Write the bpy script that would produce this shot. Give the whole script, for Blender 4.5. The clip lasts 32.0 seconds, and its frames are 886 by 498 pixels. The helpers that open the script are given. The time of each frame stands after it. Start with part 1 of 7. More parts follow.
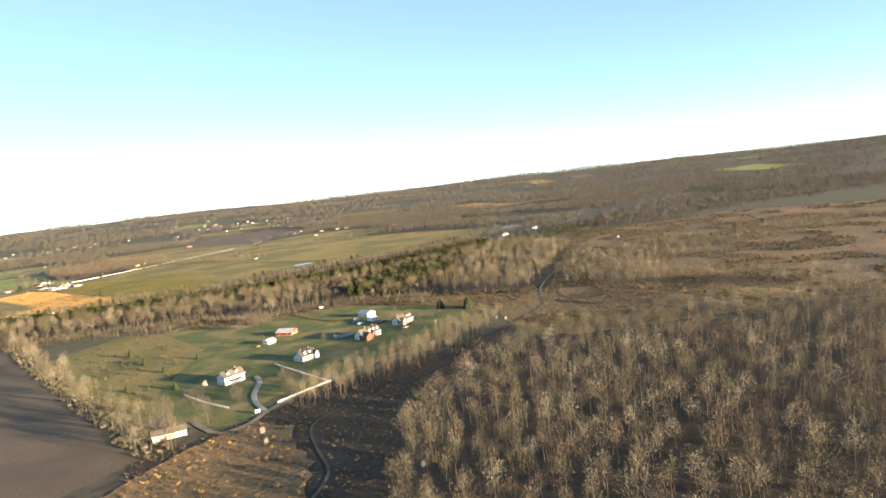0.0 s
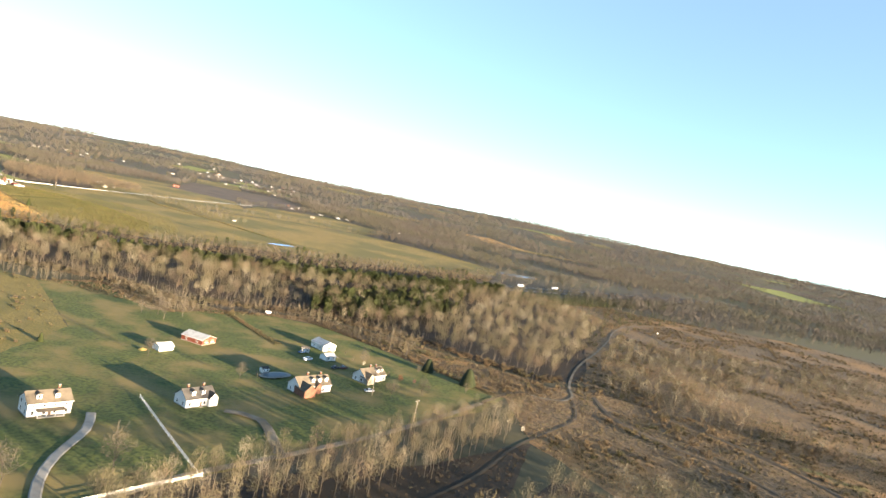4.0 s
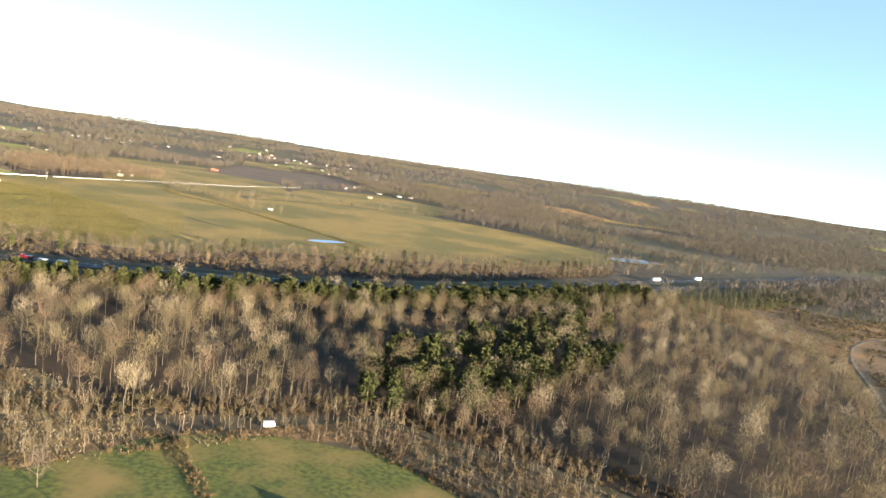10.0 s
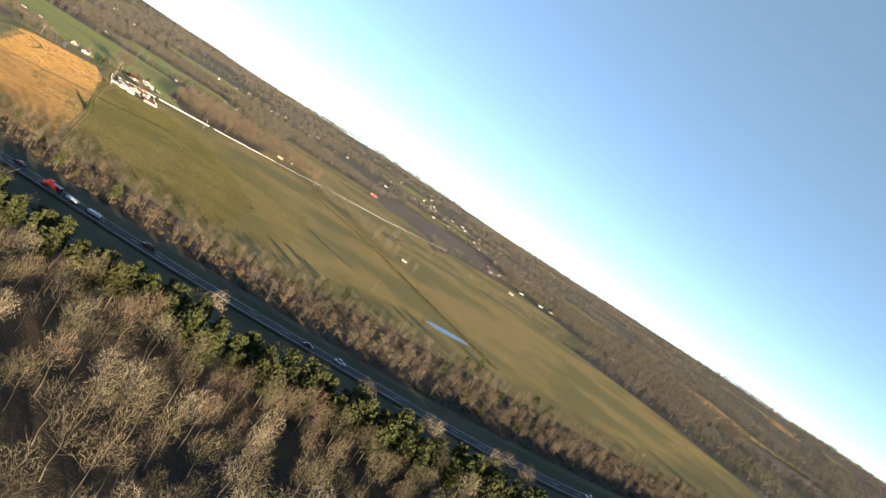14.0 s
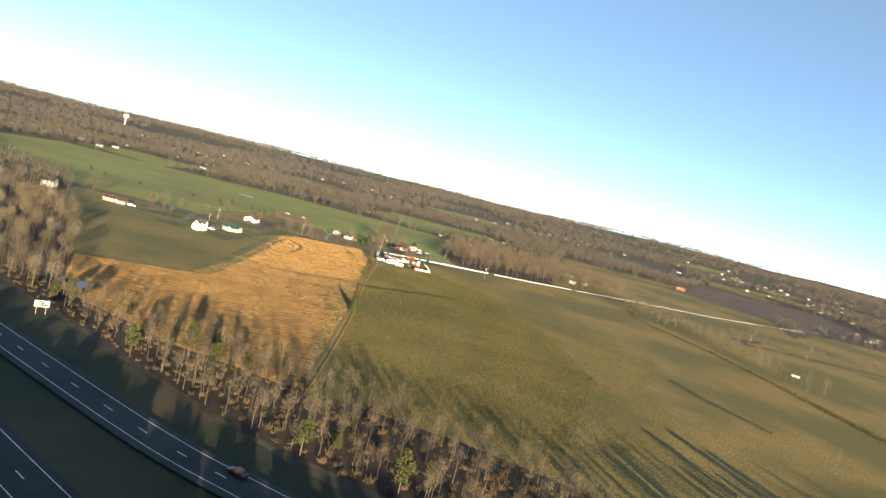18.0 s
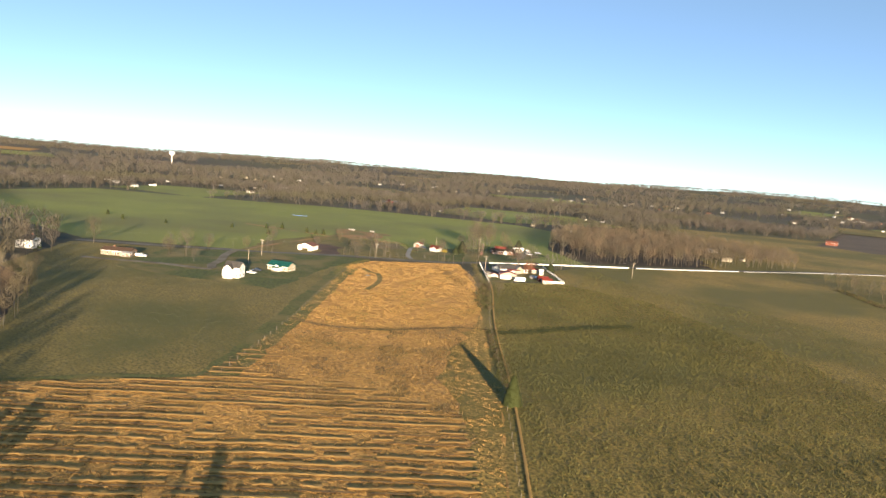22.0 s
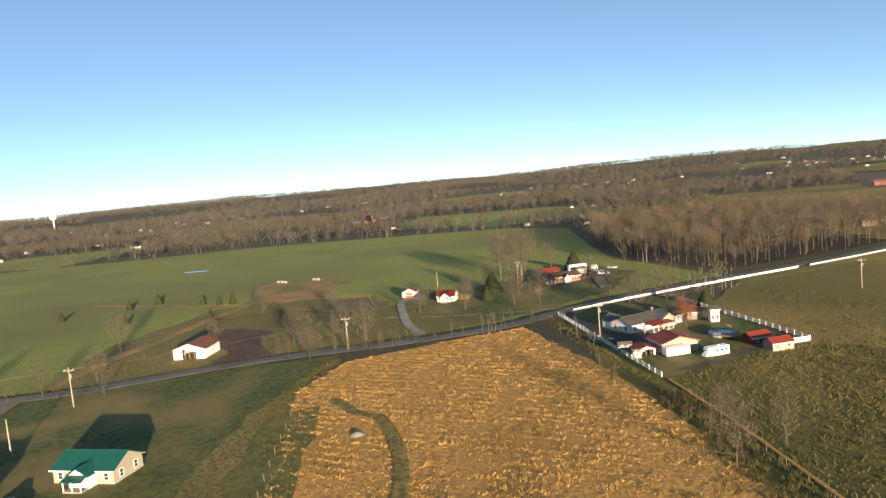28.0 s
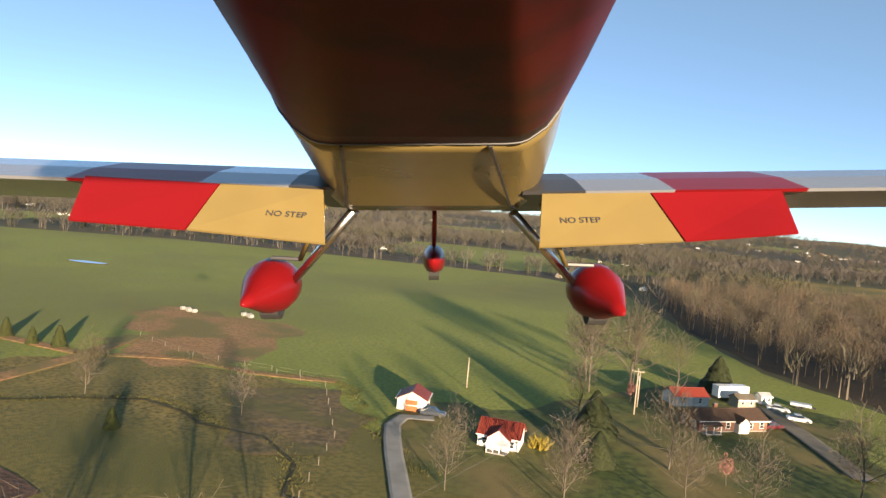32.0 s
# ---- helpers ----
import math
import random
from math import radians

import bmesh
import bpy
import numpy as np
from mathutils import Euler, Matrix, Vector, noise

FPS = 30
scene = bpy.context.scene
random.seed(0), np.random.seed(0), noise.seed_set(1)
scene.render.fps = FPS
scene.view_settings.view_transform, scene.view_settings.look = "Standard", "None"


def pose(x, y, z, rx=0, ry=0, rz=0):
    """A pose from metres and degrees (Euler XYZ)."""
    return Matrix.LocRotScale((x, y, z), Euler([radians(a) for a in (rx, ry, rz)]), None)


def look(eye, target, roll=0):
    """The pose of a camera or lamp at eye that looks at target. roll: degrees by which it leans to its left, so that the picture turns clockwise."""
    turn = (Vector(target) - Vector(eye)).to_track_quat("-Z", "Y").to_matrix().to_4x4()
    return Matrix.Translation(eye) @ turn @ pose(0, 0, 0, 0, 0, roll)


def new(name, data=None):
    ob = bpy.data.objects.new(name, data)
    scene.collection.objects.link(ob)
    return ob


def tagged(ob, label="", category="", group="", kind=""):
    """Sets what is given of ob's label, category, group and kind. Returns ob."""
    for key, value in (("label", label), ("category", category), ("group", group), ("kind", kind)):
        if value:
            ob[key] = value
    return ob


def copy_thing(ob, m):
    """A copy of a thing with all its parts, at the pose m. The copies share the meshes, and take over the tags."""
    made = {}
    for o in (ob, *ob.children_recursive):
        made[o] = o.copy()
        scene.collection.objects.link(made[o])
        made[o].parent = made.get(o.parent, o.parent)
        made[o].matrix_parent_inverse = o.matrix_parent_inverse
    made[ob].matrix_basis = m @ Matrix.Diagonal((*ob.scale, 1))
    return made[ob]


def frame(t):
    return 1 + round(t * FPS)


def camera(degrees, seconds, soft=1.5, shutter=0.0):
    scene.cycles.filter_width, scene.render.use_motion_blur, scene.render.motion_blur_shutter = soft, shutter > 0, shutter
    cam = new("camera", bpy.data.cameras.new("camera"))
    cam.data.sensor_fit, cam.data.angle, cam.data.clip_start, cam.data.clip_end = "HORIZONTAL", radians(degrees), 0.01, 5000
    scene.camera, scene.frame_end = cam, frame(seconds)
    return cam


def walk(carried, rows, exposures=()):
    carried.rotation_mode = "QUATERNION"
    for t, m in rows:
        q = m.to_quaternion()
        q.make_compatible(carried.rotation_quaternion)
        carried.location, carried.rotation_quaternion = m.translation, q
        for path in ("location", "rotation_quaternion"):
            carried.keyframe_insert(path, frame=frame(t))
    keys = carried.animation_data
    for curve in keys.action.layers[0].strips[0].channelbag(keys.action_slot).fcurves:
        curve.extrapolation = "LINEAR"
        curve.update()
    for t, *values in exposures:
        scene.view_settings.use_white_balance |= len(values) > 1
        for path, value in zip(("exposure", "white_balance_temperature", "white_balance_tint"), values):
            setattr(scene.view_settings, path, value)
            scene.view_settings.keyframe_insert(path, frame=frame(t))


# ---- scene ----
cam = camera(66.4, 32.0)
METRES, EYE, TILT, LEAN, TURN = 1161.6, 94.16, -5.95, 6.5, 0.0
ROWS = [
    (0.0, -0.00050, 0.00015, -0.00007, 0.00, 0.00, -0.00),
    (0.5, -0.00267, 0.01698, -0.00015, -1.06, 0.45, 3.09),
    (1.0, -0.00444, 0.03369, -0.00001, -1.60, 1.05, 13.24),
    (1.5, -0.00584, 0.05028, 0.00033, -2.95, 1.46, 3.28),
    (2.0, -0.00694, 0.06677, 0.00087, -5.49, 1.98, -6.85),
    (2.5, -0.00789, 0.08318, 0.00161, -7.89, 2.93, -17.44),
    (3.0, -0.00891, 0.09955, 0.00255, -5.94, 1.90, -20.05),
    (3.5, -0.01016, 0.11591, 0.00368, -1.69, 1.92, -19.25),
    (5.5, -0.01896, 0.18134, 0.00928, -3.11, 2.75, -12.15),
    (6.0, -0.02190, 0.19753, 0.01052, 2.20, 0.68, -2.27),
    (6.5, -0.02495, 0.21359, 0.01156, 4.26, -0.40, -8.64),
    (7.0, -0.02802, 0.22951, 0.01238, 1.65, 0.15, -8.27),
    (7.5, -0.03103, 0.24528, 0.01300, -0.04, 1.22, -13.03),
    (8.0, -0.03398, 0.26090, 0.01347, -0.29, 1.04, -13.55),
    (8.5, -0.03688, 0.27639, 0.01382, -1.42, 0.70, -8.44),
    (9.0, -0.03979, 0.29178, 0.01410, 0.46, -0.95, -7.44),
    (9.5, -0.04277, 0.30708, 0.01434, 4.79, -1.63, -10.54),
    (10.0, -0.04589, 0.32229, 0.01457, 4.92, -1.93, -15.33),
    (10.5, -0.04919, 0.33739, 0.01484, 0.46, -0.43, -21.30),
    (11.0, -0.05275, 0.35231, 0.01517, -1.20, 1.89, -22.21),
    (11.5, -0.05668, 0.36701, 0.01555, 3.05, 0.75, -25.59),
    (12.0, -0.06110, 0.38142, 0.01596, 8.04, -0.34, -34.59),
    (12.5, -0.06614, 0.39549, 0.01634, 7.41, 1.85, -38.69),
    (13.0, -0.07187, 0.40917, 0.01665, 8.32, 3.58, -34.82),
    (13.5, -0.07835, 0.42246, 0.01684, 11.91, 2.23, -36.73),
    (14.0, -0.08562, 0.43537, 0.01684, 17.45, -0.35, -40.99),
    (14.5, -0.09371, 0.44794, 0.01661, 22.19, -2.01, -42.06),
    (16.5, -0.13417, 0.49522, 0.01284, 36.01, -5.76, -34.35),
    (17.0, -0.14602, 0.50623, 0.01131, 39.10, -6.38, -33.22),
    (17.5, -0.15836, 0.51686, 0.00968, 41.61, -6.11, -30.47),
    (18.0, -0.17106, 0.52707, 0.00805, 43.21, -5.31, -22.77),
    (18.5, -0.18400, 0.53689, 0.00649, 45.49, -6.96, -18.41),
    (19.0, -0.19710, 0.54634, 0.00500, 50.41, -9.96, -19.72),
    (19.5, -0.21031, 0.55549, 0.00353, 49.82, -10.28, -20.06),
    (20.0, -0.22358, 0.56443, 0.00203, 46.96, -8.67, -15.76),
    (20.5, -0.23689, 0.57322, 0.00044, 47.10, -8.38, -11.89),
    (21.0, -0.25022, 0.58193, -0.00129, 48.70, -8.08, -11.88),
    (21.5, -0.26353, 0.59058, -0.00319, 49.54, -7.74, -12.69),
    (22.0, -0.27677, 0.59918, -0.00524, 47.71, -7.42, -13.31),
    (22.5, -0.28990, 0.60775, -0.00738, 44.51, -6.21, -13.32),
    (23.0, -0.30289, 0.61630, -0.00954, 42.98, -5.61, -8.12),
    (23.5, -0.31570, 0.62484, -0.01162, 43.27, -5.58, -5.38),
    (24.0, -0.32833, 0.63337, -0.01355, 43.89, -5.29, -7.44),
    (24.5, -0.34077, 0.64192, -0.01524, 43.59, -4.61, -6.64),
    (25.0, -0.35304, 0.65050, -0.01666, 44.18, -4.64, -1.79),
    (25.5, -0.36515, 0.65914, -0.01778, 43.93, -4.33, -3.62),
    (27.5, -0.41231, 0.69495, -0.02038, 44.59, -5.11, -0.50),
    (28.0, -0.42383, 0.70432, -0.02100, 40.59, -5.40, -3.66),
    (28.5, -0.43521, 0.71382, -0.02175, 36.34, -4.19, -1.93),
    (29.0, -0.44639, 0.72343, -0.02261, 36.14, -2.69, -0.38),
    (29.5, -0.45733, 0.73309, -0.02358, 37.91, -2.28, 0.84),
    (30.0, -0.46801, 0.74283, -0.02459, 36.98, -2.02, 2.59),
    (30.5, -0.47840, 0.75268, -0.02561, 33.45, -1.73, 1.44),
    (31.0, -0.48849, 0.76270, -0.02655, 30.65, -1.01, -2.80),
    (31.5, -0.49826, 0.77294, -0.02739, 33.82, -1.08, -6.94),
    (32.0, -0.50771, 0.78341, -0.02808, 39.82, -2.92, -14.07),
]
walk(cam, [(t, pose(0, 0, EYE, TILT, LEAN, TURN) @ pose(METRES * x, METRES * y, METRES * z, 90 + pitch, roll, yaw)) for t, x, y, z, yaw, pitch, roll in ROWS],
     exposures=[(t, stops, 6500, 12) for t, stops in ((0, 2.75), (1.5, 2.95), (3.2, 3.0), (5.5, 2.7), (7.5, 2.6), (9, 2.7), (10, 2.95), (11.5, 2.8), (13, 2.4), (16.5, 2.2), (18.5, 2.2), (20, 2.0), (22, 2.0), (25.5, 1.95), (28, 1.75), (30, 1.95), (32, 2.0))])

# ---- light: a low, clear sun behind the camera's right shoulder ----
SUN_AZ, SUN_EL = radians(120.5), radians(7.2)
sun_way = Vector((math.sin(SUN_AZ) * math.cos(SUN_EL), math.cos(SUN_AZ) * math.cos(SUN_EL), math.sin(SUN_EL)))
world = bpy.data.worlds.new("sky")
scene.world = world
world.use_nodes = True
wn = world.node_tree.nodes
sky = wn.new("ShaderNodeTexSky")
sky.sky_type, sky.sun_disc = "NISHITA", False
sky.sun_elevation, sky.sun_rotation = SUN_EL, SUN_AZ
sky.air_density, sky.dust_density, sky.ozone_density = 0.4, 0.02, 1.3
wn["Background"].inputs["Strength"].default_value = 0.05
haze = wn.new("ShaderNodeMix")  # thin bright haze over the whole sky
haze.data_type, haze.blend_type = "RGBA", "ADD"
haze.inputs[0].default_value, haze.inputs[7].default_value = 1.0, (0.62, 0.95, 0.95, 1)
world.node_tree.links.new(sky.outputs["Color"], haze.inputs[6])
world.node_tree.links.new(haze.outputs[2], wn["Background"].inputs["Color"])
sun = new("sun", bpy.data.lights.new("sun", "SUN"))
sun.data.energy, sun.data.angle, sun.data.color = 5.0, radians(0.6), (1.0, 0.78, 0.52)
sun.matrix_world = look(sun_way * 3000, (0, 0, 0))

# ---- materials ----
def mat(name, a, b, scale=0.5, rough=0.85, metal=0.0, bump=0.0, c=None, scale_c=0.05, amount_c=0.5, wave=0.0, wave_turn=0.0, world=False, spec=0.3, detail=6, fine=None, vary=0.0, grit=None):
    """Two tones mixed by grain; a third tone c in large stains; wave: ribs of that spacing; vary: differs from object to object."""
    m = bpy.data.materials.new(name)
    m.use_nodes = True
    n, l = m.node_tree.nodes, m.node_tree.links
    p = n["Principled BSDF"]
    p.inputs["Roughness"].default_value, p.inputs["Metallic"].default_value = rough, metal
    p.inputs["Specular IOR Level"].default_value = spec
    if world:
        co = n.new("ShaderNodeNewGeometry").outputs["Position"]
    else:
        co = n.new("ShaderNodeTexCoord").outputs["Object"]

    def noise_of(s, d, low, high):
        t = n.new("ShaderNodeTexNoise")
        t.inputs["Scale"].default_value, t.inputs["Detail"].default_value = s, d
        l.new(co, t.inputs["Vector"])
        r = n.new("ShaderNodeMapRange")
        r.inputs[1].default_value, r.inputs[2].default_value = low, high
        l.new(t.outputs["Fac"], r.inputs[0])
        return r.outputs[0]

    def mix(f, x, y):
        k = n.new("ShaderNodeMix")
        k.data_type = "RGBA"
        l.new(f, k.inputs[0])
        for socket, v in ((k.inputs[6], x), (k.inputs[7], y)):
            if isinstance(v, tuple):
                socket.default_value = (*v, 1)
            else:
                l.new(v, socket)
        return k.outputs[2]

    g = noise_of(scale, detail, 0.3, 0.7)
    col = mix(g, a, b)
    if fine:
        col = mix(noise_of(fine[0], 3, 0.42, 0.62), col, fine[1])
    if c:
        f = noise_of(scale_c, 4, 0.5 - 0.05, 0.5 + 0.25 - 0.2 * amount_c)
        col = mix(f, col, c)
    if vary:
        o = n.new("ShaderNodeObjectInfo")
        h = n.new("ShaderNodeHueSaturation")
        r = n.new("ShaderNodeMapRange")
        r.inputs[3].default_value, r.inputs[4].default_value = 1 - vary, 1 + vary
        l.new(o.outputs["Random"], r.inputs[0])
        l.new(r.outputs[0], h.inputs["Value"])
        l.new(col, h.inputs["Color"])
        col = h.outputs["Color"]
    l.new(col, p.inputs["Base Color"])
    if wave:
        mp = n.new("ShaderNodeMapping")
        mp.inputs["Rotation"].default_value = (0, 0, wave_turn) if wave_turn is not None else (0, math.pi / 2, 0)
        l.new(co, mp.inputs["Vector"])
        w = n.new("ShaderNodeTexWave")
        w.inputs["Scale"].default_value = 0.314 / wave
        w.inputs["Distortion"].default_value = 0.2
        l.new(mp.outputs[0], w.inputs["Vector"])
        bn = n.new("ShaderNodeBump")
        bn.inputs["Strength"].default_value, bn.inputs["Distance"].default_value = 0.6, wave * 0.2
        l.new(w.outputs["Fac"], bn.inputs["Height"])
        l.new(bn.outputs[0], p.inputs["Normal"])
    elif bump:
        bn = n.new("ShaderNodeBump")
        bn.inputs["Strength"].default_value, bn.inputs["Distance"].default_value = 0.7, bump
        if grit:
            bn.inputs["Strength"].default_value, bn.inputs["Distance"].default_value = 1.0, grit[1]
            l.new(noise_of(grit[0], 6, 0.25, 0.75), bn.inputs["Height"])
        else:
            l.new(g, bn.inputs["Height"])
        l.new(bn.outputs[0], p.inputs["Normal"])
    return m


M = {}
def reg(key, *a, **k):
    M[key] = mat(key, *a, **k)

# the land
reg("land", (0.062, 0.052, 0.034), (0.09, 0.073, 0.046), 0.02, c=(0.062, 0.06, 0.027), scale_c=0.0022, amount_c=0.8, world=True, bump=0.6, fine=(0.12, (0.035, 0.029, 0.019)))
# leaf brown taken almost to black: shade between the trees is in the colour
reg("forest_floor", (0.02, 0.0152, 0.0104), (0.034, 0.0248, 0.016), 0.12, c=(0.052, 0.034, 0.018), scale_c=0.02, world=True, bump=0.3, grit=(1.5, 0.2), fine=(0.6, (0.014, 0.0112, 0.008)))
reg("lawn", (0.066, 0.088, 0.02), (0.11, 0.118, 0.028), 0.09, c=(0.18, 0.135, 0.05), scale_c=0.05, amount_c=0.45, world=True, bump=0.1, grit=(4.0, 0.06), fine=(0.7, (0.04, 0.054, 0.013)))
reg("pasture", (0.248, 0.171, 0.045), (0.329, 0.23, 0.0612), 0.06, c=(0.117, 0.101, 0.0243), scale_c=0.012, amount_c=0.8, world=True, bump=0.12, grit=(4.0, 0.07), fine=(1.3, (0.099, 0.0774, 0.0216)))
reg("green_field", (0.19, 0.215, 0.04), (0.24, 0.25, 0.055), 0.03, c=(0.14, 0.14, 0.04), scale_c=0.008, amount_c=0.4, world=True, bump=0.08, grit=(4.5, 0.04), fine=(1.2, (0.15, 0.17, 0.034)))
reg("stubble", (0.43, 0.24, 0.062), (0.52, 0.3, 0.09), 0.12, c=(0.32, 0.185, 0.05), scale_c=0.06, amount_c=0.5, world=True, bump=0.3, grit=(2.6, 0.1), fine=(1.0, (0.25, 0.14, 0.043)))
reg("rough_field", (0.186, 0.14, 0.0409), (0.26, 0.191, 0.0558), 0.15, c=(0.0977, 0.093, 0.0242), scale_c=0.02, amount_c=0.6, world=True, bump=0.25, grit=(5.0, 0.05), fine=(1.3, (0.0837, 0.0744, 0.0223)))
reg("margin_grass", (0.105, 0.11, 0.028), (0.14, 0.136, 0.036), 0.2, c=(0.17, 0.135, 0.045), scale_c=0.05, amount_c=0.5, world=True, bump=0.1, fine=(1.1, (0.07, 0.074, 0.02)))
reg("brown_meadow", (0.15, 0.105, 0.05), (0.2, 0.14, 0.066), 0.3, c=(0.1, 0.09, 0.03), scale_c=0.08, amount_c=0.6, world=True, bump=0.15, fine=(1.1, (0.1, 0.074, 0.034)))
reg("dry_weeds", (0.2, 0.135, 0.065), (0.26, 0.18, 0.09), 0.2, c=(0.11, 0.085, 0.04), scale_c=0.06, amount_c=0.5, world=True, bump=0.3, fine=(0.9, (0.12, 0.085, 0.04)))
# plain darker green for streaks across the pasture
reg("dark_grass", (0.038, 0.048, 0.014), (0.055, 0.06, 0.019), 0.3, world=True, bump=0.1, fine=(0.8, (0.07, 0.068, 0.022)))
reg("clearcut", (0.11, 0.077, 0.042), (0.17, 0.12, 0.066), 0.06, c=(0.2, 0.12, 0.052), scale_c=0.014, amount_c=0.5, world=True, bump=0.6, grit=(2.6, 0.12), fine=(0.5, (0.055, 0.041, 0.026)))
reg("ploughed", (0.095, 0.0675, 0.0425), (0.125, 0.09, 0.0575), 0.05, c=(0.07, 0.05, 0.0325), scale_c=0.02, world=True, bump=0.15, fine=(0.8, (0.08, 0.0575, 0.0375)))
reg("bare_earth", (0.29, 0.16, 0.068), (0.36, 0.205, 0.09), 0.15, c=(0.15, 0.125, 0.04), scale_c=0.07, amount_c=0.75, world=True, bump=0.2, grit=(2.2, 0.1), fine=(1.2, (0.2, 0.118, 0.05)))
# darker brown for strips and clumps on the stubble field
reg("field_brown", (0.17, 0.105, 0.042), (0.22, 0.138, 0.054), 0.8, world=True, bump=0.1)
reg("mud", (0.08, 0.045, 0.03), (0.12, 0.07, 0.045), 0.3, c=(0.05, 0.0325, 0.0225), scale_c=0.08, world=True, bump=0.15, grit=(1.6, 0.12))
reg("brown_track", (0.06, 0.0469, 0.0319), (0.0863, 0.0675, 0.045), 0.3, c=(0.0413, 0.0319, 0.0206), scale_c=0.06, world=True, bump=0.1)
# verge green is darkened: the roadside trees' shade is put into it
reg("verge", (0.018, 0.026, 0.01), (0.036, 0.042, 0.017), 0.15, c=(0.06, 0.047, 0.024), scale_c=0.025, amount_c=0.5, world=True, bump=0.2, grit=(3.0, 0.08), fine=(0.9, (0.028, 0.028, 0.013)))
reg("asphalt", (0.03, 0.0318, 0.036), (0.045, 0.0468, 0.051), 0.3, rough=0.8, c=(0.024, 0.0252, 0.0282), scale_c=0.05, world=True, fine=(3.0, (0.039, 0.0396, 0.042)))
reg("old_asphalt", (0.1, 0.096, 0.09), (0.13, 0.124, 0.115), 0.3, c=(0.075, 0.072, 0.067), scale_c=0.08, world=True)
reg("gravel", (0.144, 0.123, 0.093), (0.185, 0.161, 0.126), 0.5, c=(0.101, 0.084, 0.0591), scale_c=0.1, world=True, bump=0.05)
reg("paint_white", (0.75, 0.75, 0.72), (0.62, 0.62, 0.58), 1.5, rough=0.6)
reg("water", (0.03, 0.04, 0.05), (0.045, 0.055, 0.06), 0.05, rough=0.06, spec=0.6, world=True)
# trees
reg("bark", (0.0697, 0.0587, 0.0429), (0.107, 0.0912, 0.0697), 0.35, c=(0.0349, 0.0282, 0.0209), scale_c=0.07, world=True)
reg("twigs", (0.0878, 0.0754, 0.045), (0.14, 0.121, 0.0743), 0.09, c=(0.0675, 0.0506, 0.0327), scale_c=0.035, amount_c=0.35, world=True, rough=0.9, fine=(0.06, (0.0619, 0.0597, 0.0315)))
reg("red_twigs", (0.0954, 0.0698, 0.045), (0.13, 0.0954, 0.0619), 0.09, world=True, rough=0.9)
reg("olive_twigs", (0.0788, 0.0675, 0.036), (0.115, 0.0969, 0.0531), 0.09, world=True, rough=0.9)
reg("pale_twigs", (0.175, 0.152, 0.104), (0.225, 0.196, 0.138), 0.09, world=True, rough=0.9)
# greyer than the near twigs: distance haze is put into this colour
reg("hazy_twigs", (0.063, 0.0565, 0.051), (0.09, 0.081, 0.072), 0.012, c=(0.052, 0.0505, 0.0306), scale_c=0.006, amount_c=0.4, world=True, rough=0.95, fine=(0.05, (0.036, 0.0306, 0.0238)))
reg("grey_twigs", (0.061, 0.0505, 0.0378), (0.09, 0.0755, 0.0575), 0.3, world=True, rough=0.9, c=(0.0685, 0.054, 0.0324), scale_c=0.03, amount_c=0.3)
reg("needles", (0.0214, 0.0306, 0.00672), (0.0398, 0.0476, 0.011), 0.35, c=(0.0367, 0.0398, 0.0107), scale_c=0.05, world=True, rough=0.8)
reg("spruce_needles", (0.018, 0.0245, 0.00865), (0.0306, 0.036, 0.0123), 0.5, world=True, rough=0.8)
reg("brush", (0.065, 0.0468, 0.0263), (0.097, 0.0685, 0.036), 0.2, c=(0.0468, 0.0432, 0.018), scale_c=0.05, world=True, rough=0.9)
reg("green_brush", (0.0468, 0.0505, 0.0144), (0.072, 0.0685, 0.0234), 0.3, world=True)
reg("dry_grass", (0.36, 0.21, 0.062), (0.45, 0.275, 0.09), 0.3, c=(0.3, 0.18, 0.056), scale_c=0.05, world=True, rough=0.9)
reg("field_grass", (0.056, 0.055, 0.016), (0.09, 0.08, 0.024), 0.2, c=(0.048, 0.046, 0.013), scale_c=0.04, amount_c=0.7, world=True, rough=0.9)
reg("blossom", (0.45, 0.41, 0.33), (0.36, 0.33, 0.25), 0.6, world=True)
reg("redbud", (0.18, 0.08, 0.07), (0.225, 0.11, 0.09), 0.6, world=True)
reg("rust_twigs", (0.12, 0.045, 0.0225), (0.16, 0.065, 0.035), 0.6, world=True, rough=0.9)
reg("forsythia", (0.25, 0.19, 0.025), (0.2, 0.15, 0.025), 0.8, world=True)
# buildings
reg("siding", (0.7, 0.69, 0.66), (0.6, 0.59, 0.56), 0.7, rough=0.6, wave=0.25, wave_turn=None)
reg("cream_siding", (0.297, 0.27, 0.211), (0.261, 0.234, 0.18), 0.7, rough=0.65, wave=0.25, wave_turn=None)
reg("brick", (0.158, 0.072, 0.045), (0.203, 0.104, 0.0675), 2.2, rough=0.85, c=(0.126, 0.054, 0.036), scale_c=0.6)
reg("tan_brick", (0.207, 0.149, 0.104), (0.247, 0.184, 0.135), 2.2, rough=0.85, c=(0.171, 0.117, 0.081), scale_c=0.6)
reg("shingle_grey", (0.048, 0.045, 0.0435), (0.066, 0.063, 0.06), 1.6, rough=0.9, bump=0.03, c=(0.036, 0.0345, 0.033), scale_c=0.4)
# blue-grey of the roof's shaded planes, put into the colour
reg("shingle_shade", (0.075, 0.08, 0.095), (0.11, 0.115, 0.13), 1.6, rough=0.85, bump=0.03)
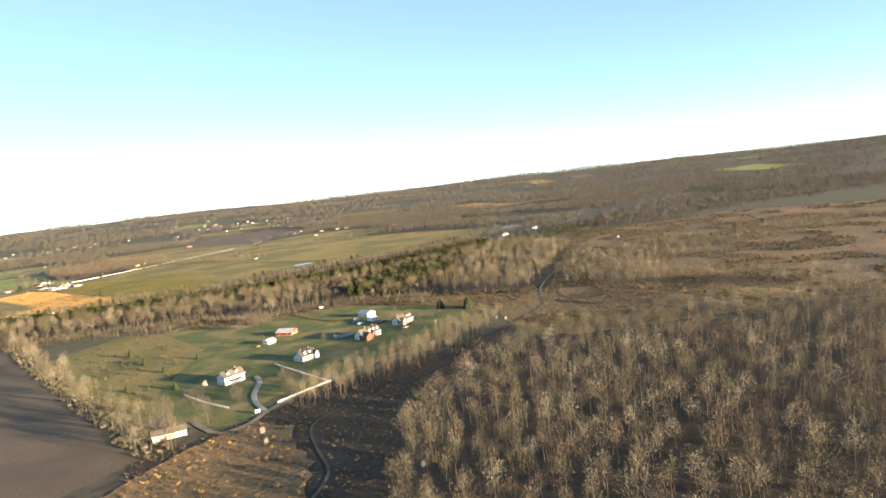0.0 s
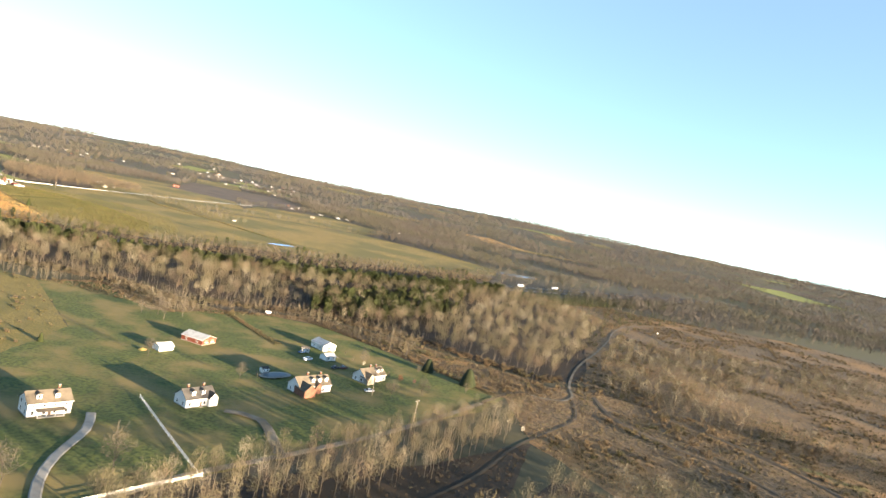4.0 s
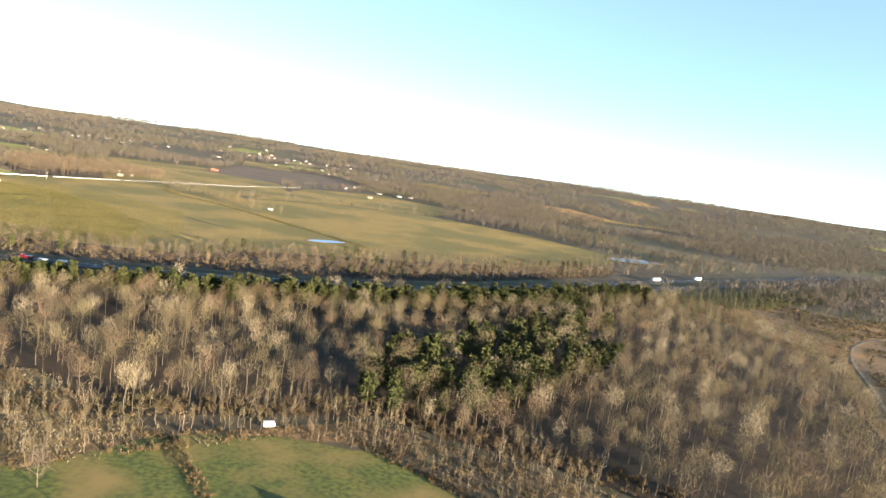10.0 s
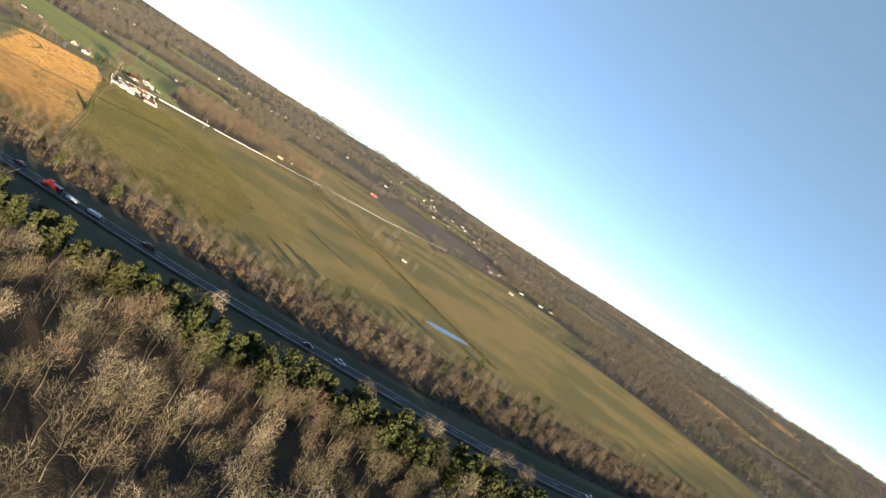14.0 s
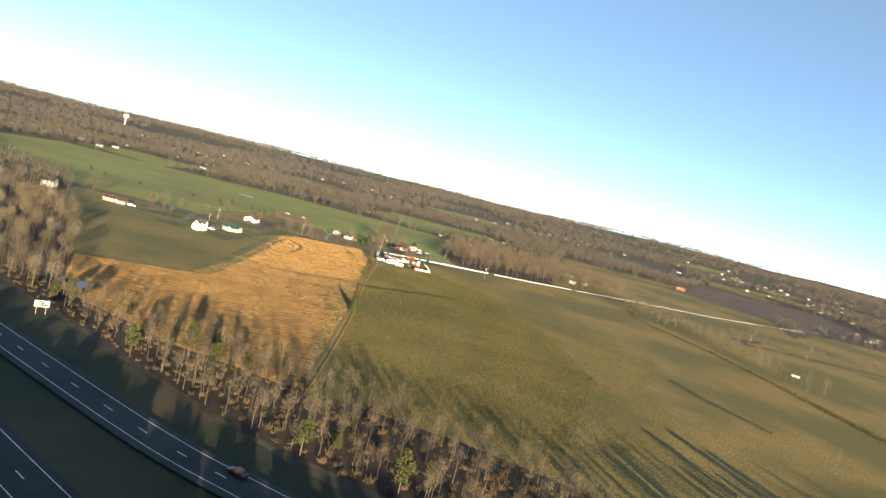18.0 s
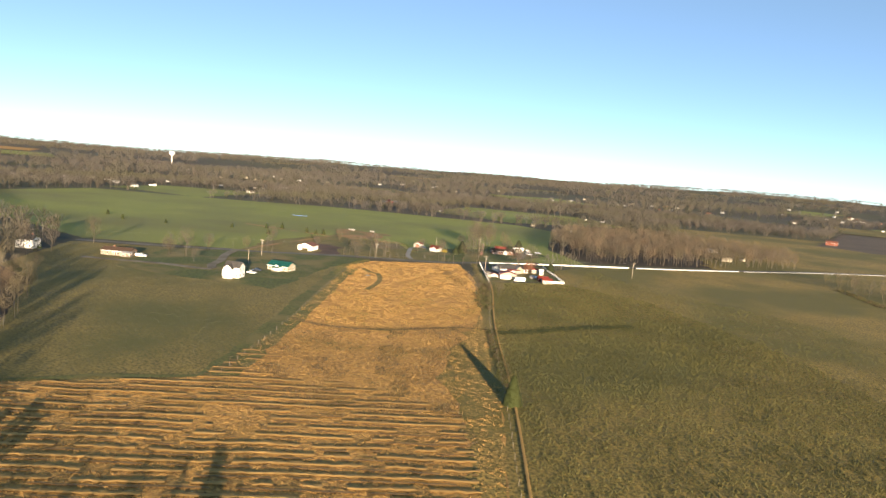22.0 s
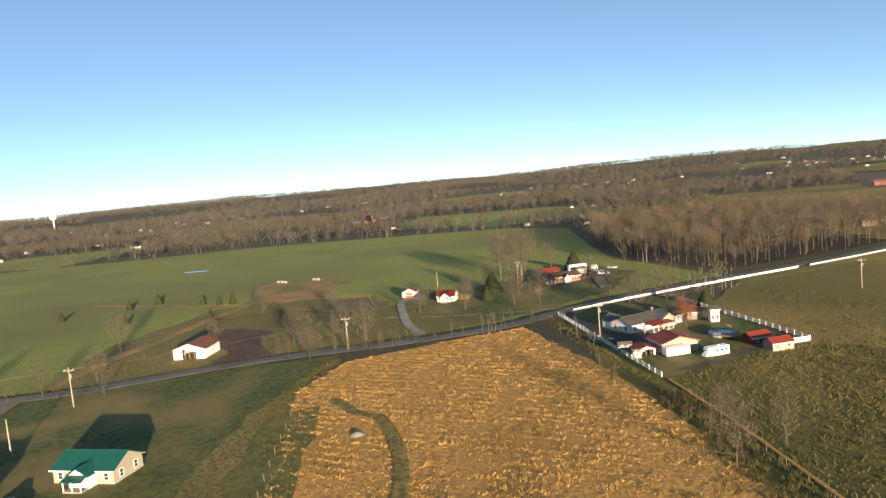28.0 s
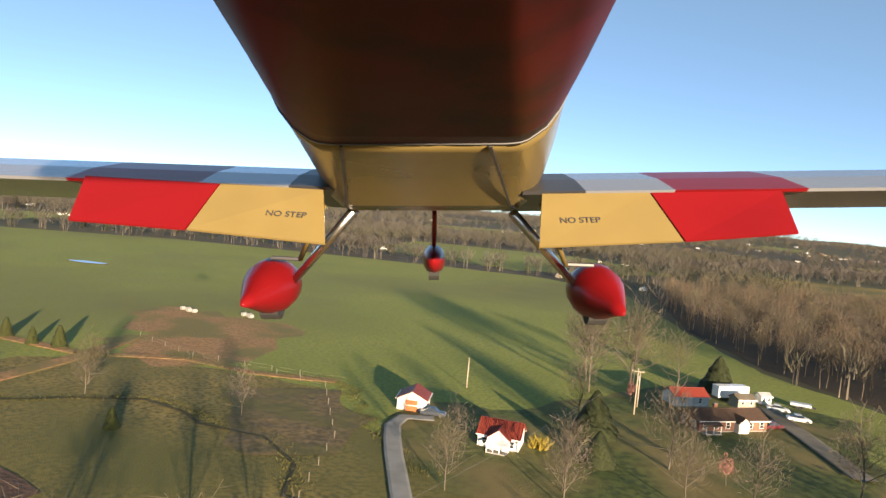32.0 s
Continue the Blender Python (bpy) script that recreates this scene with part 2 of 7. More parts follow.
reg("shingle_tan", (0.096, 0.081, 0.06), (0.12, 0.102, 0.078), 1.6, rough=0.9, bump=0.03, c=(0.078, 0.066, 0.051), scale_c=0.4)
reg("shingle_brown", (0.048, 0.0285, 0.0195), (0.066, 0.0405, 0.027), 1.6, rough=0.9, bump=0.03)
reg("metal_red", (0.18, 0.0315, 0.018), (0.153, 0.0248, 0.0149), 0.6, rough=0.5, wave=0.45)
reg("metal_teal", (0.006, 0.057, 0.048), (0.009, 0.072, 0.06), 0.6, rough=0.45, wave=0.45)
reg("metal_rust", (0.18, 0.066, 0.042), (0.138, 0.051, 0.033), 0.5, rough=0.6, wave=0.45, c=(0.102, 0.048, 0.033), scale_c=0.2)
reg("metal_white", (0.36, 0.375, 0.39), (0.3, 0.315, 0.33), 0.6, rough=0.45, wave=0.45, c=(0.25, 0.24, 0.22), scale_c=0.3, amount_c=0.2)
reg("barn_red", (0.15, 0.042, 0.021), (0.12, 0.03, 0.015), 0.6, rough=0.75, wave=0.3)
reg("barn_white", (0.76, 0.76, 0.74), (0.64, 0.64, 0.6), 0.5, rough=0.7, wave=0.3, c=(0.5, 0.48, 0.42), scale_c=0.3, amount_c=0.2)
reg("block", (0.252, 0.24, 0.222), (0.3, 0.288, 0.264), 1.5)
reg("window_glass", (0.02, 0.025, 0.03), (0.03, 0.035, 0.04), 0.5, rough=0.05, spec=0.7)
reg("trim", (0.8, 0.8, 0.78), (0.74, 0.74, 0.72), 1.0, rough=0.5)
reg("door_dark", (0.1, 0.07, 0.05), (0.14, 0.1, 0.07), 1.0, rough=0.5)
reg("door_orange", (0.5, 0.14, 0.05), (0.42, 0.11, 0.04), 1.0, rough=0.5)
reg("dark", (0.02, 0.02, 0.02), (0.035, 0.033, 0.03), 1.0)
reg("deck_wood", (0.18, 0.132, 0.084), (0.228, 0.174, 0.114), 2.0, bump=0.01)
reg("old_wood", (0.12, 0.102, 0.078), (0.168, 0.144, 0.114), 2.0, bump=0.01)
reg("pole_wood", (0.252, 0.21, 0.156), (0.33, 0.282, 0.216), 1.5, bump=0.01)
reg("wire", (0.18, 0.174, 0.162), (0.216, 0.21, 0.198), 1.0, rough=0.6)
reg("pool_water", (0.02, 0.128, 0.168), (0.028, 0.152, 0.192), 0.6, rough=0.05, spec=0.6)
reg("pool_cover", (0.012, 0.036, 0.056), (0.016, 0.048, 0.072), 0.4, rough=0.4)
reg("concrete", (0.221, 0.216, 0.2), (0.263, 0.252, 0.237), 0.5, c=(0.174, 0.168, 0.153), scale_c=0.15)
# vehicles
# car_red is darkened for the tree shade over the highway
for key, tone in (("car_white", (0.8, 0.8, 0.8)), ("car_silver", (0.5, 0.52, 0.54)), ("car_red", (0.09, 0.01, 0.014)), ("car_dark", (0.03, 0.035, 0.045)), ("car_blue", (0.04, 0.09, 0.2))):
    reg(key, tone, tuple(0.92 * v for v in tone), 0.8, rough=0.25, spec=0.6)
reg("rubber", (0.02, 0.02, 0.02), (0.03, 0.03, 0.03), 5.0, rough=0.8)
reg("chrome", (0.6, 0.6, 0.62), (0.5, 0.5, 0.52), 2.0, rough=0.25, metal=1.0)
reg("plane_red", (0.16, 0.006, 0.008), (0.13, 0.005, 0.007), 1.2, rough=0.3, spec=0.12)
reg("plane_yellow", (0.17, 0.125, 0.045), (0.15, 0.11, 0.039), 1.2, rough=0.25, spec=0.4, c=(0.17, 0.125, 0.045), scale_c=4.0, amount_c=0.1)
# darkened, mottled copy of plane_red: the belly's shade is put into the colour
reg("plane_shade_red", (0.075, 0.006, 0.007), (0.055, 0.006, 0.006), 2.0, rough=0.45, spec=0.05, c=(0.03, 0.006, 0.005), scale_c=3.0, amount_c=0.6)
# white wing skin in blue-grey: the sky's reflection is put into the colour
reg("plane_sky_grey", (0.195, 0.203, 0.226), (0.179, 0.187, 0.211), 1.2, rough=0.18, spec=0.6)
reg("plane_black", (0.03, 0.03, 0.035), (0.045, 0.045, 0.05), 3.0, rough=0.4)


# ---- geometry helpers ----
from mathutils.geometry import delaunay_2d_cdt


def mesh_of(name, verts, faces, mats, slots=None, smooth=False):
    me = bpy.data.meshes.new(name)
    me.from_pydata([tuple(v) for v in verts], [], [tuple(f) for f in faces])
    for m in mats if isinstance(mats, (list, tuple)) else [mats]:
        me.materials.append(m)
    if slots is not None:
        me.polygons.foreach_set("material_index", np.asarray(slots, dtype=np.int32))
    if smooth:
        me.polygons.foreach_set("use_smooth", np.ones(len(me.polygons), dtype=bool))
    me.update()
    return me


def big_mesh(name, verts, tris, mats, slots=None):
    """Many triangles at once."""
    me = bpy.data.meshes.new(name)
    nv, nt = len(verts), len(tris)
    me.vertices.add(nv)
    me.vertices.foreach_set("co", np.asarray(verts, dtype=np.float32).ravel())
    me.loops.add(nt * 3)
    me.loops.foreach_set("vertex_index", np.asarray(tris, dtype=np.int32).ravel())
    me.polygons.add(nt)
    me.polygons.foreach_set("loop_start", np.arange(0, nt * 3, 3, dtype=np.int32))
    for m in mats:
        me.materials.append(m)
    if slots is not None:
        me.polygons.foreach_set("material_index", np.asarray(slots, dtype=np.int32))
    me.update(calc_edges=True)
    return me


def thing(name, label, category, m=None, group="", kind=""):
    ob = new(name)
    ob.empty_display_size = 0.5
    if m is not None:
        ob.matrix_basis = m
    return tagged(ob, label, category, group, kind)


def part(name, geo, material, parent, label="", smooth=False):
    """geo: (vertices, faces) or a mesh, in the parent's space; ONE mesh object under a thing or a part."""
    me = geo if isinstance(geo, bpy.types.Mesh) else mesh_of(name, geo[0], geo[1], material, smooth=smooth)
    ob = new(name, me)
    ob.parent = parent
    return tagged(ob, label)


def join(*geos):
    v, f = [], []
    for a, b in geos:
        k = len(v)
        v += list(a)
        f += [tuple(i + k for i in q) for q in b]
    return v, f


def moved(geo, m):
    return [tuple(m @ Vector(p)) for p in geo[0]], geo[1]


def box(x0, x1, y0, y1, z0, z1):
    v = [(x, y, z) for z in (z0, z1) for y in (y0, y1) for x in (x0, x1)]
    return v, [(0, 2, 3, 1), (4, 5, 7, 6), (0, 1, 5, 4), (2, 6, 7, 3), (0, 4, 6, 2), (1, 3, 7, 5)]


def rod(a, b, r0, r1=None, n=6):
    """A tapered rod from a to b."""
    r1 = r0 if r1 is None else r1
    a, b = Vector(a), Vector(b)
    q = (b - a).to_track_quat("Z", "Y").to_matrix()
    v = [tuple(p + q @ Vector((r * math.cos(2 * math.pi * i / n), r * math.sin(2 * math.pi * i / n), 0))) for p, r in ((a, r0), (b, r1)) for i in range(n)]
    f = [(i, (i + 1) % n, n + (i + 1) % n, n + i) for i in range(n)] + [tuple(range(n - 1, -1, -1)), tuple(range(n, 2 * n))]
    return v, f


def loft(rings):
    """Closed rings of equal length, skinned and capped."""
    n = len(rings[0])
    v = [p for r in rings for p in r]
    f = [(k * n + i, k * n + (i + 1) % n, (k + 1) * n + (i + 1) % n, (k + 1) * n + i) for k in range(len(rings) - 1) for i in range(n)]
    return v, f + [tuple(range(n - 1, -1, -1)), tuple(range((len(rings) - 1) * n, len(rings) * n))]


def inside(px, py, poly):
    """Which of the points lie in the outline."""
    px, py = np.asarray(px, float), np.asarray(py, float)
    hit = np.zeros(px.shape, bool)
    for (x0, y0), (x1, y1) in zip(poly, poly[1:] + poly[:1]):
        cross = ((y0 > py) != (y1 > py)) & (px < (x1 - x0) * (py - y0) / ((y1 - y0) or 1e-9) + x0)
        hit ^= cross
    return hit


def near_line(px, py, line, width):
    hit = np.zeros(np.shape(px), bool)
    for (x0, y0), (x1, y1) in zip(line, line[1:]):
        dx, dy = x1 - x0, y1 - y0
        t = np.clip(((px - x0) * dx + (py - y0) * dy) / (dx * dx + dy * dy), 0, 1)
        hit |= np.hypot(px - x0 - t * dx, py - y0 - t * dy) < width
    return hit


def smooth_line(pts, step=6.0):
    """A smooth run of points through the given ones."""
    p = [Vector(q) for q in pts]
    out = []
    for i in range(len(p) - 1):
        a, b, c, d = p[max(i - 1, 0)], p[i], p[i + 1], p[min(i + 2, len(p) - 1)]
        n = max(1, int((c - b).length / step))
        for k in range(n):
            t = k / n
            out.append(0.5 * (2 * b + (c - a) * t + (2 * a - 5 * b + 4 * c - d) * t * t + (3 * b - a - 3 * c + d) * t ** 3))
    return out + [p[-1]]


K = 0.88  # metres to one unit of the plan


def plan(pts):
    return [(K * x, K * y) for x, y in pts]


# ---- the land ----
CENTRE = Vector((-300.0, 750.0))


def land_height(x, y):
    r = math.hypot(x - CENTRE.x, y - CENTRE.y)
    s = min(max((r - 1250) / 2900, 0), 1)
    s = s * s * (3 - 2 * s)
    if s == 0:
        return 0.0
    north = max(0.0, (y - CENTRE.y) / r) ** 2
    return s * (34 + 14 * north + 26 * noise.noise((x / 1000, y / 1000, 0.3)) + 9 * noise.noise((x / 330, y / 330, 4.1)))


def ground_sheet():
    steps = [-5300, -4900, -4500, -4100] + list(range(-3800, -1200, 130)) + list(range(-1200, 1201, 200)) + list(range(1330, 3801, 130)) + [4100, 4500, 4900, 5300]
    n = len(steps)
    v = [(CENTRE.x + x, CENTRE.y + y, land_height(CENTRE.x + x, CENTRE.y + y)) for y in steps for x in steps]
    f = [(j * n + i, j * n + i + 1, (j + 1) * n + i + 1, (j + 1) * n + i) for j in range(n - 1) for i in range(n - 1)]
    tagged(new("ground", mesh_of("ground", v, f, M["land"], smooth=True)), "rolling brown and green countryside in early spring", "ground", kind="structure")


ground_sheet()
LAYER = [0.02]


def patch(name, pts, key, label, ragged=1.2, cat="field", lift=None):
    """A flat area of ground with a slightly ragged edge."""
    z = LAYER[0] if lift is None else lift
    LAYER[0] += 0.006
    edge = []
    for (x0, y0), (x1, y1) in zip(pts, pts[1:] + pts[:1]):
        d = math.hypot(x1 - x0, y1 - y0)
        n = max(1, int(d / 5))
        for k in range(n):
            t = k / n
            x, y = x0 + (x1 - x0) * t, y0 + (y1 - y0) * t
            w = ragged * noise.noise((x / 6, y / 6, z)) + 0.6 * ragged * noise.noise((x / 2, y / 2, 3 + z))
            edge.append((x - w * (y1 - y0) / d, y + w * (x1 - x0) / d, z))
    n = len(edge)
    v, _, f = delaunay_2d_cdt([Vector(p[:2]) for p in edge], [(i, (i + 1) % n) for i in range(n)], [], 1, 1e-4)[:3]
    f = [q if (v[q[1]] - v[q[0]]).cross(v[q[2]] - v[q[0]]) > 0 else tuple(reversed(q)) for q in f]
    me = bpy.data.meshes.new(name)
    me.from_pydata([(p.x, p.y, z) for p in v], [], f)
    me.materials.append(M[key])
    return tagged(new(name, me), label, cat, kind="structure")


def band(name, pts, width, key, label, z=0.6, crown=0.0, cat="road", step=6.0, edge=0.35):
    """A strip along a line: a road with a slight camber and rounded shoulders."""
    line = smooth_line(pts, step)
    v, f = [], []
    for i, p in enumerate(line):
        d = (line[min(i + 1, len(line) - 1)] - line[max(i - 1, 0)]).normalized()
        s = Vector((d.y, -d.x))
        w = width / 2
        for off, dz in ((-w - edge, -0.3 * edge), (-w, 0), (0, crown), (w, 0), (w + edge, -0.3 * edge)):
            q = p + s * off
            v.append((q.x, q.y, z + dz))
    for i in range(len(line) - 1):
        for k in range(4):
            f.append((i * 5 + k, i * 5 + k + 1, (i + 1) * 5 + k + 1, (i + 1) * 5 + k))
    return tagged(new(name, mesh_of(name, v, f, M[key])), label, cat, kind="structure")


def stripes(name, pts, shift, key, label, dash=None, width=0.15, z=0.66):
    """Painted lines along a road: whole, or dash = (length, spacing)."""
    line = smooth_line(pts, 3.05)
    v, f, run = [], [], 0.0
    for i in range(len(line) - 1):
        d = line[i + 1] - line[i]
        s = Vector((d.y, -d.x)).normalized()
        run += d.length
        if dash and run % dash[1] > dash[0]:
            continue
        k = len(v)
        for q, o in ((line[i], -1), (line[i], 1), (line[i + 1], 1), (line[i + 1], -1)):
            w = q + s * (shift + o * width / 2)
            v.append((w.x, w.y, z))
        f.append((k, k + 1, k + 2, k + 3))
    tagged(new(name, mesh_of(name, v, f, M[key])), label, "road marking", kind="structure")


# ---- lines of the plan ----
HIGHWAY = plan([(-2300, 420), (-1500, 566), (-900, 676), (-700, 711), (-560, 735), (-470, 749), (-420, 757.5), (-370, 767), (-340, 776), (-279, 797), (-214, 828), (-146, 864), (-92, 908), (-20, 988), (64, 1092), (271, 1320), (560, 1640)])
HIGHWAY_2 = plan([(-2300, 392), (-1500, 539), (-900, 650), (-700, 685), (-560, 710), (-430, 729), (-385, 734.5), (-336, 741), (-308, 746), (-270, 759), (-200, 796), (-130, 842), (-70, 892), (0, 972), (84, 1076), (291, 1303), (580, 1622)])
LANE = plan([(-830, 900), (-800, 938), (-776, 972), (-763, 988), (-752, 1009), (-738, 1033), (-725, 1049), (-709, 1069), (-696, 1091), (-691, 1112), (-683, 1140), (-671, 1168), (-655, 1202), (-631, 1252), (-606, 1314), (-578, 1394), (-526, 1516), (-480, 1700), (-460, 1900)])
TRACK = plan([(300, 1040), (215, 960), (173, 888), (145, 802), (117, 724), (100, 682), (87, 645), (78, 612), (73, 588), (71, 566), (62, 552), (52, 550), (44, 552)])
TRACK_2 = plan([(86, 576), (90, 535), (115, 506), (136, 488), (152, 460), (160, 425), (172, 403)])
TRACK_4 = plan([(130, 560), (159, 530), (180, 495), (189, 463), (198, 440), (212, 415)])
TRACK_3 = plan([(70, 560), (68, 535), (62, 515), (45, 488), (27, 458), (10, 420), (-12, 385), (-40, 350), (-62, 328), (-74, 305), (-66, 275), (-57, 250), (-60, 225)])
FENCE_LINE = plan([(-392, 823), (-424, 856), (-488, 919), (-558, 985), (-626, 1056)])
WEST_FENCE = plan([(-690, 1004), (-676, 990), (-631, 948), (-597, 917), (-577, 897), (-541, 861)])

# ---- areas of the plan ----
CLEARCUT = plan([(36, 470), (26, 560), (55, 575), (84, 600), (98, 660), (112, 745), (150, 860), (120, 935), (60, 1010), (150, 1090), (300, 1090), (480, 1130), (700, 1000), (620, 700), (420, 560), (300, 455), (150, 430), (70, 420)])
SCRUB = plan([(-262, 586), (-239, 619), (-150, 606), (-100, 640), (-30, 622), (56, 586), (60, 560), (25, 533), (-49, 590), (-96, 622), (-124, 614), (-171, 575)])
LAWN = plan([(-262, 584), (-235, 612), (-172, 572), (-152, 604), (-124, 616), (-90, 618), (-48, 588), (-20, 566), (28, 533), (14, 500), (-15, 464), (-42, 420), (-72, 382), (-98, 346), (-116, 318), (-140, 322), (-165, 345), (-185, 400), (-193, 500)])
SCRUB_2 = plan([(-193, 500), (-185, 400), (-165, 345), (-175, 330), (-260, 420), (-330, 500), (-300, 590), (-262, 584)])
PLOUGHED = plan([(-148, 286), (-233, 384), (-411, 593), (-600, 520), (-500, 250), (-200, 180)])
HOLLOW = plan([(-95, 340), (-78, 372), (-45, 395), (-10, 420), (36, 470), (20, 400), (-30, 300), (-30, 210), (-110, 190), (-150, 280), (-130, 300)])
WOOD_A = plan([(-30, 190), (-32, 290), (15, 385), (40, 430), (70, 425), (150, 430), (240, 440), (315, 430), (210, 190), (100, 120)])
BELT = plan([(-100, 340), (-76, 374), (-40, 418), (-10, 462), (18, 500), (34, 500), (22, 455), (-12, 400), (-50, 360), (-85, 325)])
WOOD_B = plan([(-420, 600), (-298, 618), (-240, 622), (-200, 600), (-168, 612), (-128, 632), (-98, 646), (-30, 628), (56, 590), (84, 606), (98, 660), (112, 745), (150, 860), (120, 935), (60, 1010), (-10, 950), (-90, 868), (-150, 822), (-210, 782), (-270, 752), (-340, 732), (-440, 715), (-560, 700), (-560, 640)])
VERGE = plan([(-2300, 376), (-1500, 524), (-900, 636), (-700, 671), (-560, 694), (-430, 714), (-336, 727), (-270, 745), (-200, 780), (-120, 832), (-55, 885), (15, 965), (100, 1070), (300, 1290), (270, 1345), (60, 1105), (-30, 1000), (-100, 925), (-160, 880), (-222, 842), (-285, 812), (-345, 792), (-430, 778), (-560, 762), (-700, 752), (-900, 716), (-1500, 590), (-2300, 444)])
STRIP = plan([(-560, 764), (-477, 776), (-371, 789), (-324, 806), (-275, 826), (-215, 852), (-150, 895), (-90, 945), (-20, 1030), (40, 1105), (62, 1180), (20, 1160), (-40, 1085), (-150, 1000), (-250, 930), (-300, 866), (-347, 850), (-392, 838), (-430, 822), (-480, 795)])
PASTURE = plan([(-392, 826), (-347, 850), (-300, 866), (-250, 930), (-150, 1000), (-40, 1085), (20, 1160), (62, 1230), (70, 1320), (-40, 1440), (-190, 1500), (-330, 1450), (-430, 1330), (-500, 1420), (-478, 1560), (-526, 1490), (-578, 1380), (-606, 1300), (-631, 1240), (-655, 1190), (-650, 1140), (-612, 1103), (-632, 1061), (-558, 985), (-488, 919), (-424, 856)])
TAN = plan([(-394, 821), (-424, 852), (-488, 917), (-555, 978), (-600, 1022), (-640, 1058), (-690, 1092), (-702, 1068), (-714, 1040), (-704, 1016), (-676, 991), (-631, 948), (-597, 917), (-577, 897), (-545, 858), (-565, 812), (-500, 786), (-440, 800)])
NEAR_GREEN = plan([(-545, 858), (-577, 897), (-597, 917), (-631, 948), (-676, 991), (-704, 1016), (-722, 1044), (-738, 1026), (-752, 1003), (-768, 978), (-795, 935), (-825, 895), (-745, 845), (-700, 850), (-612, 822), (-565, 812)])
WOOD_C = plan([(-480, 778), (-566, 812), (-612, 826), (-705, 856), (-750, 845), (-830, 800), (-830, 752), (-700, 756), (-560, 764)])
NORTH_GREEN = plan([(-776, 982), (-760, 1000), (-738, 1045), (-712, 1078), (-700, 1100), (-696, 1120), (-688, 1145), (-676, 1172), (-664, 1195), (-705, 1222), (-735, 1240), (-775, 1290), (-860, 1408), (-930, 1420), (-985, 1392), (-1070, 1340), (-1155, 1280), (-1215, 1190), (-1360, 1050), (-1250, 900), (-1000, 880), (-840, 905)])
WOOD_D = plan([(-735, 1246), (-700, 1224), (-668, 1212), (-640, 1262), (-616, 1320), (-590, 1392), (-620, 1470), (-760, 1520), (-850, 1430), (-780, 1300)])
TAN_BRUSH = plan([(-240, 618), (-214, 633), (-186, 617), (-168, 586), (-182, 567), (-207, 584)])
YARD = plan([(-690, 1108), (-632, 1060), (-611, 1103), (-648, 1133), (-663, 1146), (-680, 1138)])

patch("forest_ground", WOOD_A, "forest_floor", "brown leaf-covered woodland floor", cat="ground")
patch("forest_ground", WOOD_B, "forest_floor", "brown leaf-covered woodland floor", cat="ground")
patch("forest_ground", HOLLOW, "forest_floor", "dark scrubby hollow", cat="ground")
patch("cleared_land", CLEARCUT, "clearcut", "cleared logging land with brown brush and bare soil")
patch("cleared_land", SCRUB, "clearcut", "strip of brown brush beside the lawn")
patch("cleared_land", SCRUB_2, "rough_field", "overgrown brown and green meadow")
patch("lawn", LAWN, "lawn", "mown green lawn round country houses", cat="lawn")
patch("ploughed_field", PLOUGHED, "ploughed", "bare brown ploughed field")
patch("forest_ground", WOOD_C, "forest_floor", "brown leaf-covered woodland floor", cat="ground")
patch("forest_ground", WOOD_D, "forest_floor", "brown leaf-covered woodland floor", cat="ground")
patch("verge", VERGE, "verge", "green verge and median of a highway, tree shade in its colour", cat="verge")
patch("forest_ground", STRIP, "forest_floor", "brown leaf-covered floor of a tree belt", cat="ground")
patch("field_margin", plan([(-380, 820), (-424, 868), (-488, 932), (-558, 998), (-632, 1072), (-660, 1080), (-630, 1040), (-556, 965), (-488, 905), (-424, 842)]), "pasture", "grassy field margin along a fence")
patch("pasture", PASTURE, "pasture", "wide yellow-green pasture")
patch("stubble_field", TAN, "stubble", "golden stubble field with rows of straw")
patch("meadow", NEAR_GREEN, "rough_field", "green and brown meadow beside a stubble field")
FARM_LAWN = plan([(-735, 893), (-700, 905), (-664, 930), (-650, 936), (-668, 960), (-684, 980), (-700, 1000), (-712, 1022), (-722, 1044), (-738, 1026), (-752, 1003), (-768, 978), (-790, 942)])
patch("lawn", FARM_LAWN, "lawn", "mown green lawn round a farmhouse", cat="lawn", ragged=2)
patch("green_pasture", NORTH_GREEN, "green_field", "bright green grazing pasture")
# cottage lawn; its darker green also stands in for tree shade
patch("lawn", plan([(-762, 1106), (-774, 1128), (-756, 1142), (-752, 1168), (-744, 1206), (-706, 1204), (-692, 1158), (-699, 1112), (-712, 1082), (-738, 1088)]), "lawn", "mown lawn round country cottages, tree shade in its darker green", cat="lawn", ragged=3)
patch("meadow", plan([(-776, 982), (-760, 1000), (-738, 1045), (-712, 1078), (-702, 1100), (-745, 1100), (-790, 1118), (-830, 1100), (-842, 1078), (-815, 1020)]), "rough_field", "green and brown meadow beside a lane", ragged=3)
patch("bare_earth", plan([(-838, 1098), (-868, 1112), (-888, 1125), (-890, 1134), (-874, 1142), (-846, 1157), (-840, 1150), (-826, 1130), (-817, 1117), (-822, 1101)]), "bare_earth", "worn bare earth in a pasture", ragged=9, cat="earth")
patch("lawn", YARD, "lawn", "shaded grass inside a white fence", cat="lawn", ragged=0.4)
patch("yard", plan([(-687, 1109), (-671, 1096), (-659, 1085), (-650, 1078), (-646, 1084), (-648, 1096.5), (-653, 1097), (-657, 1094), (-664, 1096), (-676, 1106), (-685, 1114)]), "asphalt", "dark asphalt yard inside a white fence", cat="yard", ragged=0.5)
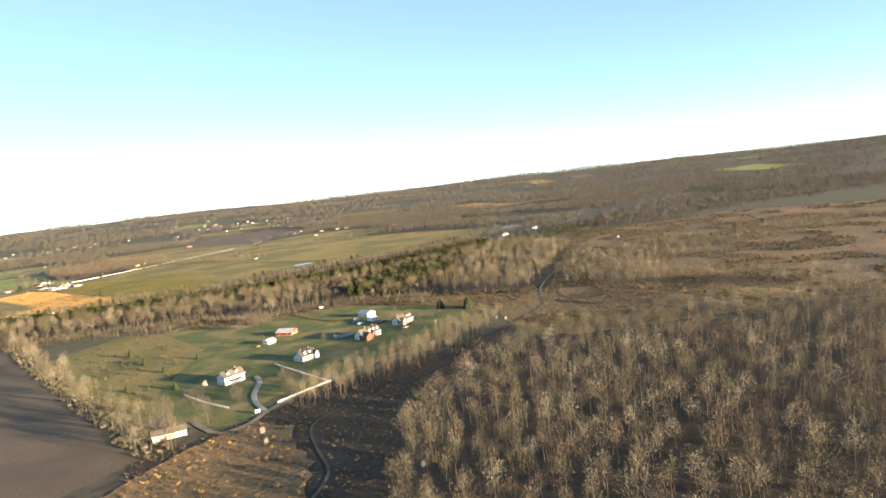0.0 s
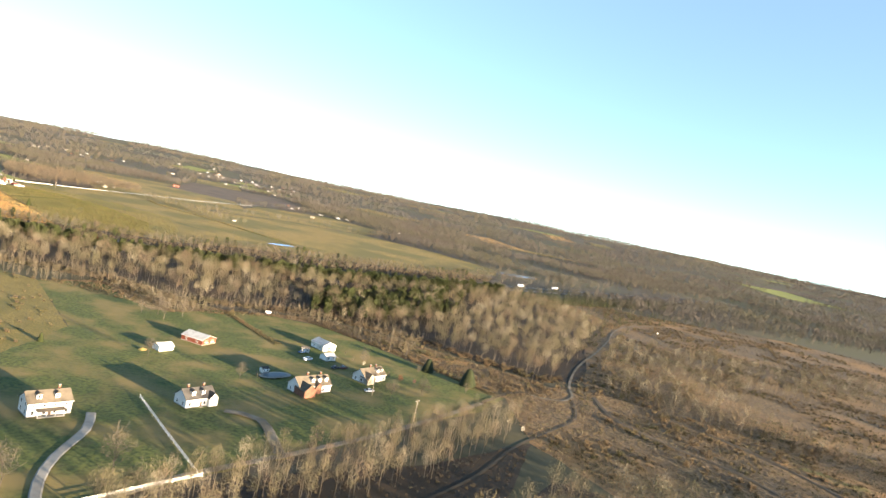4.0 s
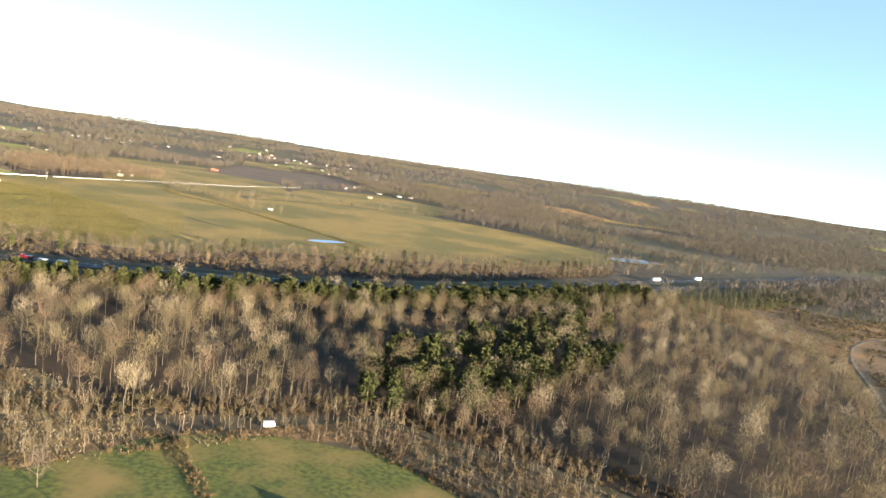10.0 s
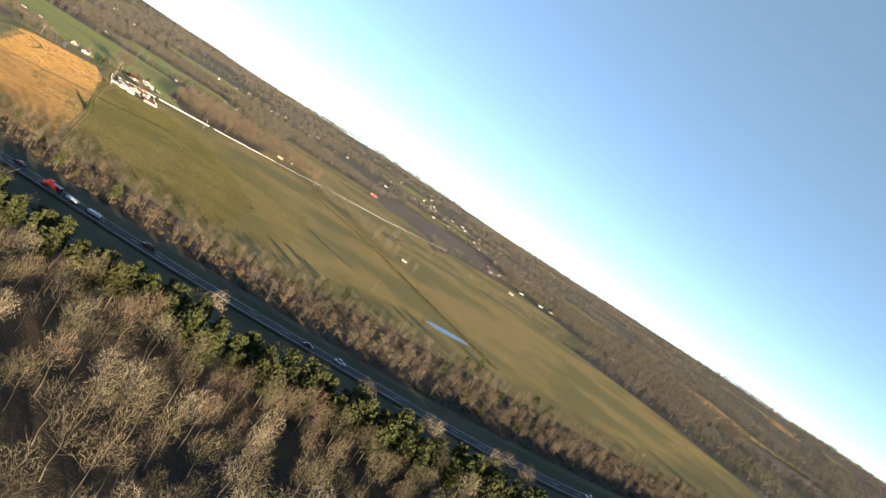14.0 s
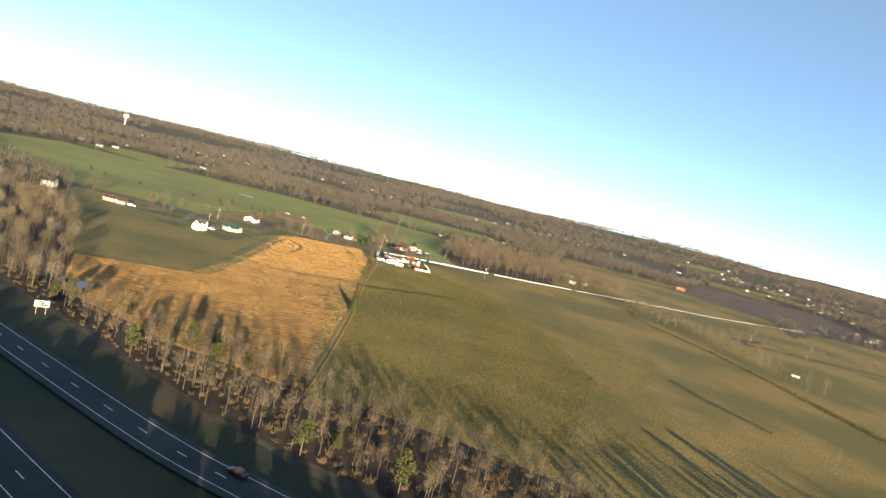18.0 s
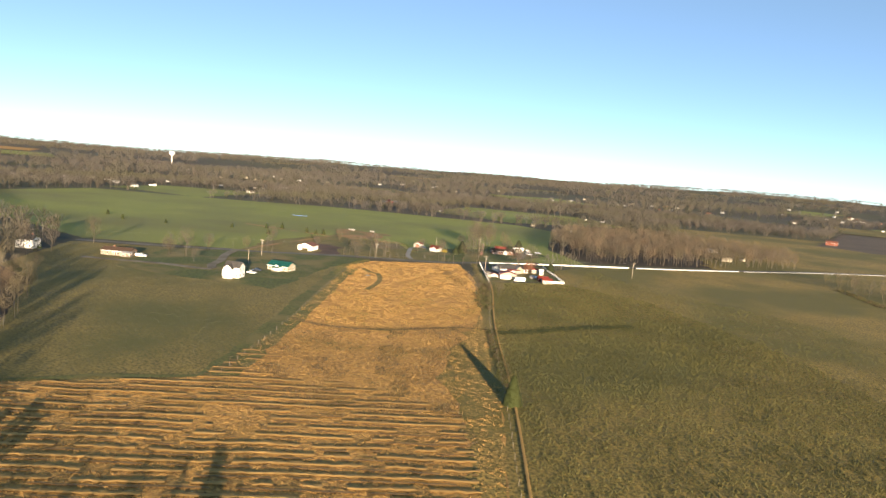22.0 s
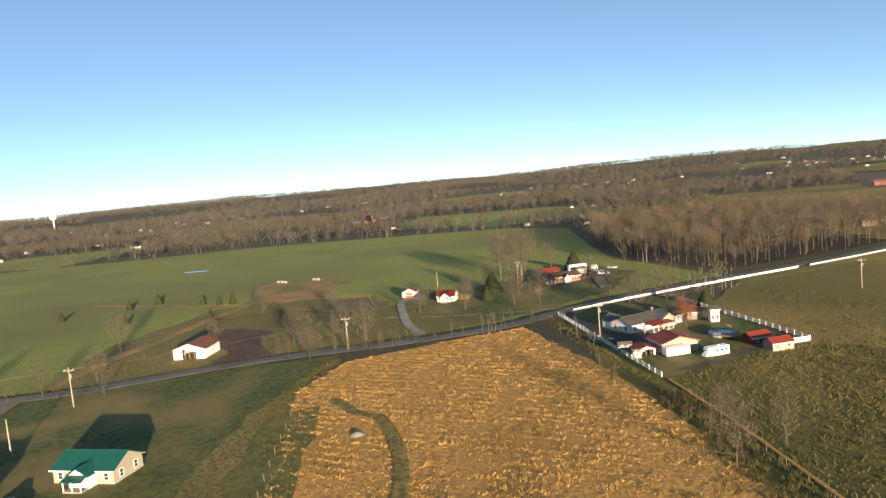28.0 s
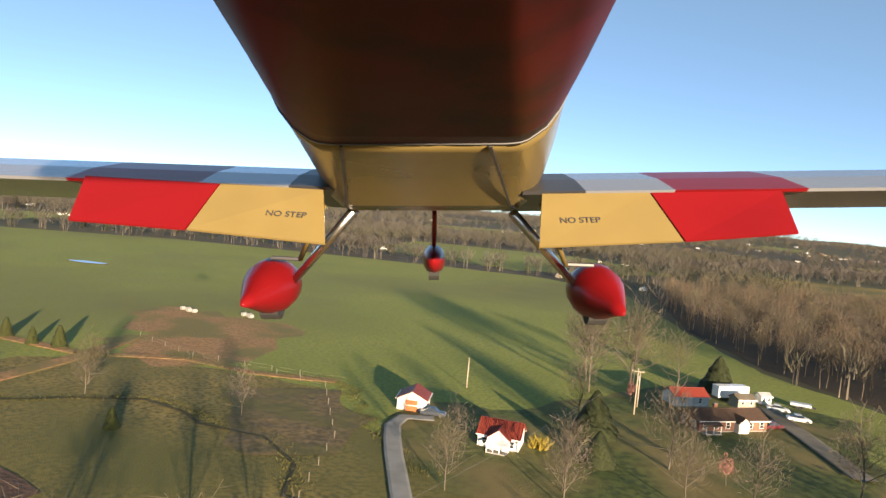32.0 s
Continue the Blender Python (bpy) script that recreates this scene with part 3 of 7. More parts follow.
patch("bare_earth", plan([(-632, 1066), (-628, 1069), (-619, 1094), (-621, 1095)]), "brown_track", "worn earth strip beside a motorhome", ragged=0.8, cat="earth")

patch("field_margin", plan([(-405, 832), (-424, 848), (-488, 903), (-512, 917), (-535, 943), (-570, 993), (-600, 1018), (-555, 978), (-488, 917), (-424, 853)]), "pasture", "weedy margin of a stubble field along a fence", ragged=3)
patch("bare_earth", plan([(170, 522), (193, 519), (224, 498), (240, 480), (252, 452), (232, 446), (214, 458), (199, 492)]), "bare_earth", "orange strip of bare soil on cleared land", ragged=8, cat="earth")
patch("bare_earth", plan([(-30, 607), (-12, 608), (10, 600), (8, 590), (-11, 586)]), "bare_earth", "orange bare soil among brush", ragged=5, cat="earth")

# flat patches; only their colour is darker than the pasture
patch("damp_hollow", plan([(-546, 972), (-541, 990), (-540, 1008), (-535.5, 1024), (-527, 1043), (-526.5, 1038), (-532, 1020), (-536.5, 1003), (-538.5, 988)]), "dark_grass", "dark green streak across a pasture", ragged=2.6, cat="hollow")
patch("damp_hollow", plan([(-375, 1056), (-345, 1040), (-312, 1027), (-311, 1024), (-344, 1034), (-374, 1050)]), "dark_grass", "dark green streak on a pasture", ragged=1.5, cat="hollow")
patch("field_margin", plan([(-690, 1012), (-676, 998), (-631, 955), (-597, 924), (-577, 904), (-540, 868), (-556, 836), (-563, 818), (-566, 812), (-561, 834), (-547, 859), (-580, 892), (-600, 911), (-634, 942), (-679, 985), (-694, 1000)]), "margin_grass", "green grass margin along a fence", ragged=1.5)
patch("earth_bank", plan([(-797, 1048), (-790, 1058), (-772, 1056), (-755, 1043), (-742, 1030), (-750, 1022), (-764, 1034), (-780, 1040)]), "mud", "dark trodden mud beside a barn", ragged=5, cat="earth")

patch("cleared_land", TAN_BRUSH, "dry_weeds", "patch of tan brush at the edge of a lawn", ragged=3)
patch("meadow", plan([(-797, 1098), (-794, 1113), (-786, 1120), (-765, 1107), (-757, 1092), (-766, 1086), (-782, 1092)]), "brown_meadow", "dry brown grass beside a driveway", ragged=6)

# ---- roads ----
band("highway", HIGHWAY, 10.4, "asphalt", "two-lane asphalt carriageway of a divided highway", z=0.6, crown=0.08)
band("highway", HIGHWAY_2, 10.4, "asphalt", "second asphalt carriageway of a divided highway", z=0.6, crown=0.08)
for line in (HIGHWAY, HIGHWAY_2):
    stripes("lane_marking", line, 0.0, "paint_white", "white dashed lane line", dash=(3.1, 12.2), width=0.22, z=0.7)
    for side in (-3.6, 3.6):
        stripes("edge_line", line, side, "paint_white", "pale painted edge line of a highway", width=0.18, z=0.665)
band("lane", LANE, 5.0, "old_asphalt", "narrow grey country road", z=0.36, crown=0.04)
band("dirt_track", TRACK, 1.2, "gravel", "narrow gravel track through cleared land", z=0.26, edge=0.1)
band("dirt_track", TRACK_2, 2.2, "brown_track", "rutted earth track across cleared land", z=0.28)
band("dirt_track", TRACK_4, 1.8, "brown_track", "faint rutted track across cleared land", z=0.28)
band("dirt_track", TRACK_3, 1.0, "brown_track", "narrow dark track winding past the wood", z=0.25, edge=0.1)
band("driveway", plan([(-140, 330), (-130, 318), (-118, 308), (-107, 318), (-103, 333), (-95, 350), (-80, 375), (-60, 400), (-30, 440), (-5, 480), (15, 515)]), 2.2, "gravel", "pale gravel driveway past the houses", z=0.4)
band("dirt_track", plan([(15, 515), (30, 543), (44, 556)]), 1.6, "brown_track", "brown earth track joining a driveway", z=0.39, edge=0.1)
band("driveway", plan([(-104, 334), (-114, 352), (-119, 368), (-122, 390), (-128, 404)]), 2.1, "concrete", "curved concrete driveway to a white house", z=0.46)
band("driveway", plan([(-60, 402), (-75, 430), (-90, 432)]), 3.0, "gravel", "gravel driveway to a house", z=0.47)
band("driveway", plan([(-773, 977), (-755, 962), (-735, 950), (-720, 938), (-708, 931), (-728, 917), (-745, 900), (-760, 885)]), 3.6, "gravel", "gravel farm drive", z=0.45)
band("driveway", plan([(-714, 1072), (-729, 1081), (-744, 1094), (-754, 1103), (-764, 1113), (-766, 1118), (-762, 1122)]), 2.0, "concrete", "curving pale concrete driveway", z=0.45)
band("driveway", plan([(-697, 1160), (-709, 1177), (-717, 1188), (-722, 1196)]), 3.4, "gravel", "straight gravel driveway to a brick house", z=0.45)
band("dirt_track", plan([(-776, 984), (-793, 1010), (-812, 1044), (-826, 1068), (-838, 1090), (-852, 1108)]), 3.6, "bare_earth", "brown earth track across a pasture", z=0.3)
band("dirt_track", plan([(-840, 1088), (-824, 1107), (-808, 1112), (-792, 1124)]), 2.4, "bare_earth", "faint earth track along a pasture fence", z=0.28)
band("dirt_track", plan([(-838, 1090), (-860, 1082), (-890, 1072), (-930, 1060)]), 2.6, "bare_earth", "faint earth track across a pasture", z=0.28)
band("dirt_track", plan([(-690, 1016), (-678, 1012), (-672, 1013), (-658, 1004), (-647, 994), (-634, 978)]), 1.8, "rough_field", "green track into a stubble field", z=0.34)
band("creek", plan([(-830, 1058), (-812, 1066), (-807, 1076), (-800, 1085), (-790, 1087), (-783, 1086), (-772, 1091), (-760, 1088), (-752, 1080), (-744, 1083)]), 0.4, "verge", "narrow dark creek winding through a meadow", z=0.26, cat="creek", edge=0.12)


def pond(x, y, a, b, turn, label):
    n = 28
    ring = [(1 + 0.18 * noise.noise((math.cos(t) * 1.3 + x, math.sin(t) * 1.3, y))) for t in (2 * math.pi * i / n for i in range(n))]
    m = pose(K * x, K * y, 0, 0, 0, turn)
    v = [tuple(m @ Vector((a * ring[i] * math.cos(2 * math.pi * i / n), b * ring[i] * math.sin(2 * math.pi * i / n), 0.42))) for i in range(n)]
    w = [tuple(m @ Vector((1.12 * a * ring[i] * math.cos(2 * math.pi * i / n), 1.2 * b * ring[i] * math.sin(2 * math.pi * i / n), 0.4))) for i in range(n)]
    ob = tagged(new("pond", mesh_of("pond", v, [tuple(range(n))], M["water"])), label, "pond", kind="structure")
    part("bank", (w, [tuple(range(n))]), M["bare_earth"], ob, "muddy bank")


pond(-230, 1040, 17, 6, 42, "narrow farm pond in a pasture")
pond(100, 1300, 36, 16, 30, "pond beside the trees")
pond(-508, 794, 6, 4, 20, "small dark pond at the wood's edge")
pond(-1010, 1160, 8, 3, 30, "shallow pool of water on a green pasture")


# ---- trees ----
def bare_tree(rng, h=16.0, limbs=11, twigs=170, spread=0.30, lean=0.3, thick=0.06, low=0.25, steep=0.5):
    """A leafless tree: wood (trunk, limbs) and crown (fine twigs). Returns two (verts, tris)."""
    wv, wt, tv, tt = [], [], [], []

    def prism(a, b, r0, r1, n):
        d = (b - a) / (np.linalg.norm(b - a) + 1e-9)
        s = np.cross(d, (0.3, 0.9, 0.2))
        s /= np.linalg.norm(s)
        u = np.cross(d, s)
        k = len(wv)
        for p, r in ((a, r0), (b, r1)):
            for i in range(n):
                t = 2 * math.pi * i / n
                wv.append(p + r * (math.cos(t) * s + math.sin(t) * u))
        for i in range(n):
            j = (i + 1) % n
            wt.append((k + i, k + j, k + n + j))
            wt.append((k + i, k + n + j, k + n + i))

    def sliver(a, b, w):
        s = np.cross(b - a, rng.normal(size=3))
        s *= w / (np.linalg.norm(s) + 1e-9)
        k = len(tv)
        tv.extend((a - s, a + s, b))
        tt.append((k, k + 1, k + 2))

    stem = [np.zeros(3)]
    for k in range(1, 5):
        stem.append(np.array((lean * rng.normal() * k * 0.5, lean * rng.normal() * k * 0.5, h * 0.92 * k / 4)))
    r = h * 0.007 + 0.05
    for k in range(4):
        prism(stem[k], stem[k + 1], r * (1 - 0.22 * k), r * (1 - 0.22 * (k + 1)), 5)
    tips = [(stem[4], np.array((0, 0, 1.0)), h * 0.1)]
    for i in range(limbs):
        f = low + (0.92 - low) * (i + rng.random()) / limbs
        q = f * 4 / 0.92
        k = min(int(q), 3)
        a = stem[k] + (stem[k + 1] - stem[k]) * min(q - k, 1.0)
        az = i * 2.4 + rng.normal() * 0.4
        long = h * spread * (1.25 - 0.8 * f) * (0.75 + 0.5 * rng.random())
        rise = steep + 0.9 * f + 0.25 * rng.normal()
        d = np.array((math.cos(az), math.sin(az), rise))
        d /= np.linalg.norm(d)
        b = a + d * long
        prism(a, b, r * (1 - f) * 0.5 + 0.022, 0.018, 3)
        tips.append((b, d, long))
        for _ in range(2):
            g = a + (b - a) * (0.4 + 0.5 * rng.random())
            e = d + 0.7 * rng.normal(size=3)
            e /= np.linalg.norm(e)
            c = g + e * long * 0.6
            sliver(g, c, 0.035)
            tips.append((c, e, long * 0.6))
    anchor = np.array((0, 0, h * (low + 0.08)))
    core = np.array((stem[3][0] * 0.6, stem[3][1] * 0.6, h * (0.54 + 0.5 * low)))
    wide, tall = h * spread * 0.62, h * (0.44 - 0.42 * low)
    for i in range(twigs):
        d = rng.normal(size=3)
        d *= rng.random() ** 0.42 / np.linalg.norm(d)
        a = core + d * np.array((wide, wide, tall)) * (1 + 0.12 * math.sin(3 * math.atan2(d[1], d[0]) + lean))
        e = 0.7 * (a - anchor) / (np.linalg.norm(a - anchor) + 0.1) + 0.62 * rng.normal(size=3) + np.array((0, 0, 0.2))
        e /= np.linalg.norm(e)
        sliver(a - e * h * 0.03, a + e * h * (0.035 + 0.045 * rng.random()), thick * (0.7 + 0.7 * rng.random()))
    return (np.array(wv), np.array(wt)), (np.array(tv), np.array(tt))


def conifer(rng, h=12.0, sprays=260, spread=0.24, bare=0.06, wide=0.5, shape=0.75):
    """An evergreen: trunk, and a crown of drooping sprays with an uneven outline."""
    v, t = [], []
    n = 6
    for k, (z, r) in enumerate(((0, h * 0.02), (h * 0.95, 0.03))):
        for i in range(n):
            v.append((r * math.cos(2 * math.pi * i / n), r * math.sin(2 * math.pi * i / n), z))
    for i in range(n):
        j = (i + 1) % n
        t += [(i, j, n + j), (i, n + j, n + i)]
    cv, ct = [], []
    for i in range(sprays):
        f = bare + (1 - bare) * (i / sprays) ** 1.15
        z = h * f
        long = h * spread * (1 - f) ** shape * (0.7 + 0.5 * rng.random()) + 0.25
        az = i * 2.399 + 0.3 * rng.normal()
        out = np.array((math.cos(az), math.sin(az), 0))
        side = np.array((-out[1], out[0], 0)) * (0.16 * long + 0.12) * wide * 2
        a = np.array((0, 0, z)) + out * long * 0.12
        b = a + out * long * 0.65 + np.array((0, 0, -0.06 * long + 0.05))
        c = a + out * long + np.array((0, 0, -0.32 * long - 0.1))
        k = len(cv)
        up = np.array((0, 0, 0.1 * long))
        cv += [a, b + side, b - side, c, b + up]
        ct += [(k, k + 1, k + 4), (k, k + 4, k + 2), (k + 1, k + 3, k + 4), (k + 2, k + 4, k + 3)]
    return (np.array(v), np.array(t)), (np.array(cv), np.array(ct))


def pine(rng, h=13.0, tufts=70):
    """A pine with a rounded, open crown of needle tufts on a bare trunk."""
    (v, t), _ = conifer(rng, h, 1)
    cv, ct = [], []
    for i in range(tufts):
        f = 0.3 + 0.7 * rng.random() ** 0.8
        rad = h * 0.2 * math.sin(math.pi * min(1, 0.18 + 0.85 * (1 - f))) * (0.35 + 0.75 * rng.random())
        az = rng.random() * 6.283
        p = np.array((rad * math.cos(az), rad * math.sin(az), h * f))
        for j in range(6):
            e = rng.normal(size=3) + np.array((0, 0, 0.4))
            e *= 0.85 / np.linalg.norm(e)
            s = np.cross(e, rng.normal(size=3))
            s *= 0.36 / np.linalg.norm(s)
            k = len(cv)
            cv += [p - s, p + s, p + e * 1.3]
            ct.append((k, k + 1, k + 2))
    return (v, t), (np.array(cv), np.array(ct))


def bush(rng, h=2.0, n=40, wide=0.8):
    cv, ct = [], []
    for i in range(n):
        az = rng.random() * 6.283
        e = np.array((wide * math.cos(az) * rng.random(), wide * math.sin(az) * rng.random(), 0.35 + 0.65 * rng.random())) * h
        a = np.array((0.25 * h * rng.normal(), 0.25 * h * rng.normal(), 0.1 * h * rng.random()))
        s = np.cross(e, rng.normal(size=3))
        s *= 0.05 * h / np.linalg.norm(s)
        k = len(cv)
        cv += [a - s, a + s, a + e * 0.9]
        ct.append((k, k + 1, k + 2))
    return (np.zeros((0, 3)), np.zeros((0, 3), int)), (np.array(cv), np.array(ct))


def far_clump(rng, n=40, wide=1.0):
    """A bare crown seen from far off: coarse upright sprays in a rounded outline, and a stem."""
    cv, ct = [], []
    for i in range(n):
        d = rng.normal(size=3)
        d *= rng.random() ** 0.4 / np.linalg.norm(d)
        a = np.array((4.2 * d[0] * wide, 4.2 * d[1] * wide, 7.0 + 4.2 * d[2]))
        e = np.array((0.9 * rng.normal() + d[0], 0.9 * rng.normal() + d[1], 1.6 + rng.random())) * (1.1 + 0.3 * wide)
        s = np.cross(e, rng.normal(size=3))
        s *= 0.2 * wide / np.linalg.norm(s)
        k = len(cv)
        cv += [a - s, a + s, a + e]
        ct.append((k, k + 1, k + 2))
    wv, wt = [], []
    for i in range(3):
        x, y, k = 1.6 * wide * rng.normal(), 1.6 * wide * rng.normal(), len(wv)
        wv += [(x - 0.16, y, 0), (x + 0.16, y, 0), (x, y, 9.0)]
        wt.append((k, k + 1, k + 2))
    return (np.array(wv), np.array(wt)), (np.array(cv), np.array(ct))


rng = np.random.default_rng(7)
BARE = [bare_tree(rng, 16, 9 + k % 4, 430 + 10 * k, 0.32 + 0.05 * (k % 4), thick=0.036, low=0.3 + 0.05 * (k % 3)) for k in range(8)]
LIGHT = [bare_tree(rng, 16, 6, 150, 0.4, thick=0.075) for k in range(4)]
SPARSE = [bare_tree(rng, 15, 8, 250, 0.32, thick=0.036, low=0.32, steep=1.0) for k in range(3)]
WHIPS = [bare_tree(rng, 6, 3, 46, 0.2, thick=0.035, low=0.15, steep=1.5) for k in range(4)]
FAR = [far_clump(rng, 36) for k in range(5)]
FARTHEST = [far_clump(rng, 22, 2.2) for k in range(4)]
PINES = [pine(rng, 13, 80 + 8 * k) for k in range(4)]
FAR_PINES = [conifer(rng, 11, 15, 0.3, 0.1, 1.1) for k in range(3)]
CEDAR = [conifer(rng, 9, 110, 0.22) for k in range(3)]
BUSH = [bush(rng) for k in range(4)]


def scatter(poly, spacing, seed, skip=(), lines=(), keep=1.0, clump=0.0):
    """Places on a jittered grid inside an outline, clear of other outlines and lines."""
    g = np.random.default_rng(seed)
    p = np.array(poly)
    x0, y0, x1, y1 = *p.min(0), *p.max(0)
    xs, ys = np.meshgrid(np.arange(x0, x1, spacing), np.arange(y0, y1, spacing))
    x = xs.ravel() + g.uniform(-0.48, 0.48, xs.size) * spacing
    y = ys.ravel() + g.uniform(-0.48, 0.48, xs.size) * spacing
    ok = inside(x, y, poly) & (g.random(x.size) < keep)
    for s in skip:
        ok &= ~inside(x, y, s)
    for line, w in lines:
        ok &= ~near_line(x, y, line, w)
    x, y = x[ok], y[ok]
    if clump:
        ok = np.array([noise.noise((a * clump, b * clump, seed * 1.7)) for a, b in zip(x, y)]) > 0 if len(x) else []
        x, y = x[ok], y[ok]
    return x, y


def planted(name, label, category, places, kinds, mats, low, high, seed, height=None, kind="stuff"):
    """ONE object of many plants of the given kinds, at random turns and sizes from low to high."""
    g = np.random.default_rng(seed)
    x, y = places
    V, T, S, k = [], [], [], 0
    pick = g.integers(len(kinds), size=len(x))
    size = g.uniform(low, high, len(x))
    turn = g.uniform(0, 6.283, len(x))
    tint = g.choice((1, 1, 1, 2, 2, 3, 4), len(x)) if len(mats) > 2 else np.ones(len(x), int)
    for i in range(len(x)):
        z = height(x[i], y[i]) if height else 0.0
        c, s = math.cos(turn[i]) * size[i], math.sin(turn[i]) * size[i]
        for slot, (v, t) in enumerate(kinds[pick[i]]):
            if not len(v):
                continue
            w = np.empty_like(v, dtype=np.float32)
            w[:, 0], w[:, 1], w[:, 2] = v[:, 0] * c - v[:, 1] * s + x[i], v[:, 0] * s + v[:, 1] * c + y[i], v[:, 2] * size[i] + z
            V.append(w)
            T.append(t + k)
            S.append(np.full(len(t), slot if slot == 0 else tint[i]))
            k += len(v)
    if not V:
        return
    me = big_mesh(name, np.concatenate(V), np.concatenate(T), mats, np.concatenate(S))
    tagged(new(name, me), label, category, kind=kind)


FRINGE = plan([(-420, 590), (-262, 584), (-235, 612), (-172, 572), (-152, 604), (-124, 616), (-90, 618), (-48, 590), (-30, 578), (-20, 640), (-98, 662), (-128, 650), (-168, 630), (-200, 618), (-240, 640), (-298, 636), (-420, 616)])
PINE_A = plan([(-110, 640), (-60, 655), (-20, 720), (20, 800), (-10, 850), (-60, 790), (-110, 720)])
PINE_B = plan([(-560, 690), (-430, 708), (-336, 722), (-270, 740), (-200, 772), (-120, 822), (-40, 895), (40, 990), (60, 970), (-20, 870), (-110, 800), (-200, 745), (-330, 700), (-430, 690)])
WOODY = [M["bark"], M["twigs"], M["olive_twigs"], M["red_twigs"], M["pale_twigs"]]
ROADS = [(HIGHWAY, 12), (HIGHWAY_2, 12), (LANE, 6), (TRACK, 5), (TRACK_3, 4)]
MID = [bare_tree(rng, 16, 7, 260, 0.36 + 0.04 * k, thick=0.05, low=0.3) for k in range(4)]
planted("woodland", "leafless brown deciduous wood in early spring", "woods", scatter(WOOD_A, 7.3, 1, skip=[HOLLOW], lines=ROADS), MID, WOODY, 0.60, 0.92, 11)
planted("woodland", "leafless brown deciduous wood in early spring", "woods", scatter(WOOD_B, 7.9, 2, skip=[PINE_A, PINE_B, TAN_BRUSH], lines=ROADS), BARE, WOODY, 0.56, 0.96, 12)
planted("tree_belt", "belt of slender leafless trees beside a lawn", "woods", scatter(BELT, 4.6, 3, lines=ROADS), SPARSE + BARE[:2], WOODY, 0.52, 0.84, 13)
planted("tree_belt", "belt of leafless trees beside a highway", "woods", scatter(STRIP, 4.9, 4, lines=ROADS, keep=0.72), SPARSE, [M["bark"], M["twigs"], M["grey_twigs"], M["red_twigs"], M["grey_twigs"]], 0.42, 0.68, 14)
planted("woodland", "leafless brown deciduous wood in early spring", "woods", scatter(WOOD_C, 7.0, 5, lines=ROADS), BARE, WOODY, 0.48, 0.80, 15)
planted("woodland", "leafless brown deciduous wood in early spring", "woods", scatter(WOOD_D, 6.2, 6, lines=ROADS), MID, [M["bark"], M["grey_twigs"], M["red_twigs"], M["grey_twigs"], M["twigs"]], 0.56, 0.88, 16)
EVERGREEN = [M["bark"], M["needles"]]
planted("pine_wood", "dark green pines among bare trees", "woods", scatter(PINE_A, 6.0, 21, keep=0.85, clump=0.012), PINES, EVERGREEN, 0.7, 1.05, 22)
planted("woodland", "leafless trees standing among pines", "woods", scatter(PINE_A, 8.5, 27, keep=0.7), BARE, WOODY, 0.56, 0.96, 28)
planted("pine_wood", "yellow-green pines along a highway", "woods", scatter(PINE_B, 4.4, 23, lines=[(HIGHWAY_2, 9)], keep=0.9), PINES, EVERGREEN, 0.7, 1.05, 24)
planted("woodland", "leafless trees standing among pines", "woods", scatter(PINE_B, 17, 29, lines=[(HIGHWAY_2, 9)]), BARE, WOODY, 0.56, 0.85, 30)
planted("pine_wood", "green pines in a roadside tree belt", "woods", scatter(STRIP, 8.5, 25, lines=ROADS, keep=0.4, clump=0.02), PINES + CEDAR, EVERGREEN, 0.4, 0.75, 26)

planted("saplings", "dense slender saplings along the wood's edge", "saplings", scatter(FRINGE, 2.5, 33, skip=[LAWN], lines=ROADS, keep=0.6), WHIPS, WOODY, 0.6, 1.25, 34)
PINE_C = plan([(40, 990), (160, 1110), (330, 1290), (370, 1270), (200, 1080), (90, 965), (60, 970)])
planted("pine_wood", "green pines beside a highway", "woods", scatter(PINE_C, 5.2, 37, lines=[(HIGHWAY_2, 9)], keep=0.9), FAR_PINES, EVERGREEN, 0.6, 1.0, 38)
SLOPE = plan([(120, 700), (150, 760), (175, 860), (215, 960), (300, 1060), (420, 1150), (300, 1150), (170, 1010), (60, 985), (110, 900), (140, 860), (112, 745)])
planted("young_pines", "young pines scattered on a cleared slope", "woods", scatter(SLOPE, 8.0, 35, lines=ROADS, keep=0.6), FAR_PINES, EVERGREEN, 0.3, 0.7, 36)


# ---- buildings ----
def gable_prism(L, W, H, rise):
    """Walls of a gabled house, ridge along x."""
    v = []
    for x in (-L / 2, L / 2):
        v += [(x, -W / 2, 0), (x, W / 2, 0), (x, W / 2, H), (x, 0, H + rise), (x, -W / 2, H)]
    return v, [(4, 3, 2, 1, 0), (5, 6, 7, 8, 9), (0, 5, 9, 4), (1, 2, 7, 6), (0, 1, 6, 5), (4, 9, 8, 3), (3, 8, 7, 2)]


def roof_slope(L, W, H, rise, side, over=0.4, thick=0.16):
    """One slope of a gabled roof with its overhang, side -1 or 1."""
    s = rise / (W / 2)
    y1, z1 = side * (W / 2 + over), H - s * over
    x = L / 2 + over
    a = [(-x, 0, H + rise + 0.02), (x, 0, H + rise + 0.02), (x, y1, z1 + 0.02), (-x, y1, z1 + 0.02)]
    b = [(p[0], p[1], p[2] + thick) for p in a]
    f = [(0, 1, 2, 3), (7, 6, 5, 4), (0, 4, 5, 1), (1, 5, 6, 2), (2, 6, 7, 3), (3, 7, 4, 0)]
    return a + b, f if side > 0 else [tuple(reversed(q)) for q in f]


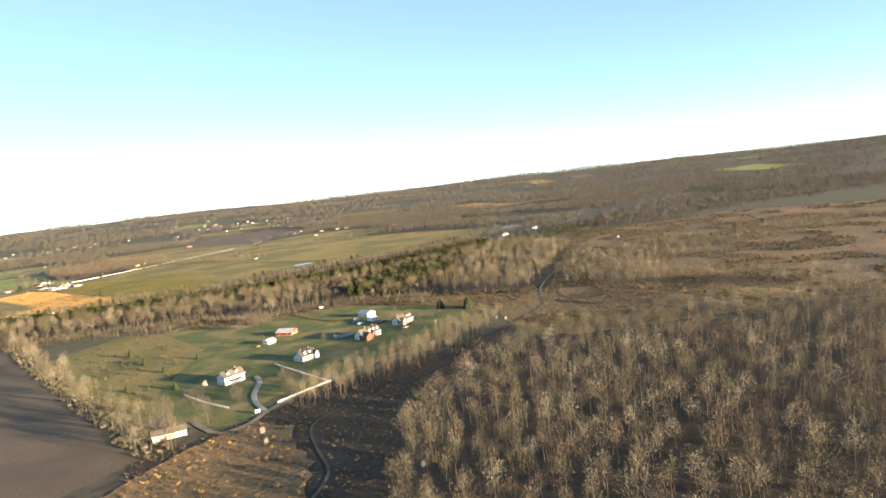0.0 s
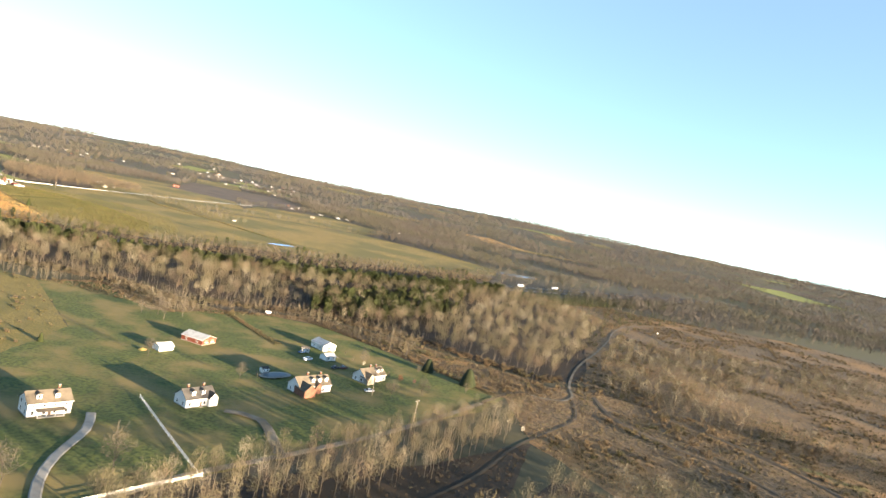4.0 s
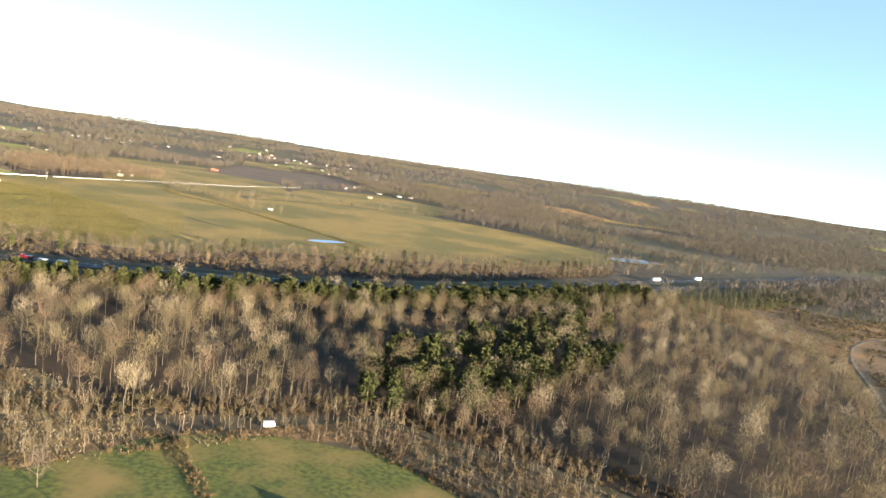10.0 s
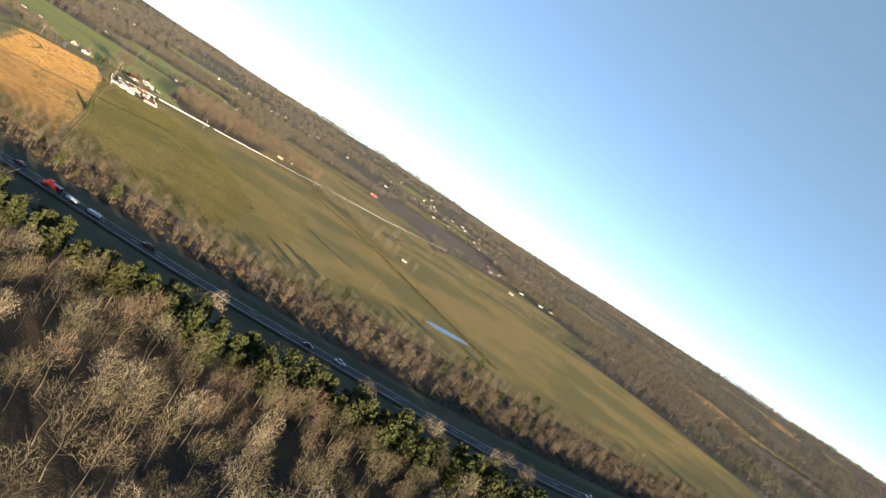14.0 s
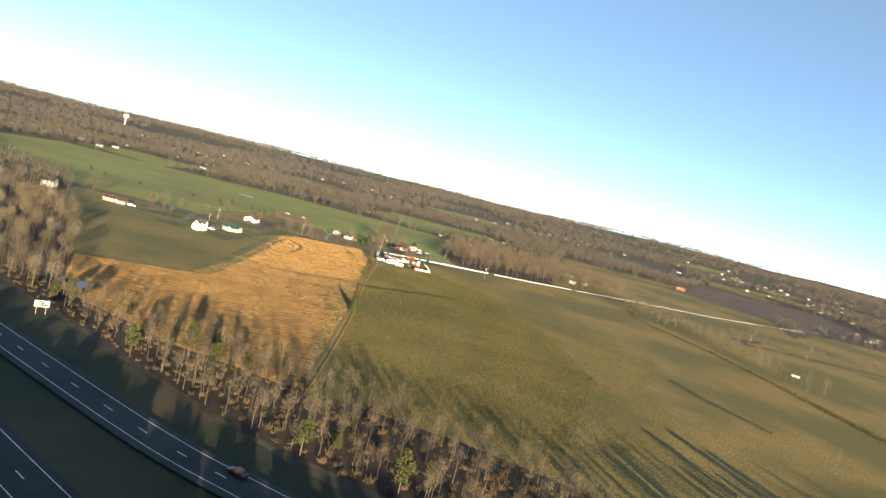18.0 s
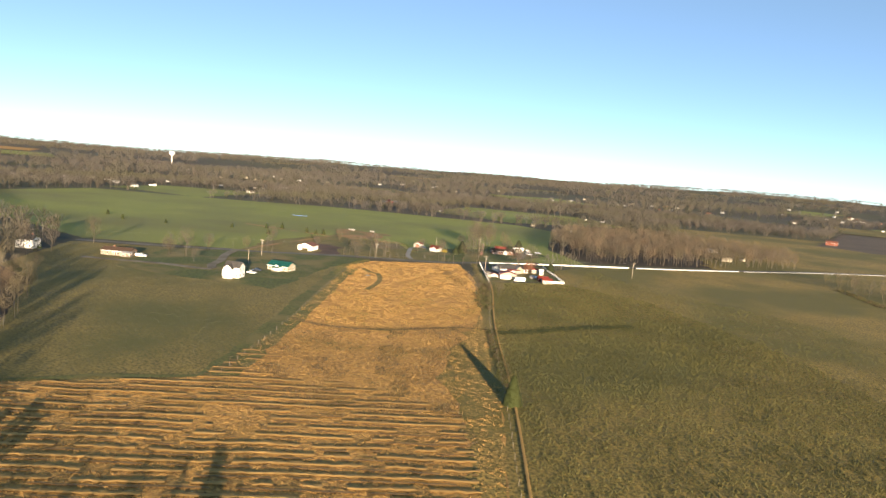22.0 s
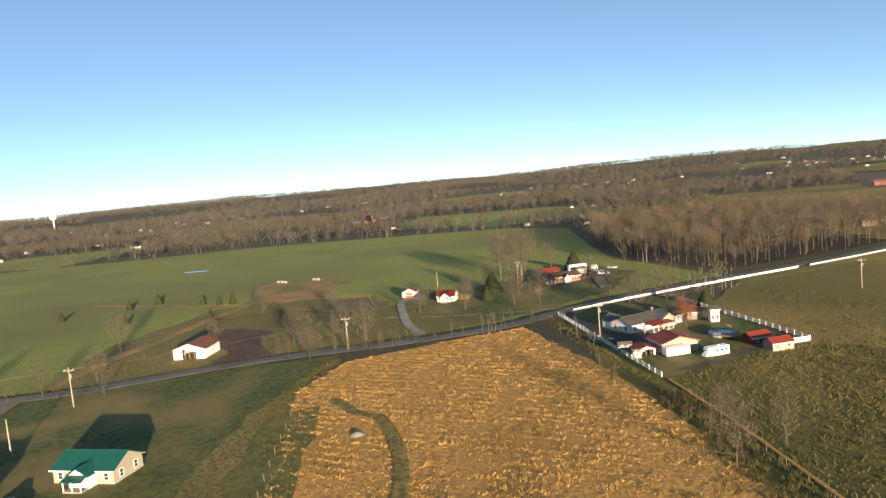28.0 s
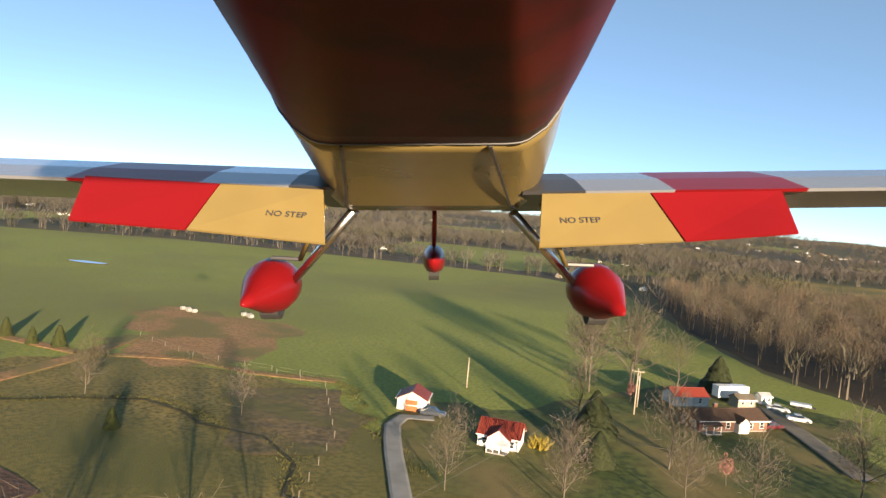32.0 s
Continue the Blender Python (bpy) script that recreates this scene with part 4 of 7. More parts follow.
WINDOW_FRAME = mesh_of("frame", *join(box(-0.55, 0.55, -0.05, 0.04, -0.75, -0.66), box(-0.55, 0.55, -0.05, 0.04, 0.66, 0.75), box(-0.55, -0.46, -0.05, 0.04, -0.66, 0.66), box(0.46, 0.55, -0.05, 0.04, -0.66, 0.66), box(-0.46, 0.46, -0.04, 0.02, -0.03, 0.03)), M["trim"])
WINDOW_PANE = mesh_of("pane", *box(-0.46, 0.46, -0.015, 0.015, -0.66, 0.66), M["window_glass"])


def window(parent, x, y, z, turn, wide=1.0):
    w = new("window", WINDOW_FRAME)
    w.parent = parent
    w.matrix_basis = pose(x, y, z, 0, 0, turn) @ Matrix.Diagonal((wide, 1, 1, 1))
    p = new("pane", WINDOW_PANE)
    p.parent = w


def gabled(parent, L, W, H, rise, wall, roof, over=0.4, chimney=()):
    part("wall", gable_prism(L, W, H, rise), M[wall], parent)
    part("foundation", box(-L / 2 - 0.06, L / 2 + 0.06, -W / 2 - 0.06, W / 2 + 0.06, -0.2, 0.35), M["block"], parent)
    for side in (-1, 1):
        part("roof_slope", roof_slope(L, W, H, rise, side, over), M[roof], parent)
        s = rise / (W / 2)
        y, z = side * (W / 2 + over), H - s * over
        part("gutter", box(-L / 2 - over, L / 2 + over, *sorted((y, y + side * 0.14)), z - 0.02, z + 0.14), M["trim"], parent)
    part("ridge_cap", box(-L / 2 - over, L / 2 + over, -0.15, 0.15, H + rise + 0.15, H + rise + 0.24), M[roof], parent)
    for x, y in chimney:
        c = part("chimney", box(x - 0.4, x + 0.4, y - 0.35, y + 0.35, H * 0.6, H + rise + 1.0), M["brick"], parent)
        part("chimney_cap", box(x - 0.48, x + 0.48, y - 0.43, y + 0.43, H + rise + 1.0, H + rise + 1.12), M["concrete"], c)


def wing(parent, x, side, W, wide, deep, H, rise, wall, roof, name="front_gable"):
    """A cross gable that stands out of the long wall, ridge along y."""
    y0, y1 = side * W * 0.1, side * (W / 2 + deep)
    v = []
    for y in (y0, y1):
        v += [(x - wide / 2, y, 0), (x + wide / 2, y, 0), (x + wide / 2, y, H), (x, y, H + rise), (x - wide / 2, y, H)]
    f = [(0, 1, 2, 3, 4), (9, 8, 7, 6, 5), (0, 4, 9, 5), (1, 6, 7, 2), (4, 3, 8, 9), (3, 2, 7, 8), (0, 5, 6, 1)]
    g = part(name, (v, f), M[wall], parent)
    s = rise / (wide / 2)
    o = 0.35
    for d in (-1, 1):
        xe, ze = x + d * (wide / 2 + o), H - s * o
        ya, yb = y0, y1 + side * o
        a = [(x, ya, H + rise + 0.03), (x, yb, H + rise + 0.03), (xe, yb, ze + 0.03), (xe, ya, ze + 0.03)]
        b = [(p[0], p[1], p[2] + 0.15) for p in a]
        part("gable_roof", (a + b, [(0, 1, 2, 3), (7, 6, 5, 4), (0, 4, 5, 1), (1, 5, 6, 2), (2, 6, 7, 3), (3, 7, 4, 0)]), M[roof], g)
    return g


def porch(parent, x, side, W, wide, deep, H, roof, posts=3):
    y0, y1 = side * W / 2, side * (W / 2 + deep)
    p = part("porch", box(x - wide / 2, x + wide / 2, *sorted((y0, y1)), 0.0, 0.4), M["concrete"], parent)
    part("porch_roof", ([(x - wide / 2 - 0.2, y0, H), (x + wide / 2 + 0.2, y0, H), (x + wide / 2 + 0.2, y1 + side * 0.2, H - 0.5), (x - wide / 2 - 0.2, y1 + side * 0.2, H - 0.5), (x - wide / 2 - 0.2, y0, H + 0.15), (x + wide / 2 + 0.2, y0, H + 0.15), (x + wide / 2 + 0.2, y1 + side * 0.2, H - 0.35), (x - wide / 2 - 0.2, y1 + side * 0.2, H - 0.35)], [(0, 1, 2, 3), (7, 6, 5, 4), (0, 4, 5, 1), (1, 5, 6, 2), (2, 6, 7, 3), (3, 7, 4, 0)]), M[roof], p)
    for i in range(posts):
        a = x - wide / 2 + 0.15 + i * (wide - 0.3) / (posts - 1)
        part("post", box(a - 0.07, a + 0.07, *sorted((y1 - side * 0.25, y1 - side * 0.11)), 0.4, H - 0.42), M["trim"], p)


def dormer(parent, x, side, W, H, rise, wall, roof):
    y0, y1, z = side * W * 0.12, side * W * 0.36, H + rise * 0.28
    g = part("dormer", box(x - 0.8, x + 0.8, *sorted((y0, y1)), z, H + rise * 0.9), M[wall], parent)
    part("dormer_roof", loft([[(x - 1.05, y, H + rise * 0.86), (x + 1.05, y, H + rise * 0.86), (x, y, H + rise * 0.86 + 0.75)] for y in (y0 - side * 0.6, y1 + side * 0.25)]), M[roof], g)
    window(g, x, y1 + side * 0.02, H + rise * 0.6, 0, 0.8)


def house(label, x, y, turn, L, W, H, rise, wall, roof, chimney=(), windows=4, upper=False, name="house", category="house", door=0.0, door_key="door_dark", size=0.84):
    t = thing(name, label, category, pose(K * x, K * y, 0, 0, 0, turn) @ Matrix.Scale(size, 4))
    gabled(t, L, W, H, rise, wall, roof, chimney=chimney)
    for level in ([1.55] if not upper else [1.55, 4.3]):
        for side in (-1, 1):
            for i in range(windows):
                a = -L / 2 + (i + 0.5) * L / windows
                if side < 0 and level < 2 and door is not None and abs(a - door) < 0.9:
                    continue
                window(t, a, side * (W / 2 + 0.02), level, 0)
        for end in (-1, 1):
            for b in (-W / 4, W / 4):
                window(t, end * (L / 2 + 0.02), b, level, 90)
    if door is not None:
        d = part("door", box(door - 0.5, door + 0.5, -W / 2 - 0.08, -W / 2 + 0.02, 0.3, 2.4), M[door_key], t)
        part("door_frame", join(box(door - 0.6, door - 0.5, -W / 2 - 0.1, -W / 2, 0.3, 2.5), box(door + 0.5, door + 0.6, -W / 2 - 0.1, -W / 2, 0.3, 2.5), box(door - 0.5, door + 0.5, -W / 2 - 0.1, -W / 2, 2.4, 2.5)), M["trim"], d)
        part("step", box(door - 0.8, door + 0.8, -W / 2 - 1.0, -W / 2 - 0.1, -0.1, 0.28), M["concrete"], t)
    return t


def barn(label, x, y, turn, L, W, H, rise, wall, roof, name="barn", opening=None, category="barn", doors=1, door_key="old_wood", size=0.82):
    """A gabled barn or shed with a wide door in the gable at +x; opening: the width of an open front."""
    t = thing(name, label, category, pose(K * x, K * y, 0, 0, 0, turn) @ Matrix.Scale(size, 4))
    if opening:
        th = 0.2
        part("back_wall", box(-L / 2, -L / 2 + th, -W / 2, W / 2, 0, H), M[wall], t)
        for side in (-1, 1):
            part("side_wall", box(-L / 2 + th, L / 2, *sorted((side * (W / 2 - th), side * W / 2)), 0, H), M[wall], t)
            part("front_panel", box(L / 2 - th, L / 2 + 0.02, *sorted((side * opening / 2, side * W / 2)), 0, H), M[wall], t)
        for end in (-1, 1):
            part("gable", loft([[(end * L / 2 - o, -W / 2, H), (end * L / 2 - o, W / 2, H), (end * L / 2 - o, 0, H + rise)] for o in (0.0, end * th)]), M[wall], t)
        for i in range(3):
            part("post", box(L / 2 - 0.35, L / 2 - 0.15, (i - 1) * opening / 3 - 0.1, (i - 1) * opening / 3 + 0.1, 0, H), M["old_wood"], t)
        for side in (-1, 1):
            part("roof_slope", roof_slope(L, W, H, rise, side, 0.5), M[roof], t)
        part("ridge_cap", box(-L / 2 - 0.5, L / 2 + 0.5, -0.18, 0.18, H + rise + 0.15, H + rise + 0.24), M[roof], t)
    else:
        gabled(t, L, W, H, rise, wall, roof, 0.3)
        for i in range(doors):
            b = (i - (doors - 1) / 2) * W / (doors + 0.3)
            d = part("door", box(L / 2, L / 2 + 0.1, b - 1.3, b + 1.3, 0.05, min(H - 0.2, 2.7)), M[door_key], t)
            part("door_rail", box(L / 2 + 0.1, L / 2 + 0.16, b - 1.3, b + 1.3, 1.2, 1.35), M["trim"], d)
        for a in (-L / 4, L / 4):
            window(t, a, -W / 2 - 0.02, 1.7, 0, 0.8)
    return t


# first settlement, along the gravel lane
h = house("white two-storey house with tan shingle roof and dormers", -141, 398, 50, 14.5, 8.5, 5.0, 3.0, "siding", "shingle_tan", chimney=[(4.5, 2.0)], windows=4, upper=True)
for a in (-3.5, 2.5):
    dormer(h, a, -1, 8.5, 5.0, 3.0, "siding", "shingle_tan")
porch(h, 0, -1, 8.5, 9, 2.0, 2.9, "shingle_tan", 4)
h = house("white house with grey roof and brick front chimneys", -103, 434, 54, 13.5, 8.5, 3.6, 3.2, "siding", "shingle_grey", chimney=[(4, 1.5), (-3, 1.8)], windows=4)
for a in (-3, 1.5):
    dormer(h, a, -1, 8.5, 3.6, 3.2, "siding", "shingle_grey")
wing(h, 5.0, -1, 8.5, 4.0, 1.5, 3.6, 2.0, "siding", "shingle_grey")
h = house("large white and brick house with tan roof and dormers", -67, 479, 50, 19, 9.0, 3.8, 3.6, "siding", "shingle_tan", chimney=[(6.5, 1.5), (-1, 2)], windows=6)
for a in (-1.0, 3.0, 7.0):
    dormer(h, a, -1, 9.0, 3.8, 3.6, "siding", "shingle_tan")
wing(h, -6.5, -1, 9.0, 6.5, 4.5, 3.4, 2.6, "brick", "shingle_tan", "garage_wing")
wing(h, 1.0, -1, 9.0, 3.4, 1.2, 3.6, 2.0, "brick", "shingle_tan")
h = house("white house with tan roof and white chimneys", -44, 516, 56, 17, 8.5, 3.6, 3.2, "siding", "shingle_tan", chimney=[(5, 1), (1, 1.4)], windows=5)
for a in (3.0, 6.0):
    dormer(h, a, -1, 8.5, 3.6, 3.2, "siding", "shingle_tan")
wing(h, -6.0, -1, 8.5, 5.0, 2.5, 3.4, 2.4, "cream_siding", "shingle_tan", "garage_wing")
house("low cream house half hidden among bare trees", -144, 312, 25, 16, 7.5, 2.8, 1.7, "cream_siding", "shingle_tan", chimney=[(3, 1)], windows=5)
barn("white metal barn with a pale ridged roof", -77, 560, -42, 12.5, 9.5, 3.6, 2.0, "barn_white", "metal_white")
barn("orange-red barn under a pale metal roof", -136, 522, -18, 14.5, 11.5, 3.0, 1.9, "barn_red", "metal_white", doors=2)
barn("small white shed with a pale roof", -143, 495, 58, 8.5, 6.0, 2.5, 1.4, "barn_white", "metal_white", name="shed", category="shed")
barn("small white garden shed", -84, 545, 15, 4.5, 3.5, 2.2, 1.0, "barn_white", "shingle_grey", name="shed", category="shed")
barn("small pool shed with a blue-grey roof", -92, 492, 50, 3.6, 3.0, 2.2, 0.9, "barn_white", "shingle_grey", name="shed", category="shed")
barn("white garage beside the gravel lane", -70, 538, 50, 7.0, 6.0, 2.6, 1.4, "barn_white", "metal_white", name="garage", category="garage")
# second settlement, along the country road
h = house("white two-storey farmhouse with a tall front gable", -684, 934, 40, 8.0, 7.0, 5.6, 2.4, "siding", "shingle_grey", windows=3, upper=True, name="farmhouse", category="farmhouse")
wing(h, -1.0, -1, 7.0, 4.6, 2.6, 5.2, 2.0, "siding", "shingle_grey")
wing(h, -5.0, 1, 7.0, 4.0, 0.4, 2.8, 1.4, "siding", "shingle_grey", "side_wing")
h = house("cream house with a bright teal metal roof", -698, 967.5, 28, 13.2, 8.0, 2.8, 2.0, "cream_siding", "metal_teal", windows=4, door=None)
wing(h, 0.8, -1, 8.0, 4.2, 2.2, 2.6, 1.3, "siding", "metal_teal", "porch_gable")
porch(h, 0.8, -1, 12.4, 4.0, 1.8, 2.6, "metal_teal", 3)
h = house("long low brick ranch house with a carport", -766, 905, 47, 17, 8.0, 2.7, 1.6, "tan_brick", "shingle_brown", chimney=[(-3, 0.8)], windows=6)
porch(h, 7.0, -1, 8.0, 5.5, 3.0, 2.7, "metal_white", 3)
house("white farmhouse among bare trees", -800, 868, 45, 10, 7.5, 5.0, 2.4, "siding", "shingle_grey", chimney=[(2, 1)], windows=3, upper=True, name="farmhouse", category="farmhouse")
barn("white open-fronted barn with a rusty brown metal roof", -768.5, 1026, -55, 10.5, 10.5, 3.3, 1.7, "barn_white", "metal_rust", opening=4.6, size=0.86)
barn("small white garage with a red roof and an orange door", -770, 1125, -56, 6.5, 6.2, 2.6, 1.6, "barn_white", "metal_red", name="garage", category="garage", door_key="door_orange")
h = house("white cottage with a bright red metal roof", -746.5, 1122, 24, 9.0, 7.0, 3.0, 2.4, "siding", "metal_red", windows=3, door=None, size=0.7)
wing(h, 0.3, -1, 7.0, 4.6, 1.6, 2.9, 1.8, "siding", "metal_red")
porch(h, 0.3, -1, 10.2, 4.4, 2.0, 2.4, "trim", 4)
h = house("long brown-roofed brick ranch house", -724.5, 1171, 57, 17.5, 7.0, 2.6, 1.5, "brick", "shingle_brown", chimney=[(-2, 0.6)], windows=6, door=1.5)
wing(h, 1.5, -1, 7.0, 2.6, 1.4, 2.5, 1.0, "siding", "shingle_brown", "entrance_gable")
porch(h, -6.5, -1, 7.0, 4.0, 2.0, 2.5, "shingle_brown", 3)
barn("long white shed with a red metal roof", -736.5, 1182, 54, 9.5, 5.5, 2.6, 1.5, "barn_white", "metal_red", name="shed", category="shed")
barn("small tan garden shed beside a brick house", -727, 1193, 54, 5.0, 3.6, 2.3, 0.9, "cream_siding", "shingle_tan", name="shed", category="shed")
barn("tiny white shed beside parked cars", -724.5, 1201, 54, 3.0, 2.6, 2.3, 0.6, "barn_white", "metal_white", name="shed", category="shed")
# the fenced compound
h = house("long grey-roofed white house inside a fenced yard", -655.5, 1105.5, 69, 22, 9.0, 2.7, 1.9, "siding", "shingle_grey", chimney=[(3, 0.6)], windows=6, door=None, size=0.8)
wing(h, -7.2, 1, 9.0, 6.4, 4.6, 2.7, 1.6, "siding", "shingle_shade", "left_wing")
wing(h, 3.6, -1, 9.0, 6.5, 1.4, 2.7, 1.8, "cream_siding", "shingle_shade", "cross_gable")
porch(h, -1.5, -1, 10.6, 8.6, 3.6, 2.8, "metal_red", 5)
barn("cream workshop with a broad red metal roof", -639.1, 1084.2, -40, 9.4, 11.0, 3.1, 1.7, "cream_siding", "metal_red", size=0.76, name="workshop", category="workshop", doors=0)
barn("open carport with a red metal roof", -643.7, 1077.2, -42, 4.6, 5.4, 2.0, 0.9, "barn_white", "metal_red", size=0.76, name="carport", category="carport", opening=4.4)
barn("small cream shed beside a white fence", -643.6, 1073.4, 40, 2.2, 2.0, 2.0, 0.5, "cream_siding", "shingle_tan", size=0.76, name="shed", category="shed", doors=0)
barn("small tan-roofed shed among clutter", -648.8, 1077.6, 38, 3.8, 3.2, 2.1, 0.8, "tan_brick", "shingle_tan", size=0.76, name="shed", category="shed")
barn("red open garden shed with a red roof", -622.6, 1097, 58, 7.0, 4.6, 2.3, 1.2, "barn_red", "metal_red", size=0.76, name="shed", category="shed")
barn("white garden shed with a red roof", -616.6, 1093.4, 52, 6.6, 4.2, 2.3, 1.1, "cream_siding", "metal_red", size=0.76, name="shed", category="shed")
barn("small white play tower house", -640, 1116.6, 38, 2.6, 2.4, 4.2, 0.8, "barn_white", "shingle_grey", name="playhouse", category="playhouse")
barn("small cream shed with a red roof behind a bush", -647, 1119, 38, 5.0, 4.0, 2.6, 0.9, "cream_siding", "metal_red", size=0.76, name="shed", category="shed")


# ---- fences ----
def board_fence(label, line, gap=2.6, high=1.25, rails=(0.4, 0.75, 1.1), key="paint_white", solid=False, group="", thick=1.0):
    """Posts and boards along a line; each post and each board is a piece of its own."""
    pts = smooth_line(plan(line), 3000)
    t = thing("fence", label, "fence", None, group)
    post = mesh_of("post", *join(box(-0.07 * thick, 0.07 * thick, -0.07 * thick, 0.07 * thick, 0, high), box(-0.09 * thick, 0.09 * thick, -0.09 * thick, 0.09 * thick, high, high + 0.06)), M[key])
    rail = mesh_of("board", *box(0, 1, -0.025, 0.025, -0.08, 0.08), M[key])
    panel = mesh_of("panel", *box(0, 1, -0.03, 0.03, 0.08, high - 0.04), M[key])
    for a, b in zip(pts, pts[1:]):
        d = b - a
        n = max(1, int(d.length / gap))
        turn = math.degrees(math.atan2(d.y, d.x))
        for i in range(n + 1):
            p = a + d * (i / n)
            ob = new("post", post)
            ob.parent, ob.matrix_basis = t, pose(p.x, p.y, 0, 0, 0, turn)
            if i == n:
                continue
            if solid:
                ob = new("panel", panel)
                ob.parent, ob.matrix_basis = t, pose(p.x, p.y, 0, 0, 0, turn) @ Matrix.Diagonal((d.length / n, 1, 1, 1))
            for z in () if solid else rails:
                ob = new("board", rail)
                ob.parent, ob.matrix_basis = t, pose(p.x, p.y, z, 0, 0, turn) @ Matrix.Diagonal((d.length / n, 1, 1, 1))
    return t


board_fence("white post-and-board fence round a yard", [(-688, 1110), (-663, 1088), (-632, 1061)], rails=(0.35, 0.7, 1.05))
board_fence("white post-and-board fence beside a field", [(-612, 1103.5), (-630, 1119), (-648, 1133), (-664, 1147)])
board_fence("solid white panel fence at a yard corner", [(-612, 1103), (-617, 1096.5)], solid=True)
board_fence("solid white panel fence along a country road", [(-687, 1118), (-679, 1141), (-668, 1165), (-652, 1198), (-642, 1218)], gap=3.0, solid=True, high=0.75)
board_fence("solid white panel fence along a country road", [(-639, 1224), (-627, 1250), (-602, 1310)], gap=4.0, solid=True, high=0.75, key="metal_white")
board_fence("solid white panel fence far along a country road", [(-600, 1316), (-574, 1390), (-521, 1510), (-474, 1700)], gap=12.0, solid=True, high=0.5, key="metal_white")
board_fence("white wooden fence beside a gravel lane", [(-122, 428), (-100, 401), (-79, 376)], gap=2.6)
board_fence("white wooden fence along a gravel lane", [(-77, 375), (-89, 360), (-100, 345)], gap=2.6)
board_fence("white wooden fence across a lawn", [(-162, 378), (-142, 358), (-126, 345)], gap=2.8)


def wire_fence(label, line, gap=5.0, high=1.3, key="old_wood"):
    pts = smooth_line(plan(line), 3000)
    t = thing("wire_fence", label, "fence")
    post = mesh_of("post", *rod((0, 0, 0), (0, 0, high), 0.05, 0.045, 5), M[key])
    for a, b in zip(pts, pts[1:]):
        n = max(1, int((b - a).length / gap))
        for i in range(n):
            p = a + (b - a) * (i / n)
            ob = new("post", post)
            ob.parent, ob.matrix_basis = t, pose(p.x, p.y, 0, 3 * math.sin(i * 1.7), 3 * math.cos(i * 2.3), i * 40)
        for z in (0.5, 1.1):
            part("wire", rod((a.x, a.y, z), (b.x, b.y, z), 0.012, n=3), M["old_wood"], t)


wire_fence("old wooden posts and wire between two fields", [(-392, 823), (-424, 856), (-488, 919), (-558, 985), (-626, 1056)])
wire_fence("wire fence with wooden posts along a lawn", [(-690, 1004), (-676, 990), (-631, 948), (-597, 917), (-577, 897), (-541, 861)])
wire_fence("wire fence along a country road", [(-803, 1116), (-790, 1119), (-765, 1100), (-735, 1062)])
wire_fence("wire fence across a pasture", [(-850, 1108), (-826, 1109), (-800, 1120), (-790, 1125)])


# ---- the distance: fields, woods and houses ----
FAR_FIELDS = [
    [(-575, 1235), (-480, 1250), (-410, 1480), (-560, 1800), (-720, 1900), (-900, 1750), (-700, 1420)],
    [(-700, 1760), (-480, 1720), (-380, 1950), (-560, 2300), (-820, 2250)],
    [(-430, 1340), (-330, 1460), (-190, 1510), (-150, 1700), (-330, 1850), (-460, 1700)],
    [(-1250, 1150), (-1420, 1080), (-1500, 1200), (-1400, 1330)],
    [(-1120, 1440), (-960, 1440), (-900, 1620), (-1060, 1720), (-1220, 1620)],
    [(-600, 560), (-800, 600), (-860, 700), (-620, 690)],
]
for poly, key in zip(FAR_FIELDS, ("pasture", "ploughed", "pasture", "green_field", "green_field", "pasture", "pasture")):
    patch("far_field", plan(poly), key, "distant open field between woods", ragged=8)
far = np.random.default_rng(31)
OPEN = [plan(p) for p in FAR_FIELDS] + [plan([(20, 1262), (60, 1235), (130, 1250), (165, 1330), (110, 1360), (40, 1340)])]
for i in range(46):
    r, a = far.uniform(1250, 3700), far.uniform(math.radians(45), math.radians(205))
    cx, cy = CENTRE.x + r * math.cos(a), CENTRE.y + r * math.sin(a)
    L, W, t = far.uniform(90, 330), far.uniform(60, 200), far.uniform(0, math.pi)
    key = ("pasture", "green_field", "ploughed", "rough_field", "stubble")[int(far.choice(5, p=(0.4, 0.3, 0.12, 0.12, 0.06)))]
    n, v = 9, []
    for j in range(n + 1):
        for k in range(n + 1):
            u, w = (j / n - 0.5) * L, (k / n - 0.5) * W
            x, y = cx + u * math.cos(t) - w * math.sin(t), cy + u * math.sin(t) + w * math.cos(t)
            v.append((x, y, land_height(x, y) + 1.2))
    f = [(j * (n + 1) + k, (j + 1) * (n + 1) + k, (j + 1) * (n + 1) + k + 1, j * (n + 1) + k + 1) for j in range(n) for k in range(n)]
    tagged(new("far_field", mesh_of("far_field", v, f, M[key], smooth=True)), "distant open field between woods", "field", kind="structure")
    OPEN.append([(cx + u * math.cos(t) - w * math.sin(t), cy + u * math.sin(t) + w * math.cos(t)) for u, w in ((-L / 2, -W / 2), (L / 2, -W / 2), (L / 2, W / 2), (-L / 2, W / 2))])

KNOWN = [CLEARCUT, SCRUB, LAWN, SCRUB_2, PLOUGHED, HOLLOW, WOOD_A, WOOD_B, VERGE, STRIP, PASTURE, TAN, NEAR_GREEN, WOOD_C, NORTH_GREEN, WOOD_D, YARD]


